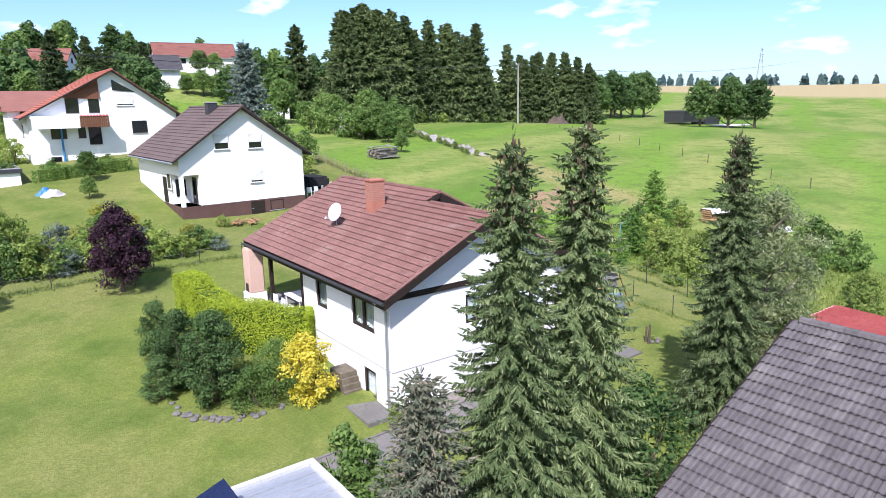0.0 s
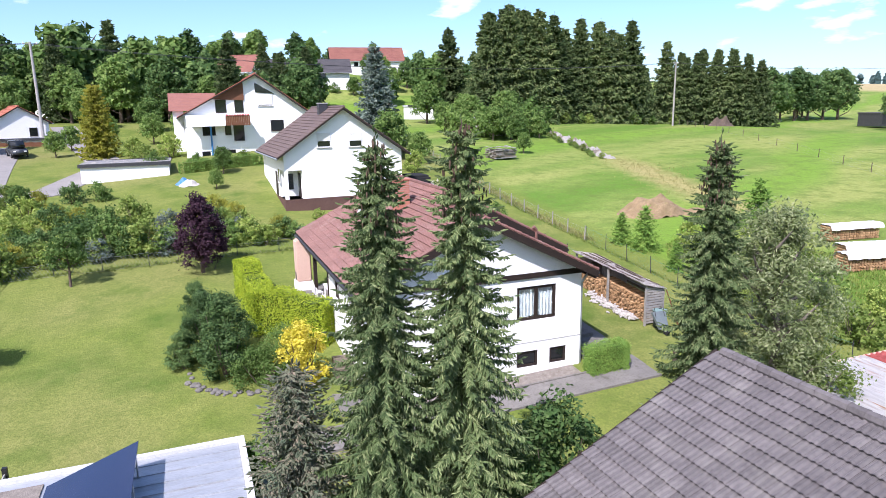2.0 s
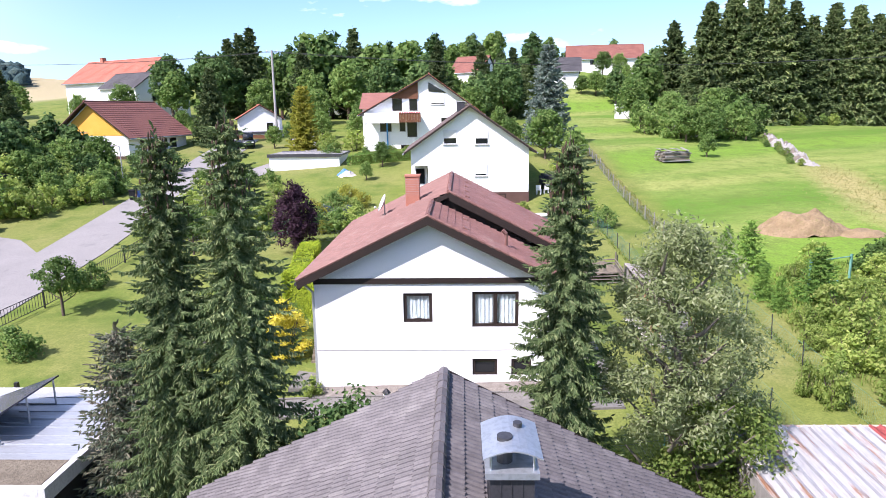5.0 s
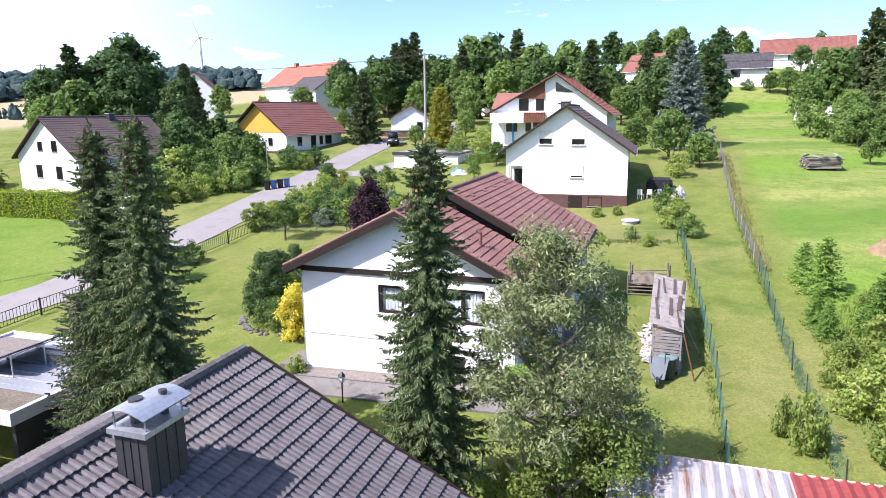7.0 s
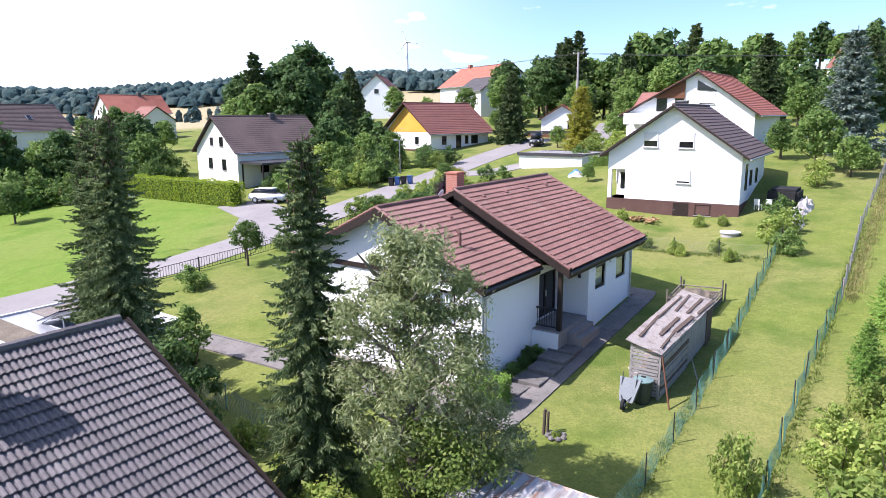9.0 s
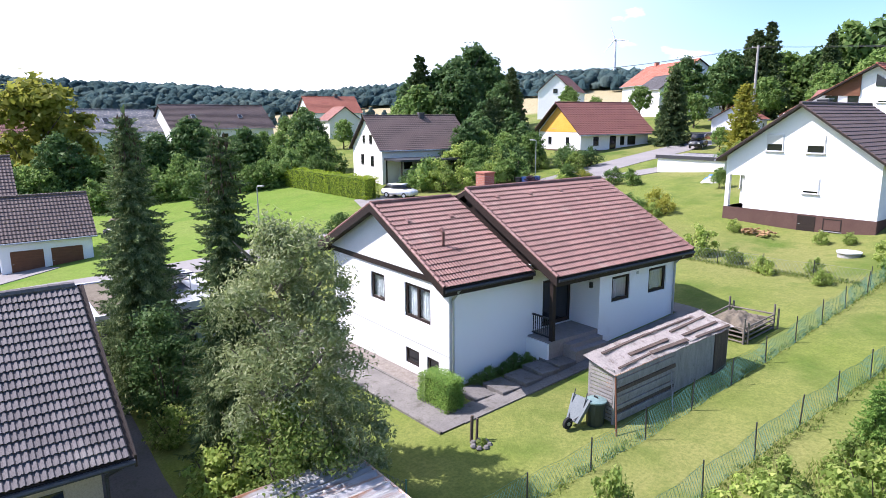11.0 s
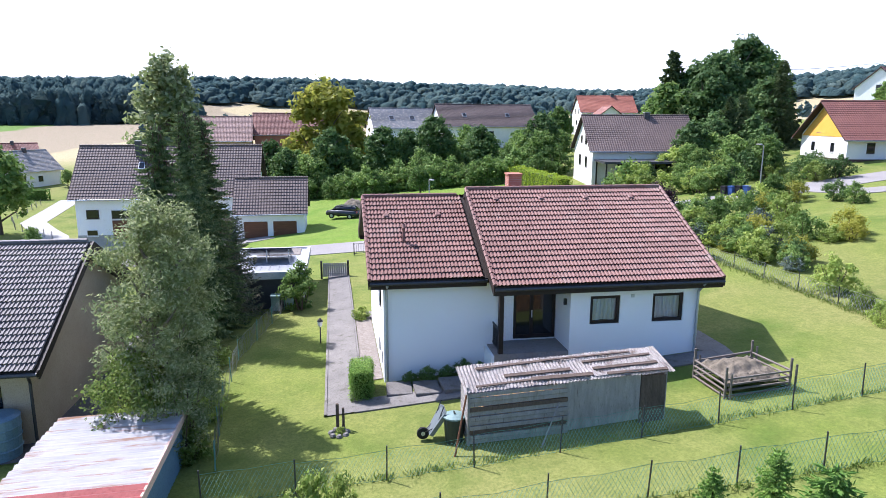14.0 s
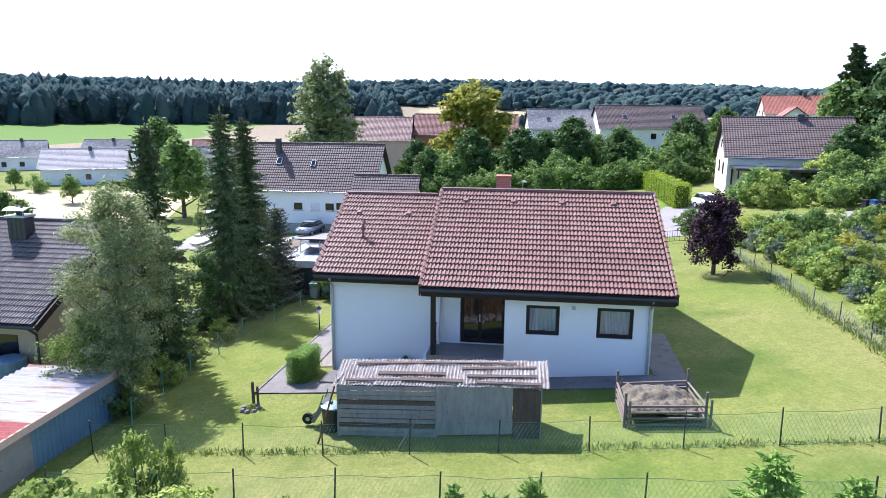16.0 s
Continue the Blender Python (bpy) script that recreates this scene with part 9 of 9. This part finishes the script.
# ---------------- far woods ----------------
def far_woods(name, label, n, az0, az1, r0, r1, tall, seed, leaves=0):
    """Small lumpy trees over a sector; azimuth in degrees from +y, turning to -x. leaves: clusters set round each."""
    rng = np.random.default_rng(seed)
    az = np.radians(az0 + (az1 - az0) * rng.random(n))
    r = np.sqrt(r0 ** 2 + (r1 ** 2 - r0 ** 2) * rng.random(n))
    x, y = 10 - np.sin(az) * r, 40 + np.cos(az) * r
    z = height(x, y)
    h = tall * (0.6 + 0.55 * rng.random(n) ** 1.5)
    sides = 4
    rings = []
    for f, w in ((0.0, 0.36), (0.62, 0.30)):
        rad = h[:, None] * w * (0.7 + 0.5 * rng.random((n, sides)))
        a = (np.arange(sides) * 2 * np.pi / sides)[None] + rng.random((n, 1)) * 6.28
        rings.append(np.stack([x[:, None] + rad * np.cos(a), y[:, None] + rad * np.sin(a), (z + h * f)[:, None] + h[:, None] * 0.2 * (rng.random((n, sides)) - 0.5)], -1))
    top = np.stack([x, y, z + h * 0.95], -1)
    T = []
    for k in range(sides):
        m = (k + 1) % sides
        T.append(np.stack([rings[0][:, k], rings[0][:, m], rings[1][:, m]], 1))
        T.append(np.stack([rings[0][:, k], rings[1][:, m], rings[1][:, k]], 1))
        T.append(np.stack([rings[1][:, k], rings[1][:, m], top], 1))
    if leaves:
        k = np.repeat(np.arange(n), leaves)
        f = rng.random(n * leaves)
        a = rng.random(n * leaves) * 6.28
        rad = h[k] * (0.36 - 0.26 * f) * (0.85 + 0.3 * rng.random(n * leaves))
        c = np.stack([x[k] + rad * np.cos(a), y[k] + rad * np.sin(a), z[k] + h[k] * (0.08 + 0.9 * f)], -1)
        nr = unit(np.stack([np.cos(a), np.sin(a), 0.7 + 0 * a], -1) + 0.3 * rng.normal(size=c.shape))
        T.append(thin(leaf_quads(c, nr, min(3.4, tall * 0.24) * (0.6 + 0.7 * rng.random(n * leaves)), 0.8, rng)))
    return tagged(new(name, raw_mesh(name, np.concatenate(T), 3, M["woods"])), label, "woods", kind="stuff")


def canopy(name, label, az0, az1, r0, r1, step, tall, seed, sides=5, rings=((0.0, 0.34), (0.55, 0.42))):
    """A closed wood seen from afar: rounded crowns side by side on a jittered grid, with a ragged border."""
    rng = np.random.default_rng(seed)
    rm = (r0 + r1) / 2
    A, Rr = np.meshgrid(np.arange(radians(az0), radians(az1), step / rm), np.arange(r0, r1, step), indexing="ij")
    A = (A + rng.uniform(-0.5, 0.5, A.shape) * step / rm).ravel()
    Rr = (Rr + rng.uniform(-0.5, 0.5, Rr.shape) * step).ravel() + 12 * np.sin(A * 37) + 8 * np.sin(A * 91 + 1)
    x, y = 10 - np.sin(A) * Rr, 40 + np.cos(A) * Rr
    n = len(x)
    h = tall * (0.55 + 0.65 * rng.random(n) ** 1.3 + 0.08 * np.sin(x / 31) * np.cos(y / 23))
    z = height(x, y) - 1
    turn = rng.random((n, 1)) * 6.28
    V = []
    for f, w in rings:
        a = (np.arange(sides) * 2 * np.pi / sides)[None] + turn + f
        rad = step * 1.6 * w * (0.6 + 0.8 * rng.random((n, sides))) * (0.7 + 0.7 * rng.random((n, 1)))
        V.append(np.stack([x[:, None] + rad * np.cos(a), y[:, None] + rad * np.sin(a), (z + h * f)[:, None] + 0.12 * h[:, None] * (rng.random((n, sides)) - 0.5) * (f > 0)], -1))
    V.append(np.stack([x + rng.normal(size=n) * 0.08 * step, y, z + h], -1)[:, None])
    m = sides * len(rings) + 1
    F = []
    for q in range(len(rings) - 1):
        F += [(q * sides + i, q * sides + (i + 1) % sides, (q + 1) * sides + (i + 1) % sides, (q + 1) * sides + i) for i in range(sides)]
    b = (len(rings) - 1) * sides
    quads = (np.array(F)[None] + (np.arange(n) * m)[:, None, None]).reshape(-1, 4).tolist()
    tops = (np.array([(b + i, b + (i + 1) % sides, m - 1) for i in range(sides)])[None] + (np.arange(n) * m)[:, None, None]).reshape(-1, 3).tolist()
    me = bpy.data.meshes.new(name)
    me.from_pydata(np.concatenate(V, 1).reshape(-1, 3).tolist(), [], quads + tops)
    me.shade_smooth()
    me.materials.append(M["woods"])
    return tagged(new(name, me), label, "woods", kind="stuff")


DOME = ((0.25, 0.44), (0.80, 0.34))
ROUND = ((0.0, 0.42), (0.4, 0.52), (0.78, 0.34))
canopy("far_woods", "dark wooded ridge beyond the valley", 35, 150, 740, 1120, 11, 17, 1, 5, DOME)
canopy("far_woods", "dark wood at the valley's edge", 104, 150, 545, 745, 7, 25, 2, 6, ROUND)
canopy("far_woods", "second ridge of woods in haze-tinted green", 35, 150, 1250, 1600, 15, 19, 6, 5, DOME)
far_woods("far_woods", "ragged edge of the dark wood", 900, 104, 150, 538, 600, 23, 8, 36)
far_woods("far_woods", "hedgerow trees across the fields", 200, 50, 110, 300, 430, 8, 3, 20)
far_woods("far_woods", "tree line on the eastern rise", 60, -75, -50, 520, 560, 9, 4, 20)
